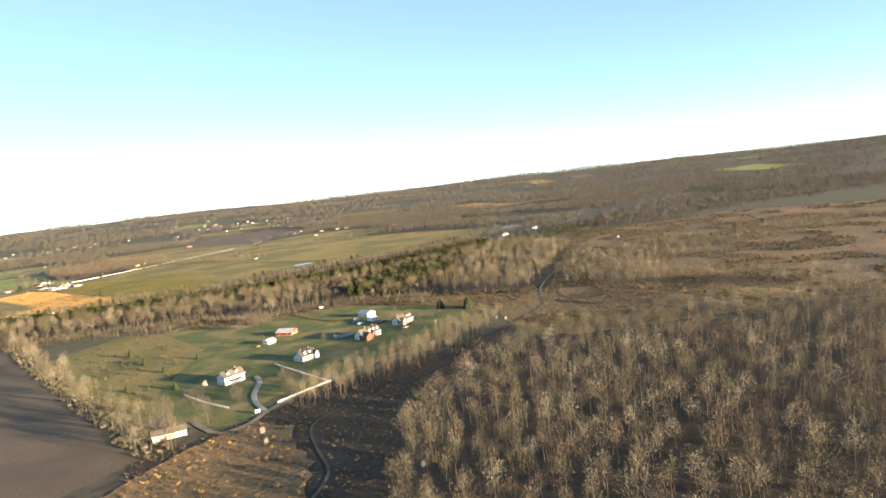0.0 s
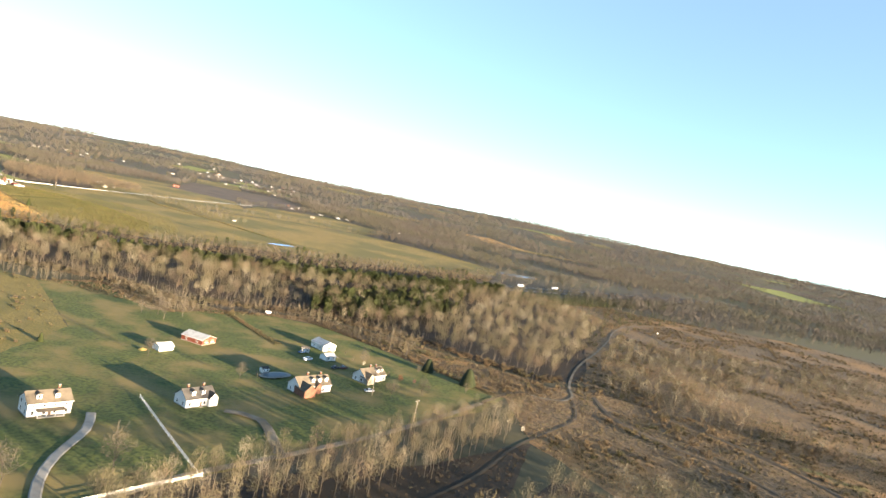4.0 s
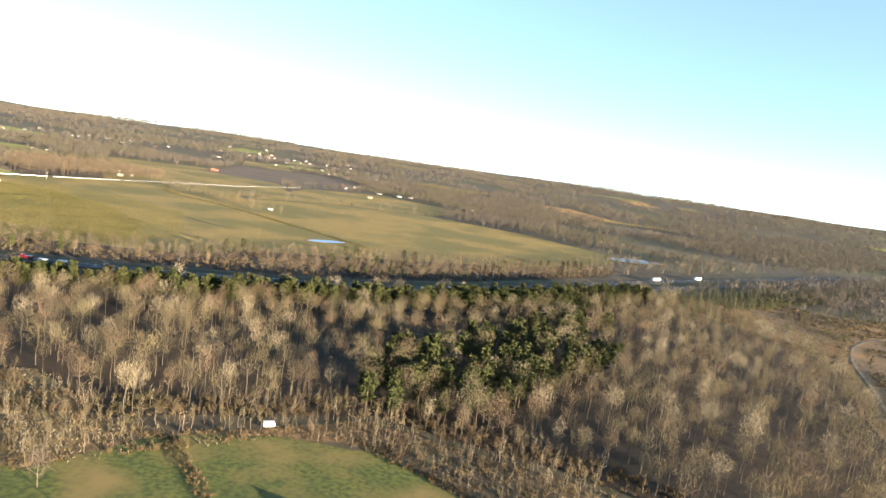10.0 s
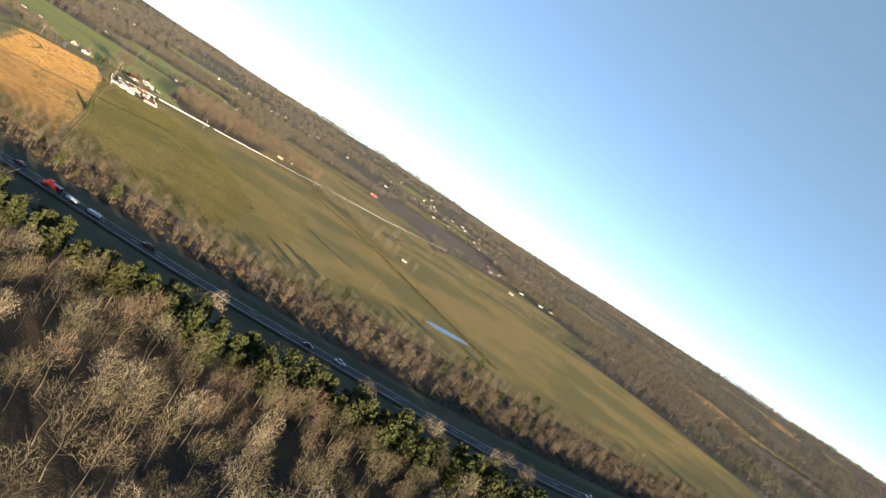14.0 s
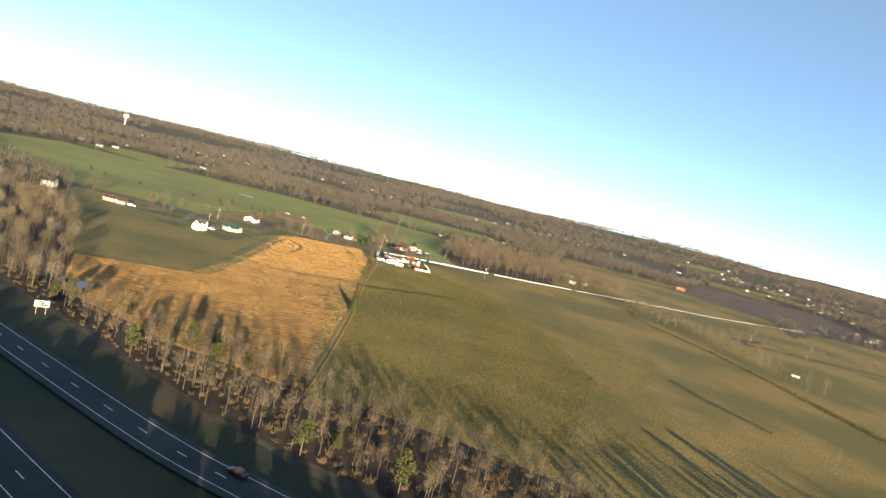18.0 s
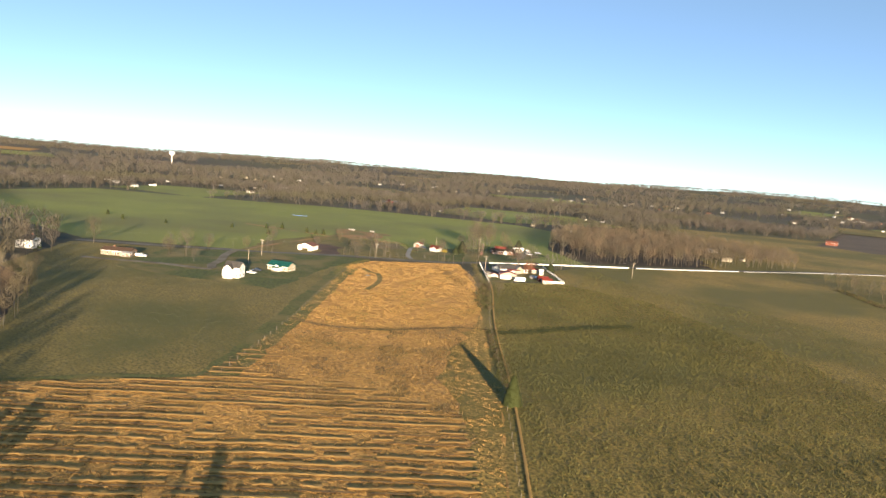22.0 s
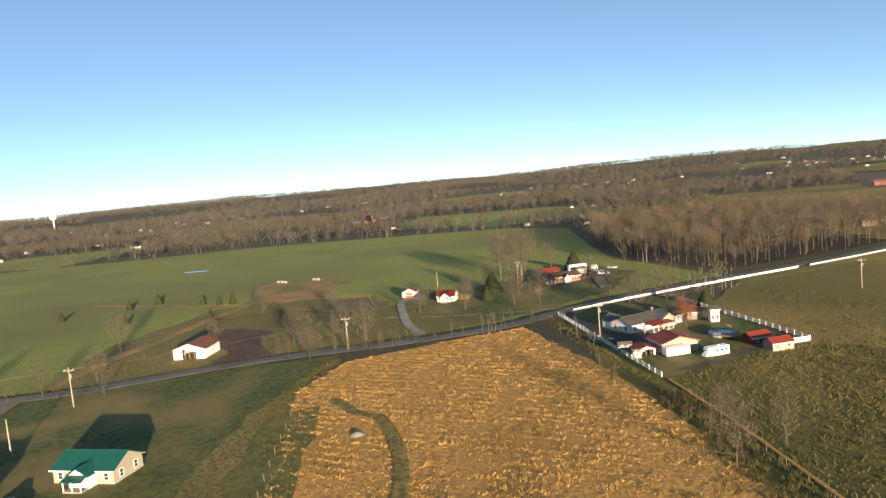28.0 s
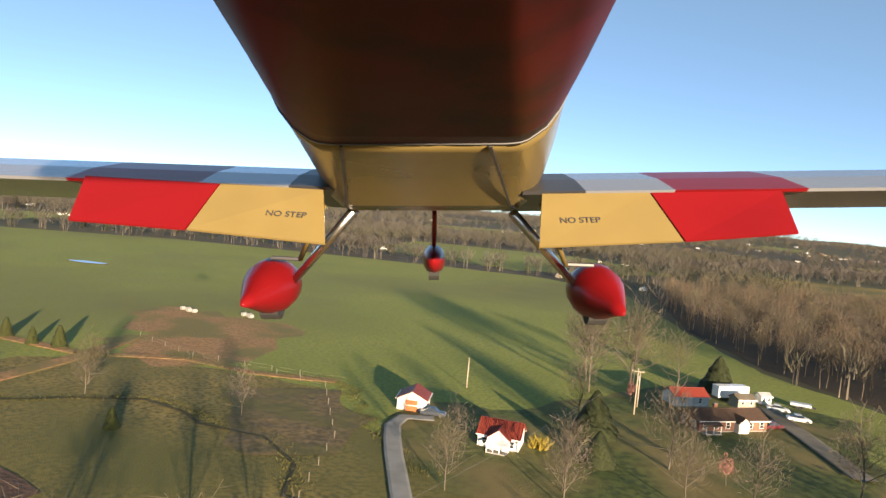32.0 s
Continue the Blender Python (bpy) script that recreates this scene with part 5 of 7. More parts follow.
def sector(r0, r1, a0, a1):
    step = math.radians(6)
    n = int((a1 - a0) / 6)
    arc = [a0 + (a1 - a0) * i / n for i in range(n + 1)]
    return [(CENTRE.x + r1 * math.cos(math.radians(a)), CENTRE.y + r1 * math.sin(math.radians(a))) for a in arc] + [(CENTRE.x + r0 * math.cos(math.radians(a)), CENTRE.y + r0 * math.sin(math.radians(a))) for a in reversed(arc)]


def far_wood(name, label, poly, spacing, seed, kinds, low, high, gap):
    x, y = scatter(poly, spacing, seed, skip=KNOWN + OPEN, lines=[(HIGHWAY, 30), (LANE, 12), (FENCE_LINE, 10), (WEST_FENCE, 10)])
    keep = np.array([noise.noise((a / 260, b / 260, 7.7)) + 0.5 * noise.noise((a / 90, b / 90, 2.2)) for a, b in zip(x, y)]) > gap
    planted(name, label, "woods", (x[keep], y[keep]), kinds, [M["bark"], M["hazy_twigs"]], low, high, seed, land_height)


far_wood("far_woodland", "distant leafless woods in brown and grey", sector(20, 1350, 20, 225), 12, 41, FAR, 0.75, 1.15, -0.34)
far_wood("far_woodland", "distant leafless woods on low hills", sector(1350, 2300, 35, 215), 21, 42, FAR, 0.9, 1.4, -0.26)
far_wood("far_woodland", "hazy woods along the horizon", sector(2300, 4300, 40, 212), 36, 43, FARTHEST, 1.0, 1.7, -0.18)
x, y = scatter(sector(60, 1700, 30, 215), 26, 44, skip=KNOWN + OPEN, lines=[(HIGHWAY, 26), (LANE, 12), (FENCE_LINE, 10), (WEST_FENCE, 10)], keep=0.45)
planted("far_evergreens", "scattered dark evergreens among distant woods", "woods", (x, y), FAR_PINES, EVERGREEN, 0.6, 1.1, 45, land_height)

# distant houses, built as a few kinds and repeated
KINDS = []
for wall, roof, L, W, H, lab in (("siding", "shingle_grey", 13, 8, 3.2, "distant white house with a grey roof"), ("siding", "shingle_brown", 15, 8, 3.0, "distant white house with a brown roof"), ("brick", "shingle_brown", 16, 8, 3.0, "distant brick house with a brown roof"), ("siding", "metal_white", 15, 9, 3.6, "distant white metal building"), ("cream_siding", "shingle_tan", 12, 8, 5.2, "distant cream two-storey house")):
    t = thing("house", lab, "house", pose(0, -3000, 0), group="distant houses")
    part("wall", gable_prism(L, W, H, 2.2), M[wall], t)
    for side in (-1, 1):
        part("roof_slope", roof_slope(L, W, H, 2.2, side), M[roof], t)
    for a in (-L / 4, 0, L / 4):
        part("window", box(a - 0.7, a + 0.7, -W / 2 - 0.05, -W / 2 + 0.02, 0.9, 2.3), M["window_glass"], t)
    KINDS.append(t)
SPOTS = plan([(-623, 938), (-661, 1067), (-640, 1090), (-618, 1125), (-600, 1150), (-1526, 2698), (-1262, 2409), (-352, 1874), (-1401, 1296), (-1850, 1557), (-689, 1441), (-643, 1376), (-1541, 1375), (-1560, 1400), (-1273, 1540), (-1108, 1452), (-922, 1440), (-1011, 1673), (-986, 1682), (-1243, 1521), (-860, 1440), (-640, 1401), (-359, 1238)])[7:]
for i, (x, y) in enumerate(SPOTS):
    m = pose(x, y, land_height(x, y) + 0.2, 0, 0, 30 + 47 * i % 180) @ Matrix.Scale(0.6, 4)
    if i < 5:
        KINDS[i].matrix_basis = m
    else:
        copy_thing(KINDS[i % 5], m)
for cx, cy, n, s in ((-1350, 2500, 14, 190), (-820, 2900, 12, 150), (-1000, 3000, 12, 170), (-1520, 1010, 8, 120), (-1700, 1250, 8, 160), (-2100, 1650, 9, 220), (-1250, 3100, 10, 200), (-350, 1950, 8, 130), (-100, 2100, 8, 220), (-1900, 2300, 9, 260), (-600, 2500, 8, 160)):
    for i in range(n):
        x, y = K * cx + s * far.normal() * 0.7, K * cy + s * far.normal() * 0.7
        copy_thing(KINDS[int(far.integers(5))], pose(x, y, land_height(x, y) + 0.2, 0, 0, far.uniform(0, 180)))
barn("distant red barn in a ploughed field", -700, 1815, 20, 16, 9, 4.0, 2.6, "barn_red", "metal_rust")


def water_tower(x, y):
    t = thing("water_tower", "white water tower above distant woods", "water tower", pose(x, y, land_height(x, y)))
    n = 20
    prof = [(1.6, 0), (1.4, 3), (1.4, 22), (2.6, 25)]
    part("stem", loft([[(r * math.cos(6.2832 * i / n), r * math.sin(6.2832 * i / n), z) for i in range(n)] for r, z in prof]), M["paint_white"], t, smooth=True)
    prof = [(2.6, 25), (6.5, 27), (8.6, 30), (8.8, 33), (7.5, 36), (4.5, 38), (0.6, 38.8)]
    part("tank", loft([[(r * math.cos(6.2832 * i / n), r * math.sin(6.2832 * i / n), z) for i in range(n)] for r, z in prof]), M["paint_white"], t, smooth=True)


water_tower(-2500, 1500)


# ---- vehicles ----
def wheel(parent, x, y, r=0.34, w=0.22):
    t = part("wheel", rod((x, y - w / 2, r), (x, y + w / 2, r), r, n=14), M["rubber"], parent)
    part("rim", rod((x, y - w / 2 - 0.01, r), (x, y + w / 2 + 0.01, r), r * 0.58, n=10), M["chrome"], t)


def car(label, x, y, turn, paint="car_white", L=4.5, W=1.75, pickup=False, name="car", z=0.05):
    t = thing(name, label, "car" if not pickup else "pickup", pose(K * x, K * y, z, 0, 0, turn))
    h = 0.85 if not pickup else 1.0
    ring = lambda xx, lo, hi, w: [(xx, -w, lo), (xx, w, lo), (xx, w * 1.02, (lo + hi) / 2), (xx, w * 0.94, hi), (xx, -w * 0.94, hi), (xx, -w * 1.02, (lo + hi) / 2)]
    s = W / 2
    part("body", loft([ring(-L / 2, 0.35, h * 0.8, s * 0.9), ring(-L / 2 + 0.15, 0.25, h, s), ring(L * 0.25, 0.25, h * 1.02, s), ring(L / 2 - 0.2, 0.28, h * 0.85, s * 0.97), ring(L / 2, 0.38, h * 0.65, s * 0.85)]), M[paint], t, smooth=False)
    a, b, c, d = (-L * 0.36, -L * 0.2, L * 0.08, L * 0.24) if not pickup else (-L * 0.1, -L * 0.06, L * 0.12, L * 0.24)
    top = h + 0.55
    cab = lambda xx, z0, w: [(xx, -w, h - 0.02), (xx, w, h - 0.02), (xx, w * 0.86, z0), (xx, -w * 0.86, z0)]
    part("greenhouse", loft([cab(a, h + 0.03, s * 0.9), cab(b, top - 0.05, s * 0.9), cab(c, top - 0.04, s * 0.9), cab(d, h + 0.03, s * 0.9)]), M["window_glass"], t)
    part("cab_roof", box(b, c, -s * 0.76, s * 0.76, top - 0.06, top + 0.02), M[paint], t)
    if pickup:
        part("bed", join(box(-L / 2 + 0.1, a - 0.1, -s * 0.95, -s * 0.85, h, h + 0.3), box(-L / 2 + 0.1, a - 0.1, s * 0.85, s * 0.95, h, h + 0.3), box(-L / 2 + 0.1, -L / 2 + 0.2, -s * 0.85, s * 0.85, h, h + 0.3)), M[paint], t)
    for xx in (-L * 0.3, L * 0.31):
        for yy in (-s + 0.1, s - 0.1):
            wheel(t, xx, yy)
    for yy in (-s * 0.65, s * 0.65):
        part("headlight", box(L / 2 - 0.1, L / 2 + 0.02, yy - 0.18, yy + 0.18, h * 0.55, h * 0.72), M["chrome"], t)
        part("tail_light", box(-L / 2 - 0.02, -L / 2 + 0.1, yy - 0.12, yy + 0.12, h * 0.6, h * 0.8), M["car_red"], t)
    return t


def along(line, x, y):
    """The direction, in degrees, of a plan line near a place."""
    best = min(range(len(line) - 1), key=lambda i: (Vector(line[i]) - Vector((K * x, K * y))).length + (Vector(line[i + 1]) - Vector((K * x, K * y))).length)
    d = Vector(line[best + 1]) - Vector(line[best])
    return math.degrees(math.atan2(d.y, d.x))


def box_trailer(label, x, y, turn, L=5.0, W=2.2, H=2.3, paint="car_white", name="trailer", z=0.05, deck=0.75):
    t = thing(name, label, "trailer", pose(K * x, K * y, z, 0, 0, turn))
    part("body", box(-L / 2, L / 2, -W / 2, W / 2, deck, deck + H), M[paint], t)
    part("chassis", box(-L / 2, L / 2 + 0.9, -0.5, 0.5, deck - 0.25, deck), M["dark"], t)
    part("rear_door", box(-L / 2 - 0.03, -L / 2, -W / 2 + 0.15, W / 2 - 0.15, deck + 0.1, deck + H - 0.15), M["trim"], t)
    for xx in (-0.6, 0.3):
        for yy in (-W / 2 + 0.15, W / 2 - 0.15):
            wheel(t, xx, yy, 0.38)
    return t


def lorry(label, x, y, turn, paint="car_red"):
    t = thing("truck", label, "truck", pose(K * x, K * y, 0.65, 0, 0, turn))
    part("cab", loft([[(-0.2, -1.1, 0.9), (-0.2, 1.1, 0.9), (-0.2, 1.05, 2.9), (-0.2, -1.05, 2.9)], [(1.6, -1.1, 0.9), (1.6, 1.1, 0.9), (1.3, 1.0, 2.8), (1.3, -1.0, 2.8)]]), M[paint], t)
    part("hood", loft([[(1.6, -0.95, 0.8), (1.6, 0.95, 0.8), (1.6, 0.9, 1.7), (1.6, -0.9, 1.7)], [(3.0, -0.85, 0.8), (3.0, 0.85, 0.8), (2.95, 0.75, 1.5), (2.95, -0.75, 1.5)]]), M[paint], t)
    part("windscreen", box(1.3, 1.52, -0.85, 0.85, 1.9, 2.6), M["window_glass"], t)
    part("bed", box(-4.2, -0.3, -1.1, 1.1, 1.0, 2.2), M[paint], t, "dark red truck bed")
    part("chassis", box(-4.4, 2.8, -0.5, 0.5, 0.55, 0.95), M["dark"], t)
    for xx in (-3.4, -2.3, 2.2):
        for yy in (-0.95, 0.95):
            wheel(t, xx, yy, 0.48, 0.3)
    return t


hw = 17.0
lorry("dark red truck towing white trailers on a highway", -331, 777, hw + 180)
# two white trailers in silver paint: the road's shade is in their colour
box_trailer("low white trailer behind a red truck", -321.5, 780.3, hw + 180, 4.2, 1.9, 0.7, "car_silver", z=0.65)
box_trailer("white box trailer at the end of a road train", -312, 783.5, hw + 182, 4.6, 1.9, 0.8, "car_silver", z=0.65)
car("dark red car on a highway", -349, 776, hw + 178, "car_red", z=0.65)
car("dark red pickup truck on a highway", -291, 794.5, 200, "car_red", 5.2, 1.9, True, "pickup_truck", z=0.65)
car("white car on a highway", -97, 905, 40, "car_white", z=0.65)
car("silver car on a highway", -210, 831, 28, "car_silver", z=0.65)
car("red car on a highway", -222, 822, 27, "car_red", z=0.65)
box_trailer("white lorry trailer on a highway", 92, 1126, 48, 11, 2.3, 2.2, name="lorry_trailer", z=0.65, deck=1.1)
box_trailer("white lorry trailer far along a highway", 150, 1190, 48, 11, 2.3, 2.2, name="lorry_trailer", z=0.65, deck=1.1)
for lab, x, y, a, k, p in (("silver car parked beside a gravel drive", -720, 1197, 20, "car_silver", 0), ("white car parked beside a gravel drive", -714.5, 1192, 25, "car_white", 0), ("white car parked by a farmhouse", -691.5, 947, 30, "car_white", 0), ("black car parked by a farmhouse", -697.5, 953, 35, "car_dark", 0), ("white pickup truck under a carport", -757, 914, 45, "car_white", 1), ("blue car parked by a barn", -85, 541, 60, "car_blue", 0), ("white pickup truck parked on a lawn", -79, 529, 60, "car_white", 1), ("dark car parked beside a house", -63, 524, 55, "car_dark", 0), ("red car parked beside a house", -59, 527, 55, "car_red", 0), ("silver car beside a gravel lane", -41, 496, 40, "car_silver", 0), ("black car beside a tan-roofed shed", -655.5, 1083, 140, "car_dark", 0), ("dark car beside a white garage", -764, 1124, 35, "car_dark", 0), ("red car beside a brick house", -717, 1180, 60, "car_red", 0)):
    car(lab, x, y, a, k, 5.2 if p else 4.4, pickup=bool(p), name="pickup_truck" if p else "car")
box_trailer("long white camper trailer beside a shed", -731, 1197, 55, 7.5, 2.3, 2.4, name="camper")
box_trailer("flat boat trailer on a lawn", -717, 1205, 15, 4.0, 1.9, 0.5, "car_silver", name="boat_trailer")
box_trailer("white storage trailer beside a workshop", -635.9, 1078.8, 52, 5.4, 2.0, 1.7, name="storage_trailer", deck=0.4)


def motorhome(x, y, turn):
    t = thing("motorhome", "white motorhome with a dark window row", "motorhome", pose(K * x, K * y, 0.05, 0, 0, turn) @ Matrix.Scale(0.72, 4))
    part("body", box(-3.8, 2.4, -1.2, 1.2, 0.5, 3.0), M["car_white"], t)
    part("overcab", loft([[(2.4, -1.2, 2.0), (2.4, 1.2, 2.0), (2.4, 1.2, 3.0), (2.4, -1.2, 3.0)], [(3.6, -1.1, 2.2), (3.6, 1.1, 2.2), (3.2, 1.1, 2.95), (3.2, -1.1, 2.95)]]), M["car_white"], t)
    part("cab", loft([[(2.4, -1.05, 0.5), (2.4, 1.05, 0.5), (2.4, 1.0, 2.0), (2.4, -1.0, 2.0)], [(4.2, -1.0, 0.5), (4.2, 1.0, 0.5), (3.9, 0.9, 1.2), (3.9, -0.9, 1.2)]]), M["car_white"], t)
    for side in (-1, 1):
        for a in (-2.8, -1.2, 0.4, 1.6):
            part("window", box(a - 0.45, a + 0.45, *sorted((side * 1.2, side * 1.23)), 1.7, 2.3), M["window_glass"], t)
        part("stripe", box(-3.8, 2.4, *sorted((side * 1.2, side * 1.215)), 1.2, 1.35), M["old_asphalt"], t)
    part("roof_vent", box(-1.2, -0.5, -0.35, 0.35, 3.0, 3.2), M["trim"], t)
    for xx in (-2.2, 3.0):
        for yy in (-1.0, 1.0):
            wheel(t, xx, yy, 0.4)


box_trailer("small white trailer at the edge of a lawn", -127, 621, 30, 3.0, 1.8, 1.0)
motorhome(-627.5, 1082, 238)


def round_pool(x, y, r, h):
    t = thing("swimming_pool", "round blue above-ground swimming pool with a deck", "swimming pool", pose(K * x, K * y, 0))
    n = 28
    part("wall", (lambda o, i: (o[0] + i[0], [(k, (k + 1) % n, n + (k + 1) % n, n + k) for k in range(n)] + [(n + k, n + (k + 1) % n, 3 * n + (k + 1) % n, 3 * n + k) for k in range(n)] + [(2 * n + (k + 1) % n, 2 * n + k, 3 * n + k, 3 * n + (k + 1) % n) for k in range(n)]))(*[([(q * math.cos(6.2832 * k / n), q * math.sin(6.2832 * k / n), z) for z in (0, h) for k in range(n)], 0) for q in (r, r - 0.18)]), M["metal_white"], t)
    part("water", ([(0.97 * r * math.cos(6.2832 * k / n), 0.97 * r * math.sin(6.2832 * k / n), h - 0.15) for k in range(n)], [tuple(range(n))]), M["pool_water"], t)
    d = part("deck", box(r * 0.3, r + 1.6, -r - 1.6, -r * 0.6, h - 0.1, h), M["deck_wood"], t)
    for a, b in ((r * 0.35, -r - 1.5), (r + 1.5, -r - 1.5), (r + 1.5, -r * 0.65)):
        part("deck_post", box(a - 0.06, a + 0.06, b - 0.06, b + 0.06, 0, h + 0.9), M["deck_wood"], d)
    part("slide", loft([[(0.5 + s * 1.4, r * 0.75 + w, 2.2 - 1.1 * s * s) for w in (-0.3, 0.3)] + [(0.5 + s * 1.4, r * 0.75 + w, 2.1 - 1.1 * s * s) for w in (0.3, -0.3)] for s in (0, 0.3, 0.6, 1.0)]), M["forsythia"], t, "yellow plastic slide")


round_pool(-632.7, 1101.7, 2.9, 1.1)


def sunk_pool():
    t = thing("swimming_pool", "kidney-shaped pool with dark water and a pale paved surround", "swimming pool", pose(K * -86, K * 490, 0, 0, 0, 50))
    n = 30
    ring = [(1 + 0.16 * math.cos(2 * a), a) for a in (6.2832 * k / n for k in range(n))]
    part("surround", ([(6.6 * q * math.cos(a), 4.6 * q * math.sin(a), 0.5) for q, a in ring], [tuple(range(n))]), M["concrete"], t)
    part("water", ([(4.9 * q * math.cos(a), 3.1 * q * math.sin(a), 0.55) for q, a in ring], [tuple(range(n))]), M["pool_cover"], t)
    part("fence", join(*[box(x - 0.05, x + 0.05, y - 0.05, y + 0.05, 0, 1.7) for x, y in [(7.6 * q * math.cos(a), 5.6 * q * math.sin(a)) for q, a in ring[8:24]]]), M["deck_wood"], t, "brown wooden fence posts")


sunk_pool()


# ---- poles and wires ----
POLE_SHAFT = mesh_of("shaft", *rod((0, 0, 0), (0, 0, 9.0), 0.16, 0.1, 8), M["pole_wood"], smooth=True)
POLE_ARM = mesh_of("crossarm", *box(-1.1, 1.1, -0.06, 0.06, 8.2, 8.34), M["pole_wood"])
POLE_CAP = mesh_of("insulator", *rod((0, 0, 0), (0, 0, 0.22), 0.05, 0.035, 6), M["trim"])


def pole(x, y, turn, arm=True, high=1.0):
    t = thing("utility_pole", "tall pale wooden utility pole beside a road" if arm else "plain wooden pole on a lawn", "utility pole", pose(K * x, K * y, 0, 0, 0, turn), group="utility poles")
    s = new("shaft", POLE_SHAFT)
    s.parent, s.matrix_basis = t, Matrix.Diagonal((1, 1, high, 1))
    if arm:
        a = new("crossarm", POLE_ARM)
        a.parent = t
        for dx in (-1.0, 0.0, 1.0):
            i = new("insulator", POLE_CAP)
            i.parent, i.matrix_basis = a, pose(dx, 0, 8.34)
        part("transformer", rod((0.3, 0, 6.6), (0.3, 0, 7.5), 0.22, n=10), M["wire"], t)
    return t


def cable(a, b, z0, z1, sag=0.8):
    a, b = Vector((K * a[0], K * a[1], z0)), Vector((K * b[0], K * b[1], z1))
    g, n = [], 10
    pts = [a.lerp(b, i / n) - Vector((0, 0, sag * 4 * (i / n) * (1 - i / n))) for i in range(n + 1)]
    t = tagged(new("power_line", mesh_of("power_line", *loft([[(p.x + 0.014 * math.cos(w), p.y + 0.014 * math.cos(w), p.z + 0.014 * math.sin(w)) for w in (0.5, 2.6, 4.7)] for p in pts]), M["wire"])), "thin sagging overhead power line", "power line", group="power lines")


ROAD_POLES = [(-825, 880), (-749, 982), (-724, 1050), (-661, 1087.5), (-613, 1177)]
for p in ROAD_POLES:
    pole(*p, 40)
pole(-724, 961, 30, False, 0.8)
pole(-740, 1162, 30)
pole(-773, 1146, 30, False, 0.7)
pole(-742, 1168, 30, False, 0.8)
pole(-17, 466, 50)
pole(-39, 491, 50, False, 0.6)
for a, b in zip(ROAD_POLES[:-1], ROAD_POLES[1:]):
    cable(a, b, 8.5, 8.5)
cable((-724, 1050), (-740, 1162), 8.4, 8.4)
cable((-749, 982), (-724, 961), 8.3, 7.0)
cable((-661, 1087.5), (-657, 1100), 8.0, 3.6)
pole(-647.3, 1086.5, 30, False, 0.55)


def billboard(x, y, turn):
    t = thing("billboard", "roadside billboard with a pale multicoloured poster", "billboard", pose(K * x, K * y, 0, 0, 0, turn) @ Matrix.Scale(0.55, 4))
    part("panel", box(-3.4, 3.4, -0.12, 0.12, 4.2, 7.4), M["trim"], t)
    part("poster", box(-3.2, 3.2, -0.16, -0.12, 4.4, 7.2), M["pool_water"], t, "blue poster sheet")
    for i, (x0, x1, z0, z1, k) in enumerate(((-2.8, -1.6, 4.9, 6.4, "paint_white"), (-1.3, -0.2, 5.0, 6.6, "forsythia"), (-0.1, 0.8, 4.9, 6.2, "metal_red"), (1.0, 2.8, 5.6, 6.9, "paint_white"), (1.0, 2.6, 4.8, 5.3, "dark"))):
        part("poster_patch", box(x0, x1, -0.19, -0.16, z0, z1), M[k], t)
    part("walkway", box(-3.4, 3.4, -0.9, -0.2, 4.0, 4.1), M["wire"], t)
    for a in (-2.2, 2.2):
        part("post", rod((a, 0.25, 0), (a, 0.25, 6.8), 0.16, n=8), M["pole_wood"], t)


billboard(-466, 770, 75)


# pale rolls added in place of the cattle on the bare earth
def cattle_stand_in(x, y, n):
    t = thing("hay_bales", "pale round rolls standing in for cattle on bare earth", "hay bales", pose(K * x, K * y, 0))
    for i in range(n):
        a = part("bale", rod((i * 1.7 - 2, 0.6 * (i % 2) - 0.6, 0.6), (i * 1.7 - 2, 0.6 * (i % 2) + 0.6, 0.6), 0.6, n=12), M["concrete"], t)


cattle_stand_in(-881, 1138, 4)
cattle_stand_in(-865, 1150, 3)


def stuff_pile(x, y, label, key, r=1.6, h=0.9):
    v = [(0, 0, h)] + [(q * r * math.cos(a) * (1 + 0.2 * math.sin(3 * a)), q * r * math.sin(a), z) for q, z in ((0.5, h * 0.7), (1.0, 0.0)) for a in (6.2832 * k / 12 for k in range(12))]
    f = [(0, 1 + k, 1 + (k + 1) % 12) for k in range(12)] + [(1 + k, 13 + k, 13 + (k + 1) % 12, 1 + (k + 1) % 12) for k in range(12)]
    tagged(new("firewood_heap", mesh_of("firewood_heap", *moved((v, f), pose(K * x, K * y, 0.05)), M[key])), label, "pile")


stuff_pile(-669, 1004, "pale heap of stones in a stubble field", "concrete", 1.5, 0.6)
stuff_pile(-150, 488, "heap of brown firewood beside a shed", "bare_earth", 1.8, 1.0)


def sign(x, y, turn, label):
    t = thing("sign", label, "sign", pose(K * x, K * y, 0, 0, 0, turn))
    part("board", box(-1.1, 1.1, -0.06, 0.06, 0.5, 1.9), M["paint_white"], t)
    for a in (-0.9, 0.9):
        part("post", box(a - 0.07, a + 0.07, -0.07, 0.07, 0, 2.1), M["paint_white"], t)


sign(-107, 332, 20, "small white sign at a driveway entrance")


def mailbox(x, y):
    t = thing("mailbox", "blue mailbox on a post beside a driveway", "mailbox", pose(K * x, K * y, 0, 0, 0, 60))
    part("post", box(-0.05, 0.05, -0.05, 0.05, 0, 1.0), M["pole_wood"], t)
    part("box", loft([[(-0.3, 0.14 * math.cos(a), 1.12 + 0.14 * math.sin(a)) for a in (6.2832 * k / 10 for k in range(10))], [(0.3, 0.14 * math.cos(a), 1.12 + 0.14 * math.sin(a)) for a in (6.2832 * k / 10 for k in range(10))]]), M["car_blue"], t)


mailbox(-697, 1157)
sign(229, 925, 40, "white wreck of a sign on cleared land")


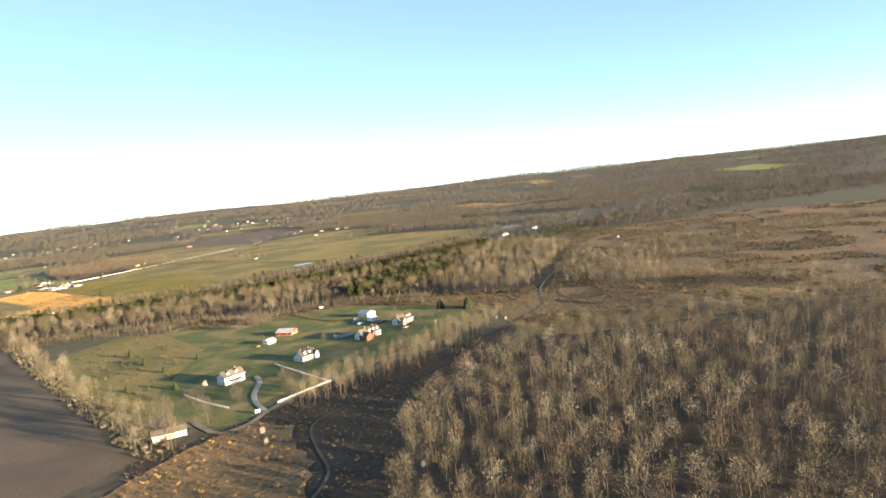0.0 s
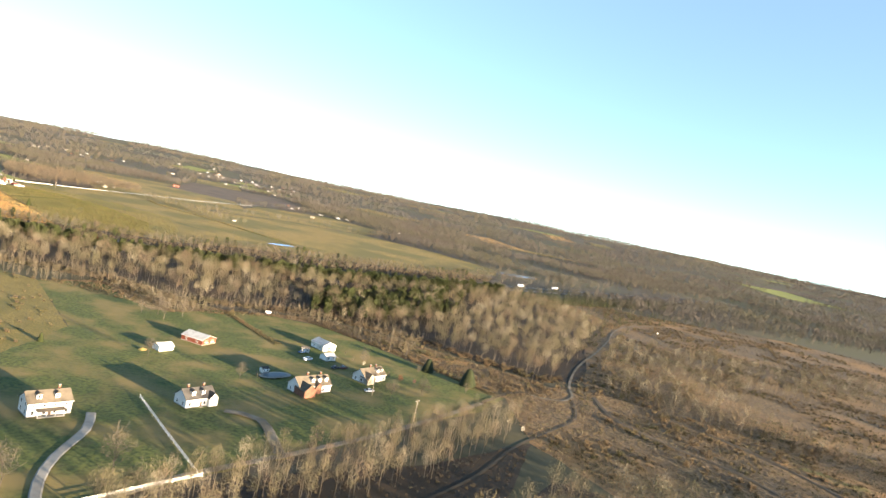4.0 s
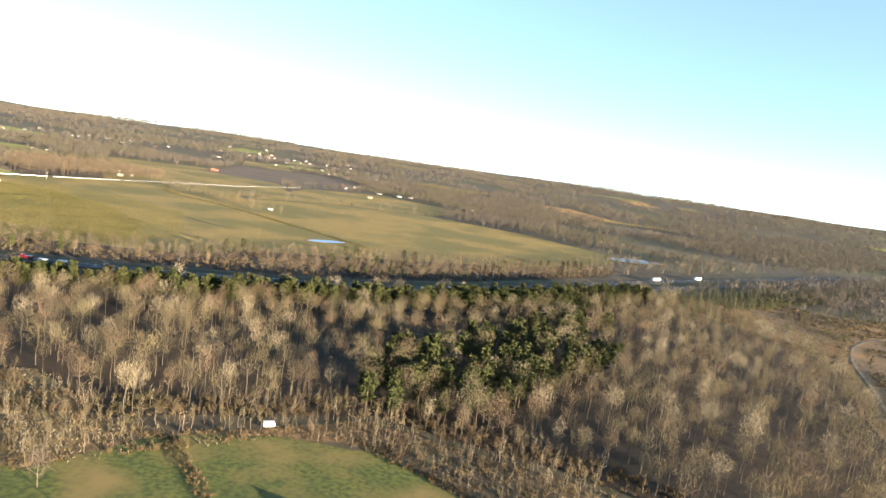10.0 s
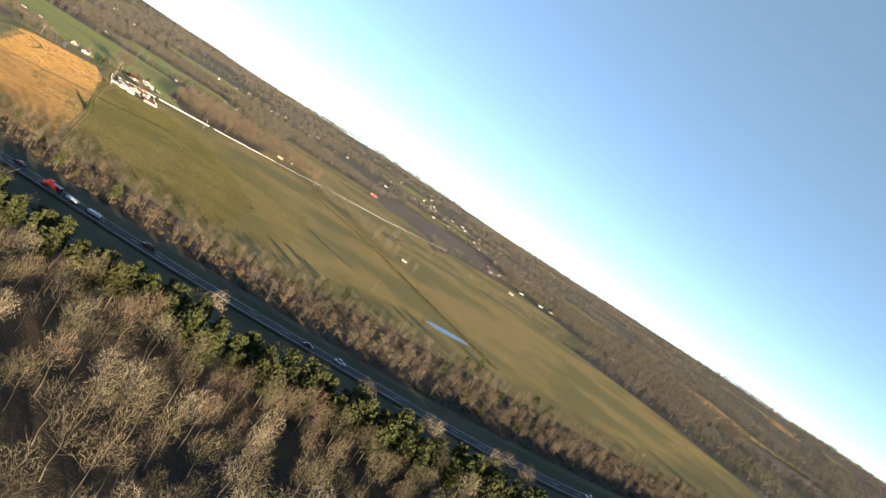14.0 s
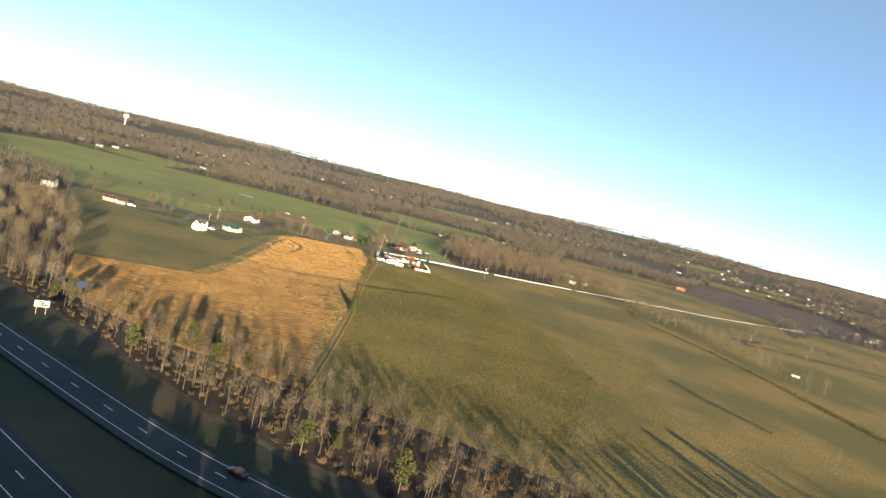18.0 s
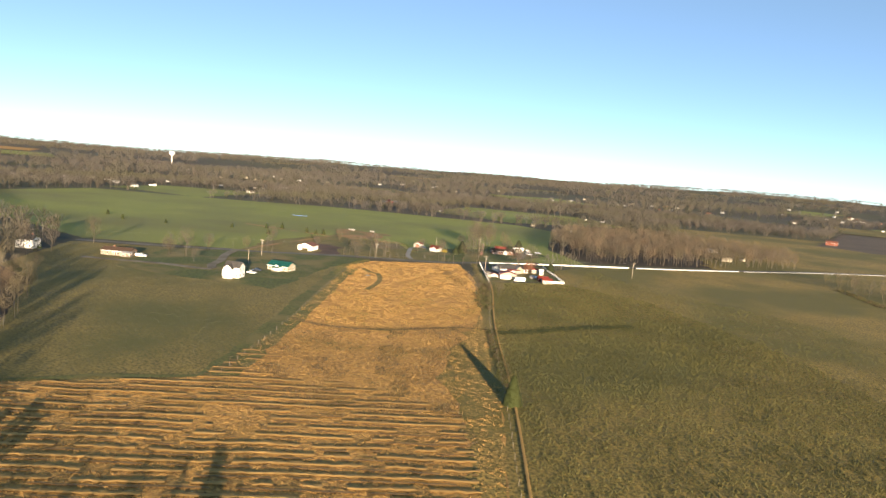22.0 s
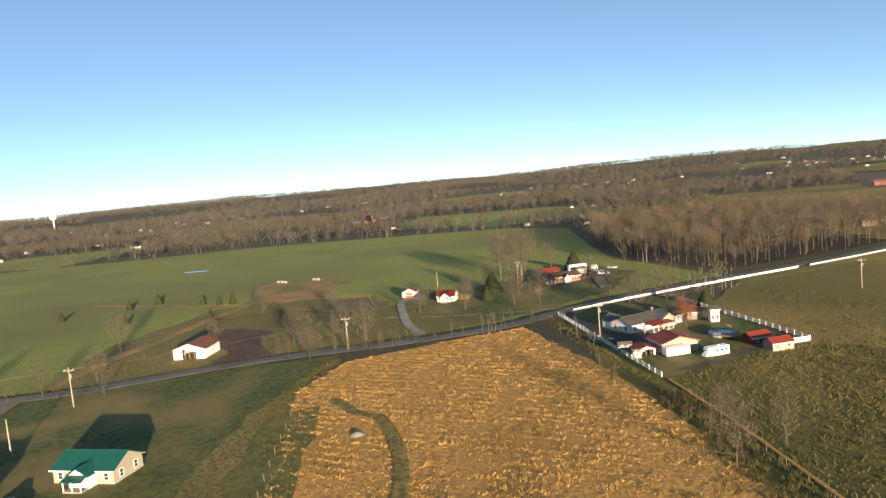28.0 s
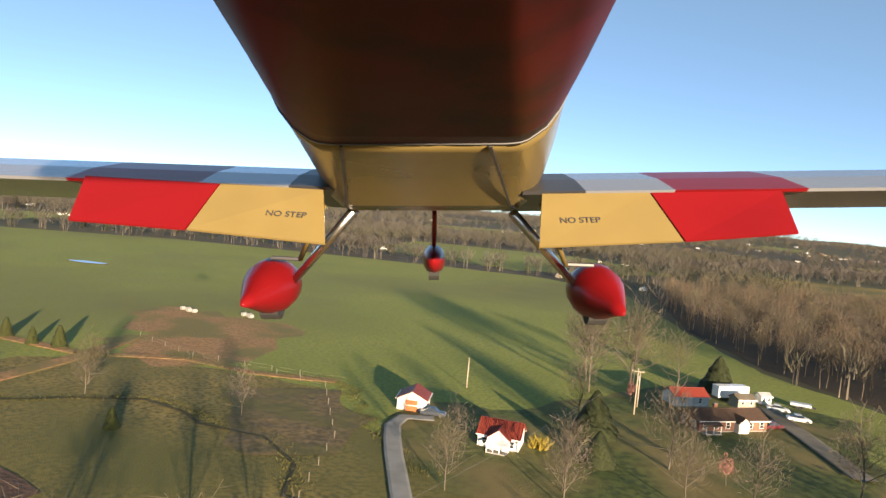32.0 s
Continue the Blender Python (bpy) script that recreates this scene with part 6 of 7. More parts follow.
# ---- single trees ----
def tree_kind(name, geo, mats, label, category, group):
    t = thing(name, label, category, pose(0, 0, -200), group=group)
    names = ("trunk", "crown")
    for (v, f), m, nm in zip(geo, mats, names):
        if len(v):
            o = new(nm, big_mesh(nm, v, f, [m]))
            o.parent = t
    return t


one = np.random.default_rng(17)
KIND = {
    "bare": [tree_kind("bare_tree", bare_tree(one, 12, 15, 850, 0.46, thick=0.026, low=0.16), [M["bark"], M["grey_twigs"]], "tall leafless tree with a wide brown crown", "tree", "bare trees") for k in range(4)],
    "thin": [tree_kind("sapling", bare_tree(one, 8, 8, 130, 0.2, thick=0.016, steep=1.0), [M["bark"], M["grey_twigs"]], "thin leafless sapling beside a road", "tree", "roadside saplings") for k in range(3)],
    "snag": [tree_kind("dead_tree", bare_tree(one, 10, 10, 26, 0.28), [M["bark"], M["bark"]], "pale dead tree with broken limbs", "tree", "") for k in range(1)],
    "spruce": [tree_kind("spruce", conifer(one, 10, 700, 0.5, 0.03, 1.0), [M["bark"], M["spruce_needles"]], "dark green spruce with drooping branches", "tree", "spruces") for k in range(2)],
    "round": [tree_kind("evergreen", conifer(one, 7.0, 900, 0.4, 0.03, 1.2, shape=0.42), [M["bark"], M["spruce_needles"]], "round full dark green evergreen on a lawn", "tree", "round evergreens")],
    "cedar": [tree_kind("cedar", conifer(one, 4.5, 190, 0.34, 0.03, 0.8), [M["bark"], M["needles"]], "small dark green cedar in a pasture", "tree", "cedars") for k in range(2)],
    "redbud": [tree_kind("flowering_tree", bare_tree(one, 5, 9, 330, 0.42), [M["bark"], M["redbud"]], "small tree with reddish pink blossom", "tree", "") for k in range(1)],
    "rust": [tree_kind("bare_tree", bare_tree(one, 5, 12, 900, 0.55, thick=0.022, low=0.1), [M["bark"], M["rust_twigs"]], "bushy leafless tree with rusty red twigs", "tree", "") for k in range(1)],
    "white": [tree_kind("flowering_tree", bare_tree(one, 5, 9, 420, 0.42), [M["bark"], M["blossom"]], "small tree full of white blossom", "tree", "") for k in range(1)],
    "gold": [tree_kind("shrub", bush(one, 2.4, 160), [M["bark"], M["forsythia"]], "yellow flowering shrub beside a house", "shrub", "") for k in range(1)],
    "fence_cedar": [tree_kind("cedar", conifer(one, 7.0, 620, 0.3, 0.02, 1.3), [M["bark"], M["needles"]], "tall olive-green cedar standing on a fence line", "tree", "")],
}
used = set()


def plant(kind, x, y, size=1.0):
    src = KIND[kind][int(one.integers(len(KIND[kind])))]
    m = pose(K * x, K * y, 0, 0, 0, float(one.uniform(0, 360)))
    m = m @ Matrix.Scale(size, 4)
    if src.name not in used:
        used.add(src.name)
        src.matrix_basis = m
        return src
    t = copy_thing(src, m)
    t.matrix_basis = m
    return t


for x, y, s in ((-746, 1108, 0.6), (-740, 1099, 0.6), (-729, 1113, 0.7), (-722, 1136, 0.9), (-745, 1147, 0.8), (-751, 1184, 1.35), (-755, 1170, 1.4), (-748, 1178, 1.25), (-760, 1178, 1.3), (-765, 1186, 1.25), (-743, 1194, 0.9), (-726, 1108, 0.7), (-714, 1122, 0.75), (-706, 1127, 0.8), (-696, 1146, 0.95), (-685, 1140, 0.8), (-658.6, 1128, 1.0), (-665.4, 1124, 0.75), (-674, 1133, 0.85), (-690, 1150, 0.7), (-726, 1037, 0.85), (-734, 1056, 0.75), (-728, 1061, 0.8), (-745, 1046, 0.7), (-769, 1033, 0.6), (-783, 1094, 0.55), (-815, 1081, 0.6), (-809, 1078, 0.5), (-755, 938, 1.0), (-734, 934, 0.5), (-758, 929, 0.7), (-771, 958, 0.7), (-767, 981, 0.6), (-800, 1016, 0.8), (-767, 995, 0.6), (-604, 1023, 0.75), (-600, 1035, 0.5), (-612, 1040, 0.5), (-781, 875, 1.0), (-814, 905, 1.0), (-763, 932, 0.8), (-785, 864, 1.0), (-30, 493, 0.6), (-98, 474, 0.5), (-143, 479, 0.6), (-139, 332, 1.0), (-130, 325, 0.9), (-150, 322, 1.1), (-139, 296, 1.2), (-155, 300, 1.0), (-120, 345, 0.8), (-100, 365, 0.9), (-16, 506, 0.6), (-51, 541, 0.6), (-175, 560, 0.8), (-168, 552, 0.8), (-163, 566, 0.7)):
    plant("bare", x, y, 1.25 * s)
for x, y, s in ((-739, 1142, 0.75), (-736, 1203, 0.8), (-731, 1128, 0.5), (-650, 1138, 0.5)):
    plant("spruce", x, y, s)
plant("round", -15, 557, 0.95)
plant("round", 8, 544, 1.2)
for x, y, s in ((-864, 1082, 0.9), (-853, 1084, 0.8), (-848, 1088, 1.0), (-893, 1075, 1.0), (-900, 1033, 0.8), (-894, 1061, 0.9), (-825, 1063, 0.7), (-789, 1074, 0.7), (-960, 966, 0.8), (-1000, 966, 0.8), (-930, 990, 0.7), (-855, 1042, 0.8), (-200, 441, 0.9), (-241, 430, 0.9), (-206, 401, 1.0), (-174, 395, 1.0), (-226, 470, 1.1), (-250, 500, 1.2), (-188, 470, 0.8), (30, 505, 0.6)):
    plant("cedar", x, y, s)
plant("fence_cedar", -486.5, 919.5, 1.0)
plant("snag", -281, 1003)
plant("redbud", -713, 1137, 0.9)
plant("redbud", -745, 1171, 0.9)
plant("redbud", -21, 523, 0.6)
plant("rust", -28, 524, 0.75)
for x, y, s in ((-13, 514, 0.4), (-43, 504, 0.42), (-35, 527, 0.3), (-57, 544, 0.26), (-63, 554, 0.22), (-33, 502, 0.36), (-20, 548, 0.36), (7, 527, 0.5), (-183, 556, 0.7)):
    plant("bare", x, y, s)
plant("rust", -644, 1106.5, 1.5)
plant("rust", -647, 1112, 1.25)
plant("rust", -652, 1122, 1.2)
plant("white", -50, 539, 0.55)
plant("white", -95, 297, 0.9)
plant("white", -90, 285, 0.7)
plant("white", -20, 243, 0.7)
plant("white", -153, 387, 1.0)
plant("white", 33, 480, 0.7)
plant("white", 27, 490, 0.5)
plant("gold", -741, 1126)
for line, n, w in (([(-742, 1034), (-727, 1050), (-706, 1076), (-690, 1098)], 46, 3.0), ([(-690, 1104), (-662, 1080), (-640, 1056)], 8, 3.0), ([(-775, 972), (-755, 995)], 6, 2.0)):
    pts = smooth_line(line, 2.0)
    for i in range(n):
        p = pts[int(one.integers(len(pts)))]
        plant("thin", p.x + w * one.normal() * 0.6 + 2.5, p.y + w * one.normal() * 0.6 - 2.5, float(one.uniform(0.35, 0.8)))

for kinds in KIND.values():
    for src in kinds:
        if src.name not in used:
            for o in (*src.children, src):
                bpy.data.objects.remove(o)

# ---- brush, straw and grass ----
SCRUBBY = [M["bark"], M["brush"]]
LOW = [bush(rng, 1.3, 22) for k in range(4)]
planted("brush", "low brown brush and saplings on cleared land", "brush", scatter(CLEARCUT, 3.6, 51, lines=[(TRACK, 4), (TRACK_2, 3), (TRACK_4, 3)], keep=0.75, clump=0.03), LOW + BUSH, SCRUBBY, 0.5, 1.5, 52)
planted("brush", "low brown brush on cleared land", "brush", scatter(CLEARCUT, 7.0, 50, lines=[(TRACK, 4), (TRACK_2, 3), (TRACK_4, 3)], keep=0.6), LOW, SCRUBBY, 0.4, 1.2, 49)
planted("brush", "brown brush beside a lawn", "brush", scatter(SCRUB, 3.2, 53, keep=0.8), LOW + BUSH, SCRUBBY, 0.5, 1.2, 54)
planted("brush", "dark brush in a hollow", "brush", scatter(HOLLOW, 2.6, 55, lines=[(TRACK_3, 2)], keep=0.75), LOW, [M["bark"], M["brush"], M["grey_twigs"], M["twigs"], M["grey_twigs"]], 0.3, 1.0, 56)
WEEDS = plan([(-150, 240), (-128, 292), (-104, 318), (-84, 308), (-80, 290), (-66, 262), (-62, 230), (-100, 200)])
patch("cleared_land", WEEDS, "clearcut", "rough ground covered in orange-brown weeds", ragged=3)
planted("brush", "orange-brown weeds and brush beside a lane", "brush", scatter(WEEDS, 2.4, 96, keep=0.8), LOW + BUSH, [M["bark"], M["brush"], M["red_twigs"], M["dry_grass"], M["brush"]], 0.3, 0.9, 97)
planted("brush", "scattered brush on a meadow", "brush", scatter(SCRUB_2, 6.0, 57, keep=0.6), LOW + BUSH, SCRUBBY, 0.4, 1.2, 58)
planted("undergrowth", "brown undergrowth below bare trees", "brush", scatter(STRIP, 3.4, 59, lines=ROADS, keep=0.8), LOW + BUSH, SCRUBBY, 0.5, 1.2, 60)
EDGE = plan([(-420, 598), (-298, 616), (-240, 620), (-200, 598), (-168, 610), (-128, 630), (-98, 644), (-30, 626), (56, 588), (84, 604), (88, 622), (56, 606), (-30, 644), (-98, 664), (-128, 650), (-168, 630), (-200, 618), (-240, 640), (-298, 636), (-420, 618)])
planted("undergrowth", "brown undergrowth along the wood's edge", "brush", scatter(EDGE, 2.6, 90, lines=ROADS, keep=0.85), LOW + BUSH, SCRUBBY, 0.6, 1.5, 91)
THICKET = plan([(130, 755), (108, 670), (96, 590), (152, 553), (187, 548), (235, 516), (266, 470), (300, 486), (284, 540), (234, 552), (212, 576), (190, 650), (300, 710), (420, 760), (560, 860), (380, 850), (200, 800)])
planted("thicket", "dark thicket of bare trees across cleared land", "woods", scatter(THICKET, 6.6, 61, lines=ROADS, keep=0.85), LIGHT + SPARSE, WOODY, 0.45, 0.8, 62)
planted("hedge", "hedge of bare bushes beside a ploughed field", "hedge", scatter(plan([(-145, 282), (-230, 380), (-408, 590), (-400, 605), (-218, 392), (-132, 296)]), 3.4, 63), BUSH + SPARSE[:1], WOODY, 0.6, 1.2, 64)
for line in ([(-152, 604), (-100, 548)], [(-171, 572), (-235, 612)], [(-98, 622), (-30, 582), (24, 534)]):
    a = plan(line)
    poly = [(x - 1.5, y - 1.5) for x, y in a] + [(x + 1.5, y + 1.5) for x, y in reversed(a)]
    planted("hedge", "low brown hedge across a lawn", "hedge", scatter(poly, 1.3, 65), LOW, SCRUBBY, 0.6, 1.1, 66)
for line in (FENCE_LINE, [(K * x, K * y) for x, y in ((-690, 1004), (-676, 990), (-631, 948), (-597, 917), (-577, 897), (-541, 861))]):
    poly = [(x - 0.6, y - 0.6) for x, y in line] + [(x + 0.6, y + 0.6) for x, y in reversed(line)]
    planted("rank_grass", "rank grass and weeds along a fence", "grass", scatter(poly, 1.0, 67), LOW, [M["bark"], M["green_brush"]], 0.1, 0.26, 68)


for line, w, gap, low, high in (([(-497, 930), (-520, 950), (-548, 976)], 1.2, 1.1, 0.5, 1.0), ([(-578, 1004), (-604, 1028), (-628, 1054)], 2.2, 1.3, 0.4, 1.1), ([(-527, 1298), (-490, 1252), (-413, 1212), (-356, 1172), (-308, 1133), (-267, 1103), (-186, 1040)], 2.6, 1.7, 0.5, 1.3)):
    a = plan(line)
    poly = [(x - w, y - w) for x, y in a] + [(x + w, y + w) for x, y in reversed(a)]
    planted("hedge", "rough green-brown hedge along a fence", "hedge", scatter(poly, gap, 92), LOW, [M["bark"], M["green_brush"], M["brush"], M["green_brush"], M["brush"]], low, high, 93)
planted("tree_belt", "belt of bare trees behind a pasture hedge", "woods", scatter(plan([(-545, 1300), (-480, 1262), (-400, 1225), (-340, 1180), (-325, 1195), (-385, 1250), (-450, 1300), (-540, 1335)]), 7.5, 94, keep=0.8), LIGHT, [M["twigs"], M["hazy_twigs"], M["twigs"], M["olive_twigs"], M["grey_twigs"]], 0.45, 0.8, 95)
band("dry_strip", plan([(-393, 826), (-424, 858), (-488, 922), (-553, 983), (-607, 1038), (-630, 1060)]), 0.3, "dry_grass", "pale strip of dead grass under a fence", z=0.4, cat="grass", step=2.0, edge=0.15)


def tuft(g, n, h, w, lean=0.28):
    v, t = [], []
    for i in range(n):
        a, e = g.normal(size=3) * (0.35, 0.35, 0), np.array((lean * g.normal(), lean * g.normal(), 0.6 + 0.6 * g.random())) * h
        s = np.cross(e, g.normal(size=3))
        s *= w / np.linalg.norm(s)
        k = len(v)
        v += [a - s, a + s, a + e]
        t.append((k, k + 1, k + 2))
    return (np.zeros((0, 3)), np.zeros((0, 3), int)), (np.array(v), np.array(t))


g = np.random.default_rng(71)
STRAW = [tuft(g, 13, 0.42, 0.075, 0.5) for k in range(6)]
GRASS = [tuft(g, 7, 0.34, 0.09, 0.5) for k in range(5)]
STALK = [tuft(g, 5, 0.5, 0.09, 0.4) for k in range(5)]
RAKED = plan([(-394, 823), (-420, 848), (-470, 890), (-488, 903), (-512, 917), (-535, 943), (-561, 985), (-567, 947), (-575, 931), (-595, 918), (-577, 897), (-545, 858), (-565, 812), (-500, 786), (-440, 800)])


def in_rows(area, way, spacing, step, seed, spread, gap, skip=()):
    """Places along parallel rows inside an outline."""
    r = np.random.default_rng(seed)
    p = np.array(area)
    c, half = p.mean(0), np.ptp(p, axis=0).max() * 0.75
    a, b = np.meshgrid(np.arange(-half, half, step), np.arange(-half, half, spacing))
    a, b = a.ravel() + r.normal(size=a.size) * step * 0.4, b.ravel() + r.normal(size=a.size) * spread
    w = np.array(way) / math.hypot(*way)
    x, y = c[0] + a * w[0] + b * w[1], c[1] + a * w[1] - b * w[0]
    ok = inside(x, y, area) & (r.random(x.size) < 0.9)
    for s in skip:
        ok &= ~inside(x, y, s)
    x, y = x[ok], y[ok]
    ok = np.array([noise.noise((u / 5, q / 5, 3.3)) + 0.6 * noise.noise((u / 1.6, q / 1.6, 9.1)) for u, q in zip(x, y)]) > gap
    return x[ok], y[ok]


STALKS = [M["bark"], M["dry_grass"]]
planted("straw", "tufts of golden straw in rows on a stubble field", "straw", in_rows(TAN, (0.95, 0.3), 2.5, 0.5, 72, 0.32, -0.14, [RAKED]), STRAW, STALKS, 0.45, 1.15, 73)
planted("stubble", "short golden stubble covering a field", "stubble", scatter(TAN, 0.95, 71, keep=0.85), STALK, STALKS, 0.35, 0.8, 81)
planted("weeds", "brown and green weeds between rows of straw", "weeds", in_rows(TAN, (0.95, 0.3), 2.5, 0.6, 110, 0.45, 0.16, [RAKED]), GRASS, [M["bark"], M["field_grass"], M["brush"], M["green_brush"]], 0.6, 1.5, 111)
planted("straw", "brown clumps of straw between raked rows", "straw", in_rows(RAKED, (0.6, 0.8), 2.05, 0.55, 108, 0.3, 0.0), STRAW, [M["bark"], M["brush"], M["field_brown"], M["brush"], M["field_brown"]], 0.5, 1.1, 109)
DARK_STUBBLE = plan([(-470, 892), (-488, 903), (-512, 917), (-535, 943), (-560, 983), (-565, 947), (-574, 932), (-594, 919), (-577, 899), (-562, 880), (-520, 872)])
planted("weeds", "dark brown weeds and straw on a stubble field", "weeds", scatter(DARK_STUBBLE, 1.0, 112, keep=0.8, clump=0.1), GRASS, [M["bark"], M["brush"], M["field_brown"], M["brush"]], 0.7, 1.7, 113)
planted("straw", "tufts of golden straw between raked rows", "straw", scatter(RAKED, 1.5, 70, keep=0.75), STRAW, STALKS, 0.35, 0.85, 69)
ROUGH = plan([(-424, 858), (-488, 921), (-558, 987), (-632, 1063), (-612, 1101), (-560, 1105), (-470, 1060), (-380, 985), (-330, 880), (-392, 838)])
planted("field_tufts", "short tufts of dry grass on a field", "grass", scatter(ROUGH, 1.15, 74, keep=0.85), GRASS, [M["bark"], M["field_grass"]], 0.7, 1.7, 75)
ROUGH_EDGE = plan([(-380, 835), (-320, 870), (-330, 960), (-400, 1090), (-500, 1140), (-600, 1150), (-650, 1180), (-610, 1110), (-600, 1060), (-470, 1000), (-400, 900)])
planted("field_tufts", "scattered tufts of dry grass on a pasture", "grass", scatter(ROUGH_EDGE, 1.7, 104, keep=0.8), GRASS, [M["bark"], M["field_grass"]], 0.6, 1.6, 105)
planted("field_tufts", "short tufts of dry grass on a meadow", "grass", scatter(NEAR_GREEN, 1.5, 76, skip=[FARM_LAWN], keep=0.8), GRASS, [M["bark"], M["field_grass"]], 0.35, 0.85, 77)
planted("field_tufts", "short tufts of dry grass on a pasture", "grass", scatter(PASTURE, 4.2, 78, skip=[ROUGH], keep=0.7), GRASS, [M["bark"], M["field_grass"]], 0.4, 1.0, 79)


CUTOVER = plan([(36, 470), (26, 560), (60, 580), (98, 650), (150, 640), (250, 560), (300, 455), (150, 432), (70, 424)])
WEEDY = [M["bark"], M["brush"], M["twigs"], M["brush"], M["red_twigs"]]
planted("weeds", "dry brown weeds on cleared land", "weeds", scatter(CUTOVER, 2.0, 98, lines=[(TRACK, 2), (TRACK_2, 2), (TRACK_4, 2)], keep=0.8), GRASS, WEEDY, 0.8, 2.2, 99)
planted("weeds", "tan weeds and brush at the edge of a lawn", "weeds", scatter(TAN_BRUSH, 1.6, 106, keep=0.8), GRASS, [M["bark"], M["pale_twigs"], M["brush"]], 0.8, 2.4, 107)
planted("weeds", "dry brown weeds beside a lawn", "weeds", scatter(SCRUB, 1.8, 100, keep=0.85), GRASS, WEEDY, 0.8, 2.2, 101)
pts = smooth_line(plan([(-545, 974), (-540, 990), (-537, 1008), (-533, 1023), (-527, 1040)]), 0.25)
x, y = np.array([p.x for p in pts for _ in range(9)]), np.array([p.y for p in pts for _ in range(9)])
planted("rank_grass", "dark rank grass along a green streak", "grass", (x + g.normal(size=x.size) * 1.7, y + g.normal(size=x.size) * 1.7), GRASS, [M["bark"], M["spruce_needles"]], 0.5, 1.3, 102)
BANKS = [[(-800, 945), (-778, 977), (-760, 1000), (-742, 1034), (-727, 1056), (-706, 1078)], [(-840, 1088), (-824, 1107), (-808, 1112), (-792, 1124), (-770, 1112), (-745, 1100)], [(-826, 1058), (-812, 1068), (-800, 1087), (-783, 1089), (-772, 1093), (-752, 1082)], [(-718, 1040), (-704, 1012), (-676, 988)], [(-690, 1106), (-662, 1082), (-632, 1056)]]
for line in BANKS:
    pts = smooth_line(plan(line), 0.5)
    x, y = np.array([p.x for p in pts for _ in range(3)]), np.array([p.y for p in pts for _ in range(3)])
    planted("dry_grass", "tall dry grass along a ditch and fence", "grass", (x + g.normal(size=x.size) * 0.9, y + g.normal(size=x.size) * 0.9), GRASS, [M["bark"], M["field_grass"]], 0.5, 1.3, 80)


def windrows():
    """Long ridges of raked straw with dark gaps between them, across the south of the stubble field."""
    way, across = Vector((0.6, 0.8)), Vector((0.8, -0.6))
    o = Vector((K * -480, K * 860))
    ridge, gap = ([], []), ([], [])
    for r in range(-40, 30):
        last = {0: None, 1: None}
        for i in range(-150, 190):
            p = o + across * (r * 4.1) + way * (i * 0.8)
            p += across * (0.9 * noise.noise((p.x / 16, p.y / 16, 0)) + 0.4 * noise.noise((p.x / 2, p.y / 2, r)))
            far_in = min(1.0, max(0.0, (p.y - 0.3 * p.x - K * 1030) / 60))
            ok = inside([p.x], [p.y], RAKED)[0]
            for kind, (v, f), side, lift, cut in ((0, ridge, 0.0, 0.3, -0.3 + 0.25 * far_in), (1, gap, 1.7, 0.33, -0.1 + 0.42 * far_in)):
                q = p + across * side
                if not ok or far_in > 0.3 + 0.5 * noise.noise((q.x / 20, q.y / 20, 8)) or noise.noise((q.x / 5, q.y / 5, r * 3.1 + kind)) < cut:
                    last[kind] = None
                    continue
                if kind == 0:
                    h, w = (0.075 - 0.04 * far_in) * (1 + 0.9 * noise.noise((p.x * 0.9, p.y * 0.9, 1.1))), 0.6 * (1 + 0.8 * noise.noise((p.x, p.y, 5.1)))
                else:
                    h, w = 0.02, (0.26 - 0.1 * far_in) * (1 + 0.8 * noise.noise((p.x * 0.7, p.y * 0.7, 6.6)))
                k = len(v)
                v += [(q.x - across.x * w, q.y - across.y * w, lift), (q.x + 0.2 * across.x * w, q.y + 0.2 * across.y * w, lift + h), (q.x + across.x * w, q.y + across.y * w, lift)]
                if last[kind] is not None:
                    f += [(last[kind], last[kind] + 1, k + 1, k), (last[kind] + 1, last[kind] + 2, k + 2, k + 1)]
                last[kind] = k
    tagged(new("straw_rows", mesh_of("straw_rows", *ridge, M["dry_grass"])), "parallel raked rows of golden straw", "straw", kind="stuff")
    tagged(new("field_furrows", mesh_of("field_furrows", *gap, M["field_brown"])), "dark broken strips between rows of straw", "furrows", kind="stuff")


windrows()
pts = smooth_line(plan([(-596, 916), (-584, 919), (-575, 926), (-567, 936), (-562, 950), (-557, 966), (-550, 975)]), 0.3)
x, y = np.array([p.x for p in pts for _ in range(5)]), np.array([p.y for p in pts for _ in range(5)])
planted("weeds", "dark line of weeds curving across a stubble field", "weeds", (x + g.normal(size=x.size) * 0.5, y + g.normal(size=x.size) * 0.5), GRASS, [M["bark"], M["brush"]], 0.6, 1.3, 103)


# ---- the light aircraft, in flight above the pasture where the shot ends ----
# its own axes: x to the right, y up, z backwards
AIR = pose(-600.316, 901.725, 34.963, 86.699, -5.275, 40.222)


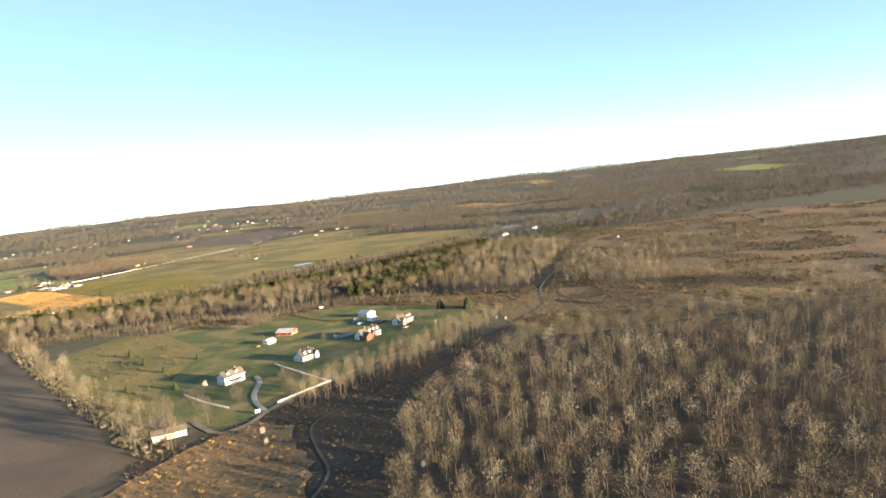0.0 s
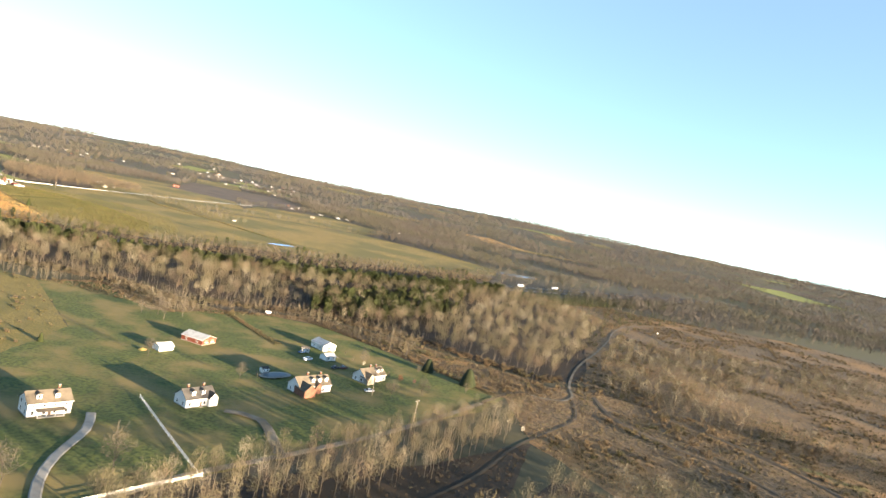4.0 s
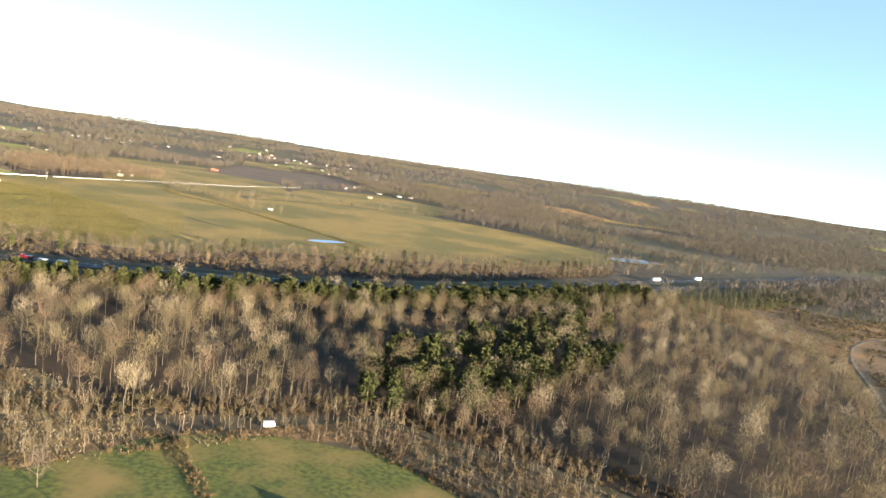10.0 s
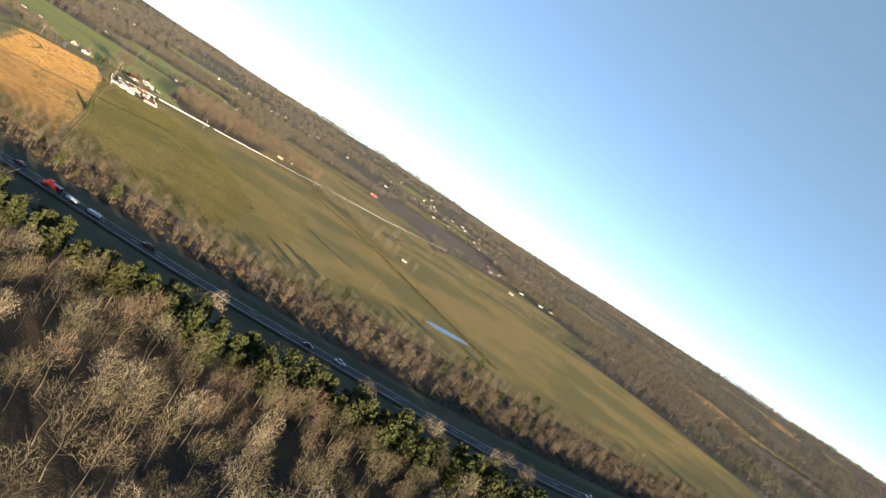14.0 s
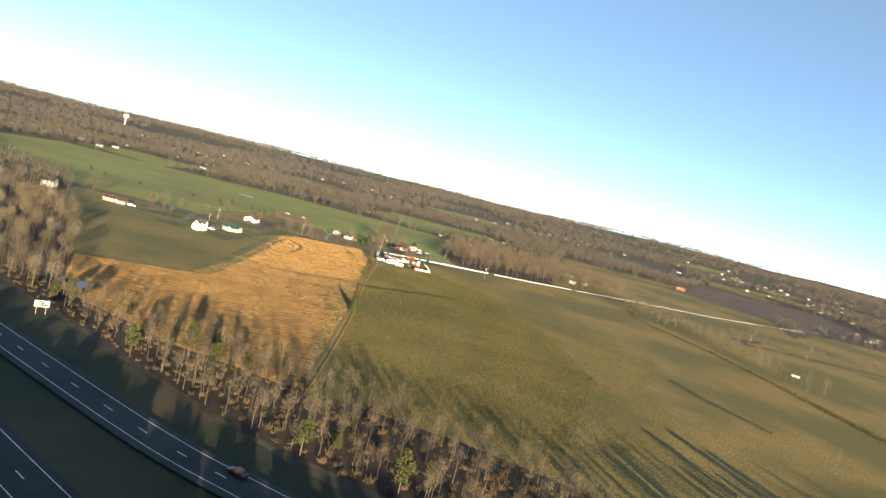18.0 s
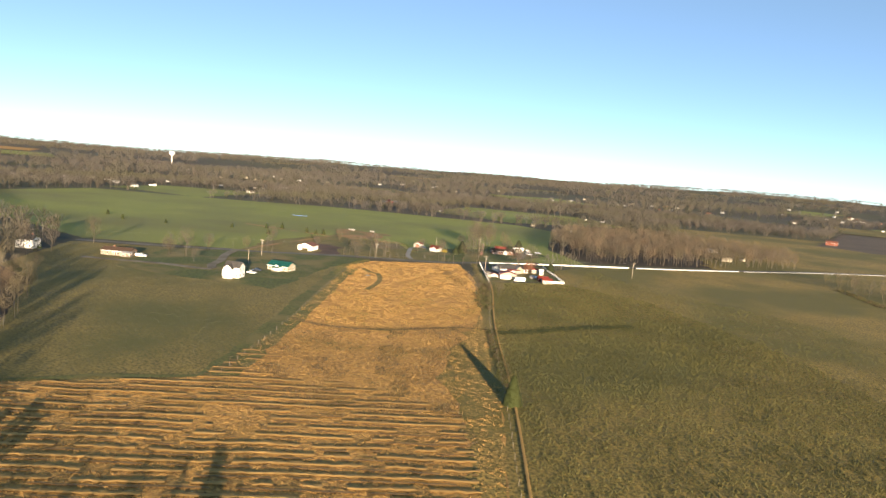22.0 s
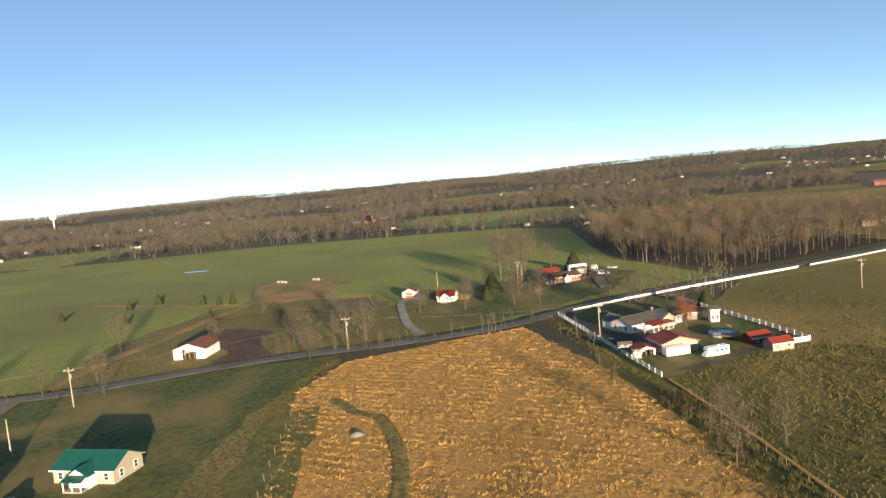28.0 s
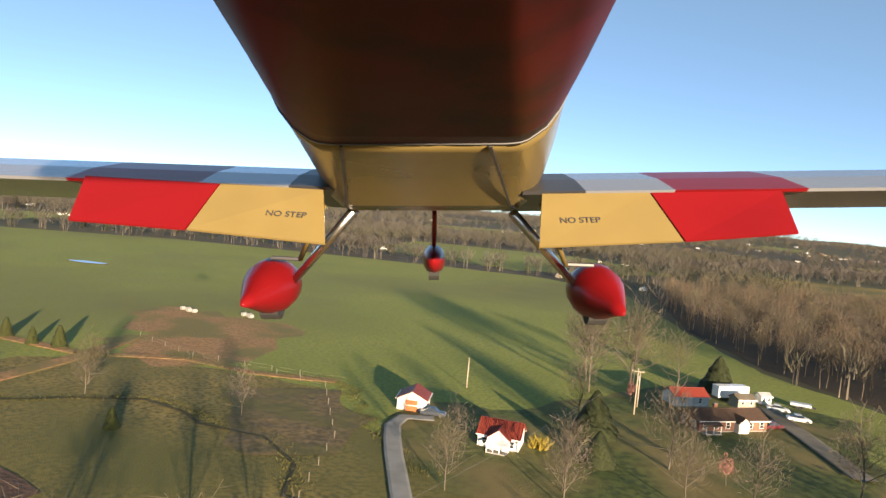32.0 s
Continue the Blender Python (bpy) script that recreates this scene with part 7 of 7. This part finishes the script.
def light_aircraft():
    t = thing("airplane", "red and yellow light aircraft in flight with flaps lowered", "airplane", AIR)

    def at(u, w, d):
        return ((u - 784) / 1200 * d, (441 - w) / 1200 * d, -d)

    def ring(d, cx, low, b, w, h):
        half = [(0, low), (b * 0.5, low), (b * 0.8, low + 0.001), (b * 0.92, low + 0.006), (b, low + 0.018), (b * 0.55 + w * 0.45, low + 0.06 * h), (w * 0.94, low + 0.12 * h), (w * 0.985, low + 0.17 * h), (w, low + 0.24 * h), (w, low + 0.45 * h), (w * 0.97, low + 0.62 * h), (w * 0.85, low + 0.84 * h), (w * 0.62, low + 0.97 * h), (w * 0.3, low + h)]
        pts = half + [(0, low + h)] + [(-x, y) for x, y in reversed(half[1:])]
        return [(cx + x, y, -d) for x, y in pts]

    def hull(stations, steps=5):
        """Rings at the stations and smoothly between them."""
        rows = []
        for i in range(len(stations) - 1):
            p = [stations[min(max(k, 0), len(stations) - 1)] for k in (i - 1, i, i + 1, i + 2)]
            for k in range(steps):
                u = k / steps
                m0 = [(c - a) / (p[2][0] - p[0][0]) * (p[2][0] - p[1][0]) for a, c in zip(p[0], p[2])]
                m1 = [(c - a) / (p[3][0] - p[1][0]) * (p[2][0] - p[1][0]) for a, c in zip(p[1], p[3])]
                rows.append(ring(*[(2 * u ** 3 - 3 * u ** 2 + 1) * a + (u ** 3 - 2 * u ** 2 + u) * m + (3 * u ** 2 - 2 * u ** 3) * b + (u ** 3 - u ** 2) * n for a, m, b, n in zip(p[1], m0, p[2], m1)]))
        return loft(rows + [ring(*stations[-1])])

    # the first two stations lie out of view, added to shade the flaps
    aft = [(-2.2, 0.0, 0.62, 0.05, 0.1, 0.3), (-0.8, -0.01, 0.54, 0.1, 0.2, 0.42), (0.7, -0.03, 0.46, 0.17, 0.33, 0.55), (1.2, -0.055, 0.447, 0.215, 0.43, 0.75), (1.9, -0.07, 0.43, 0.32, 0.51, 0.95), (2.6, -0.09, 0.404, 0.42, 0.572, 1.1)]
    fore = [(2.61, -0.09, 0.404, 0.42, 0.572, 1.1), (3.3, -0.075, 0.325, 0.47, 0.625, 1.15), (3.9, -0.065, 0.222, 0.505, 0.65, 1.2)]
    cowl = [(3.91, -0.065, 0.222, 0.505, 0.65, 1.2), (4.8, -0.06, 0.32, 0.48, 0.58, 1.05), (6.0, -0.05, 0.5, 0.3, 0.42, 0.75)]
    part("rear_fuselage", hull(aft), M["plane_shade_red"], t, "mottled red belly with shade put into its colour", smooth=True)
    part("front_fuselage", hull(fore), M["plane_yellow"], t, "glossy yellow belly panel", smooth=True)
    part("cowling", hull(cowl), M["plane_yellow"], t, smooth=True)
    part("panel_seam", loft([[(x * 1.004 - 0.0, y - 0.004, z) for x, y, z in ring(2.592, -0.09, 0.404, 0.42, 0.574, 1.1)], [(x * 1.004, y - 0.004, z) for x, y, z in ring(2.618, -0.09, 0.403, 0.422, 0.576, 1.1)]]), M["plane_black"], t, "dark seam between the belly panels")
    for u0, u1 in ((603, 615), (868, 905)):
        a, b = Vector(at(u0, 258, 2.62)), Vector(at(u1, 369, 3.86))
        part("panel_line", rod(a, b, 0.008, n=4), M["plane_black"], t)

    # wings with flaps; side -1 left, 1 right
    for side in (-1, 1):
        def section(x, te, chord=1.55):
            return [(x, te, -3.55), (x, te + 0.09, -3.85), (x, te + 0.17, -4.25), (x, te + 0.2, -4.6), (x, te + 0.15, -4.95), (x, te + 0.05, -3.55 - chord), (x, te - 0.03, -4.9), (x, te - 0.03, -4.2), (x, te - 0.015, -3.57)]

        stops = ((0.45, "plane_black"), (0.78, "plane_sky_grey"), (1.25, "plane_red"), (1.95, "plane_sky_grey"), (3.7, None))
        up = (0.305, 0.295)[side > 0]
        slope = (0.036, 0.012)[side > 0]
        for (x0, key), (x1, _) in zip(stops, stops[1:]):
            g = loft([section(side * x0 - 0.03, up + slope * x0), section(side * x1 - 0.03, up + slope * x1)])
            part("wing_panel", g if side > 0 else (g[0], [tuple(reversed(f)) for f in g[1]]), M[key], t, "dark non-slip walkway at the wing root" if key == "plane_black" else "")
        if side < 0:
            runs = (((572, 336), (390, 325), (575, 431), (330, 405), "plane_yellow"), ((388, 325), (150, 311), (326, 405), (120, 388), "plane_red"))
        else:
            runs = (((1150, 341), (960, 343), (1210, 426), (955, 437), "plane_yellow"), ((1385, 338), (1153, 341), (1415, 412), (1214, 426), "plane_red"))
        for a, b, c, d, key in runs:
            top = [Vector(at(*p, dd)) for p, dd in ((a, 3.5), (b, 3.5), (d, 3.28), (c, 3.28))]
            n = (top[1] - top[0]).cross(top[2] - top[0]).normalized()
            if n.z < 0:
                n = -n
            if key == "plane_yellow":
                flap_face = (top[0], n)
            v = [tuple(p) for p in top] + [tuple(p - n * (0.06 if i < 2 else 0.012)) for i, p in enumerate(top)]
            part("flap", (v, [(0, 1, 2, 3), (7, 6, 5, 4), (0, 4, 5, 1), (1, 5, 6, 2), (2, 6, 7, 3), (3, 7, 4, 0)]), M[key], t)
        text = bpy.data.curves.new("no_step", "FONT")
        text.body, text.size, text.align_x, text.align_y, text.extrude = "NO STEP", 0.052, "CENTER", "CENTER", 0.001
        probe = new("no_step", text)
        me = bpy.data.meshes.new_from_object(probe)
        bpy.data.objects.remove(probe)
        me.materials.clear()
        me.materials.append(M["plane_black"])
        ob = part("lettering", me, None, t, "dark words reading no step")
        u, w, lean = (506, 380, -3.5) if side < 0 else (1027, 391, 1.0)
        p0, n = flap_face
        ray = Vector(at(u, w, 1.0))
        p = ray * (p0.dot(n) / ray.dot(n)) + n * 0.004
        right = Vector((1, math.tan(math.radians(lean)), 0))
        right = (right - n * right.dot(n)).normalized()
        up_way = n.cross(right)
        ob.matrix_basis = Matrix.Translation(p) @ Matrix((right, up_way, n)).transposed().to_4x4()

    # landing gear
    for leg, rod_pts, foot, tip, mid in (((627, 372, 520, 497), (573, 364, 531, 459), (480, 456, 531, 459), (428, 540), (478, 506)), ((908, 378, 1018, 505), (959, 362, 1002, 470), (1000, 468, 1051, 470), (1104, 556), (1056, 516))):
        part("gear_leg", rod(at(leg[0], leg[1], 4.05), at(leg[2], leg[3], 4.45), 0.032, 0.026, 10), M["chrome"], t, "silvery tubular main gear leg", smooth=True)
        part("brace", rod(at(rod_pts[0], rod_pts[1], 3.75), at(rod_pts[2], rod_pts[3], 4.1), 0.016, n=8), M["plane_yellow"], t, "slim yellow step bar", smooth=True)
        part("foot_step", rod(at(foot[0], foot[1], 4.1), at(foot[2], foot[3], 4.1), 0.013, n=6), M["plane_black"], t)
        rings = []
        m = Vector(at(*mid, 4.45))
        e = Vector(at(*tip, 3.95))
        for f, r, h in ((-1.0, 0.03, 0.03), (-0.85, 0.1, 0.11), (-0.55, 0.155, 0.165), (-0.15, 0.178, 0.185), (0.2, 0.17, 0.17), (0.55, 0.115, 0.11), (0.85, 0.05, 0.045), (1.0, 0.012, 0.012)):
            c = m.lerp(e, max(f, 0) ** 1.4) + Vector((0, 0, 0.48 * f if f < 0 else 0))
            rings.append([(c.x + r * math.cos(a), c.y + h * math.sin(a), c.z) for a in (6.2832 * k / 18 for k in range(18))])
        pant = part("wheel_fairing", (loft(rings)[0], [tuple(q) for q in loft(rings)[1]]), M["plane_red"], t, "glossy red teardrop wheel fairing", smooth=True)
        w = m + Vector((0, -0.1, -0.05))
        part("tyre", rod((w.x - 0.06, w.y, w.z), (w.x + 0.06, w.y, w.z), 0.125, n=16), M["rubber"], pant)
    part("nose_leg", rod(at(769, 376, 5.4), at(768, 440, 5.9), 0.02, n=8), M["plane_red"], t)
    c = Vector(at(768, 459, 5.9))
    rings = [[(c.x + r * math.cos(a), c.y + 1.3 * r * math.sin(a), c.z + z) for a in (6.2832 * k / 16 for k in range(16))] for z, r in ((-0.4, 0.02), (-0.28, 0.075), (0, 0.1), (0.25, 0.07), (0.45, 0.012))]
    nose = part("nose_fairing", loft(rings), M["plane_red"], t, "small red nose-wheel fairing", smooth=True)
    part("nose_tyre", rod((c.x - 0.045, c.y - 0.08, c.z), (c.x + 0.045, c.y - 0.08, c.z), 0.1, n=14), M["rubber"], nose)
    part("antenna", rod(at(668, 370, 3.85), at(669, 392, 3.9), 0.006, n=5), M["plane_black"], t)


light_aircraft()
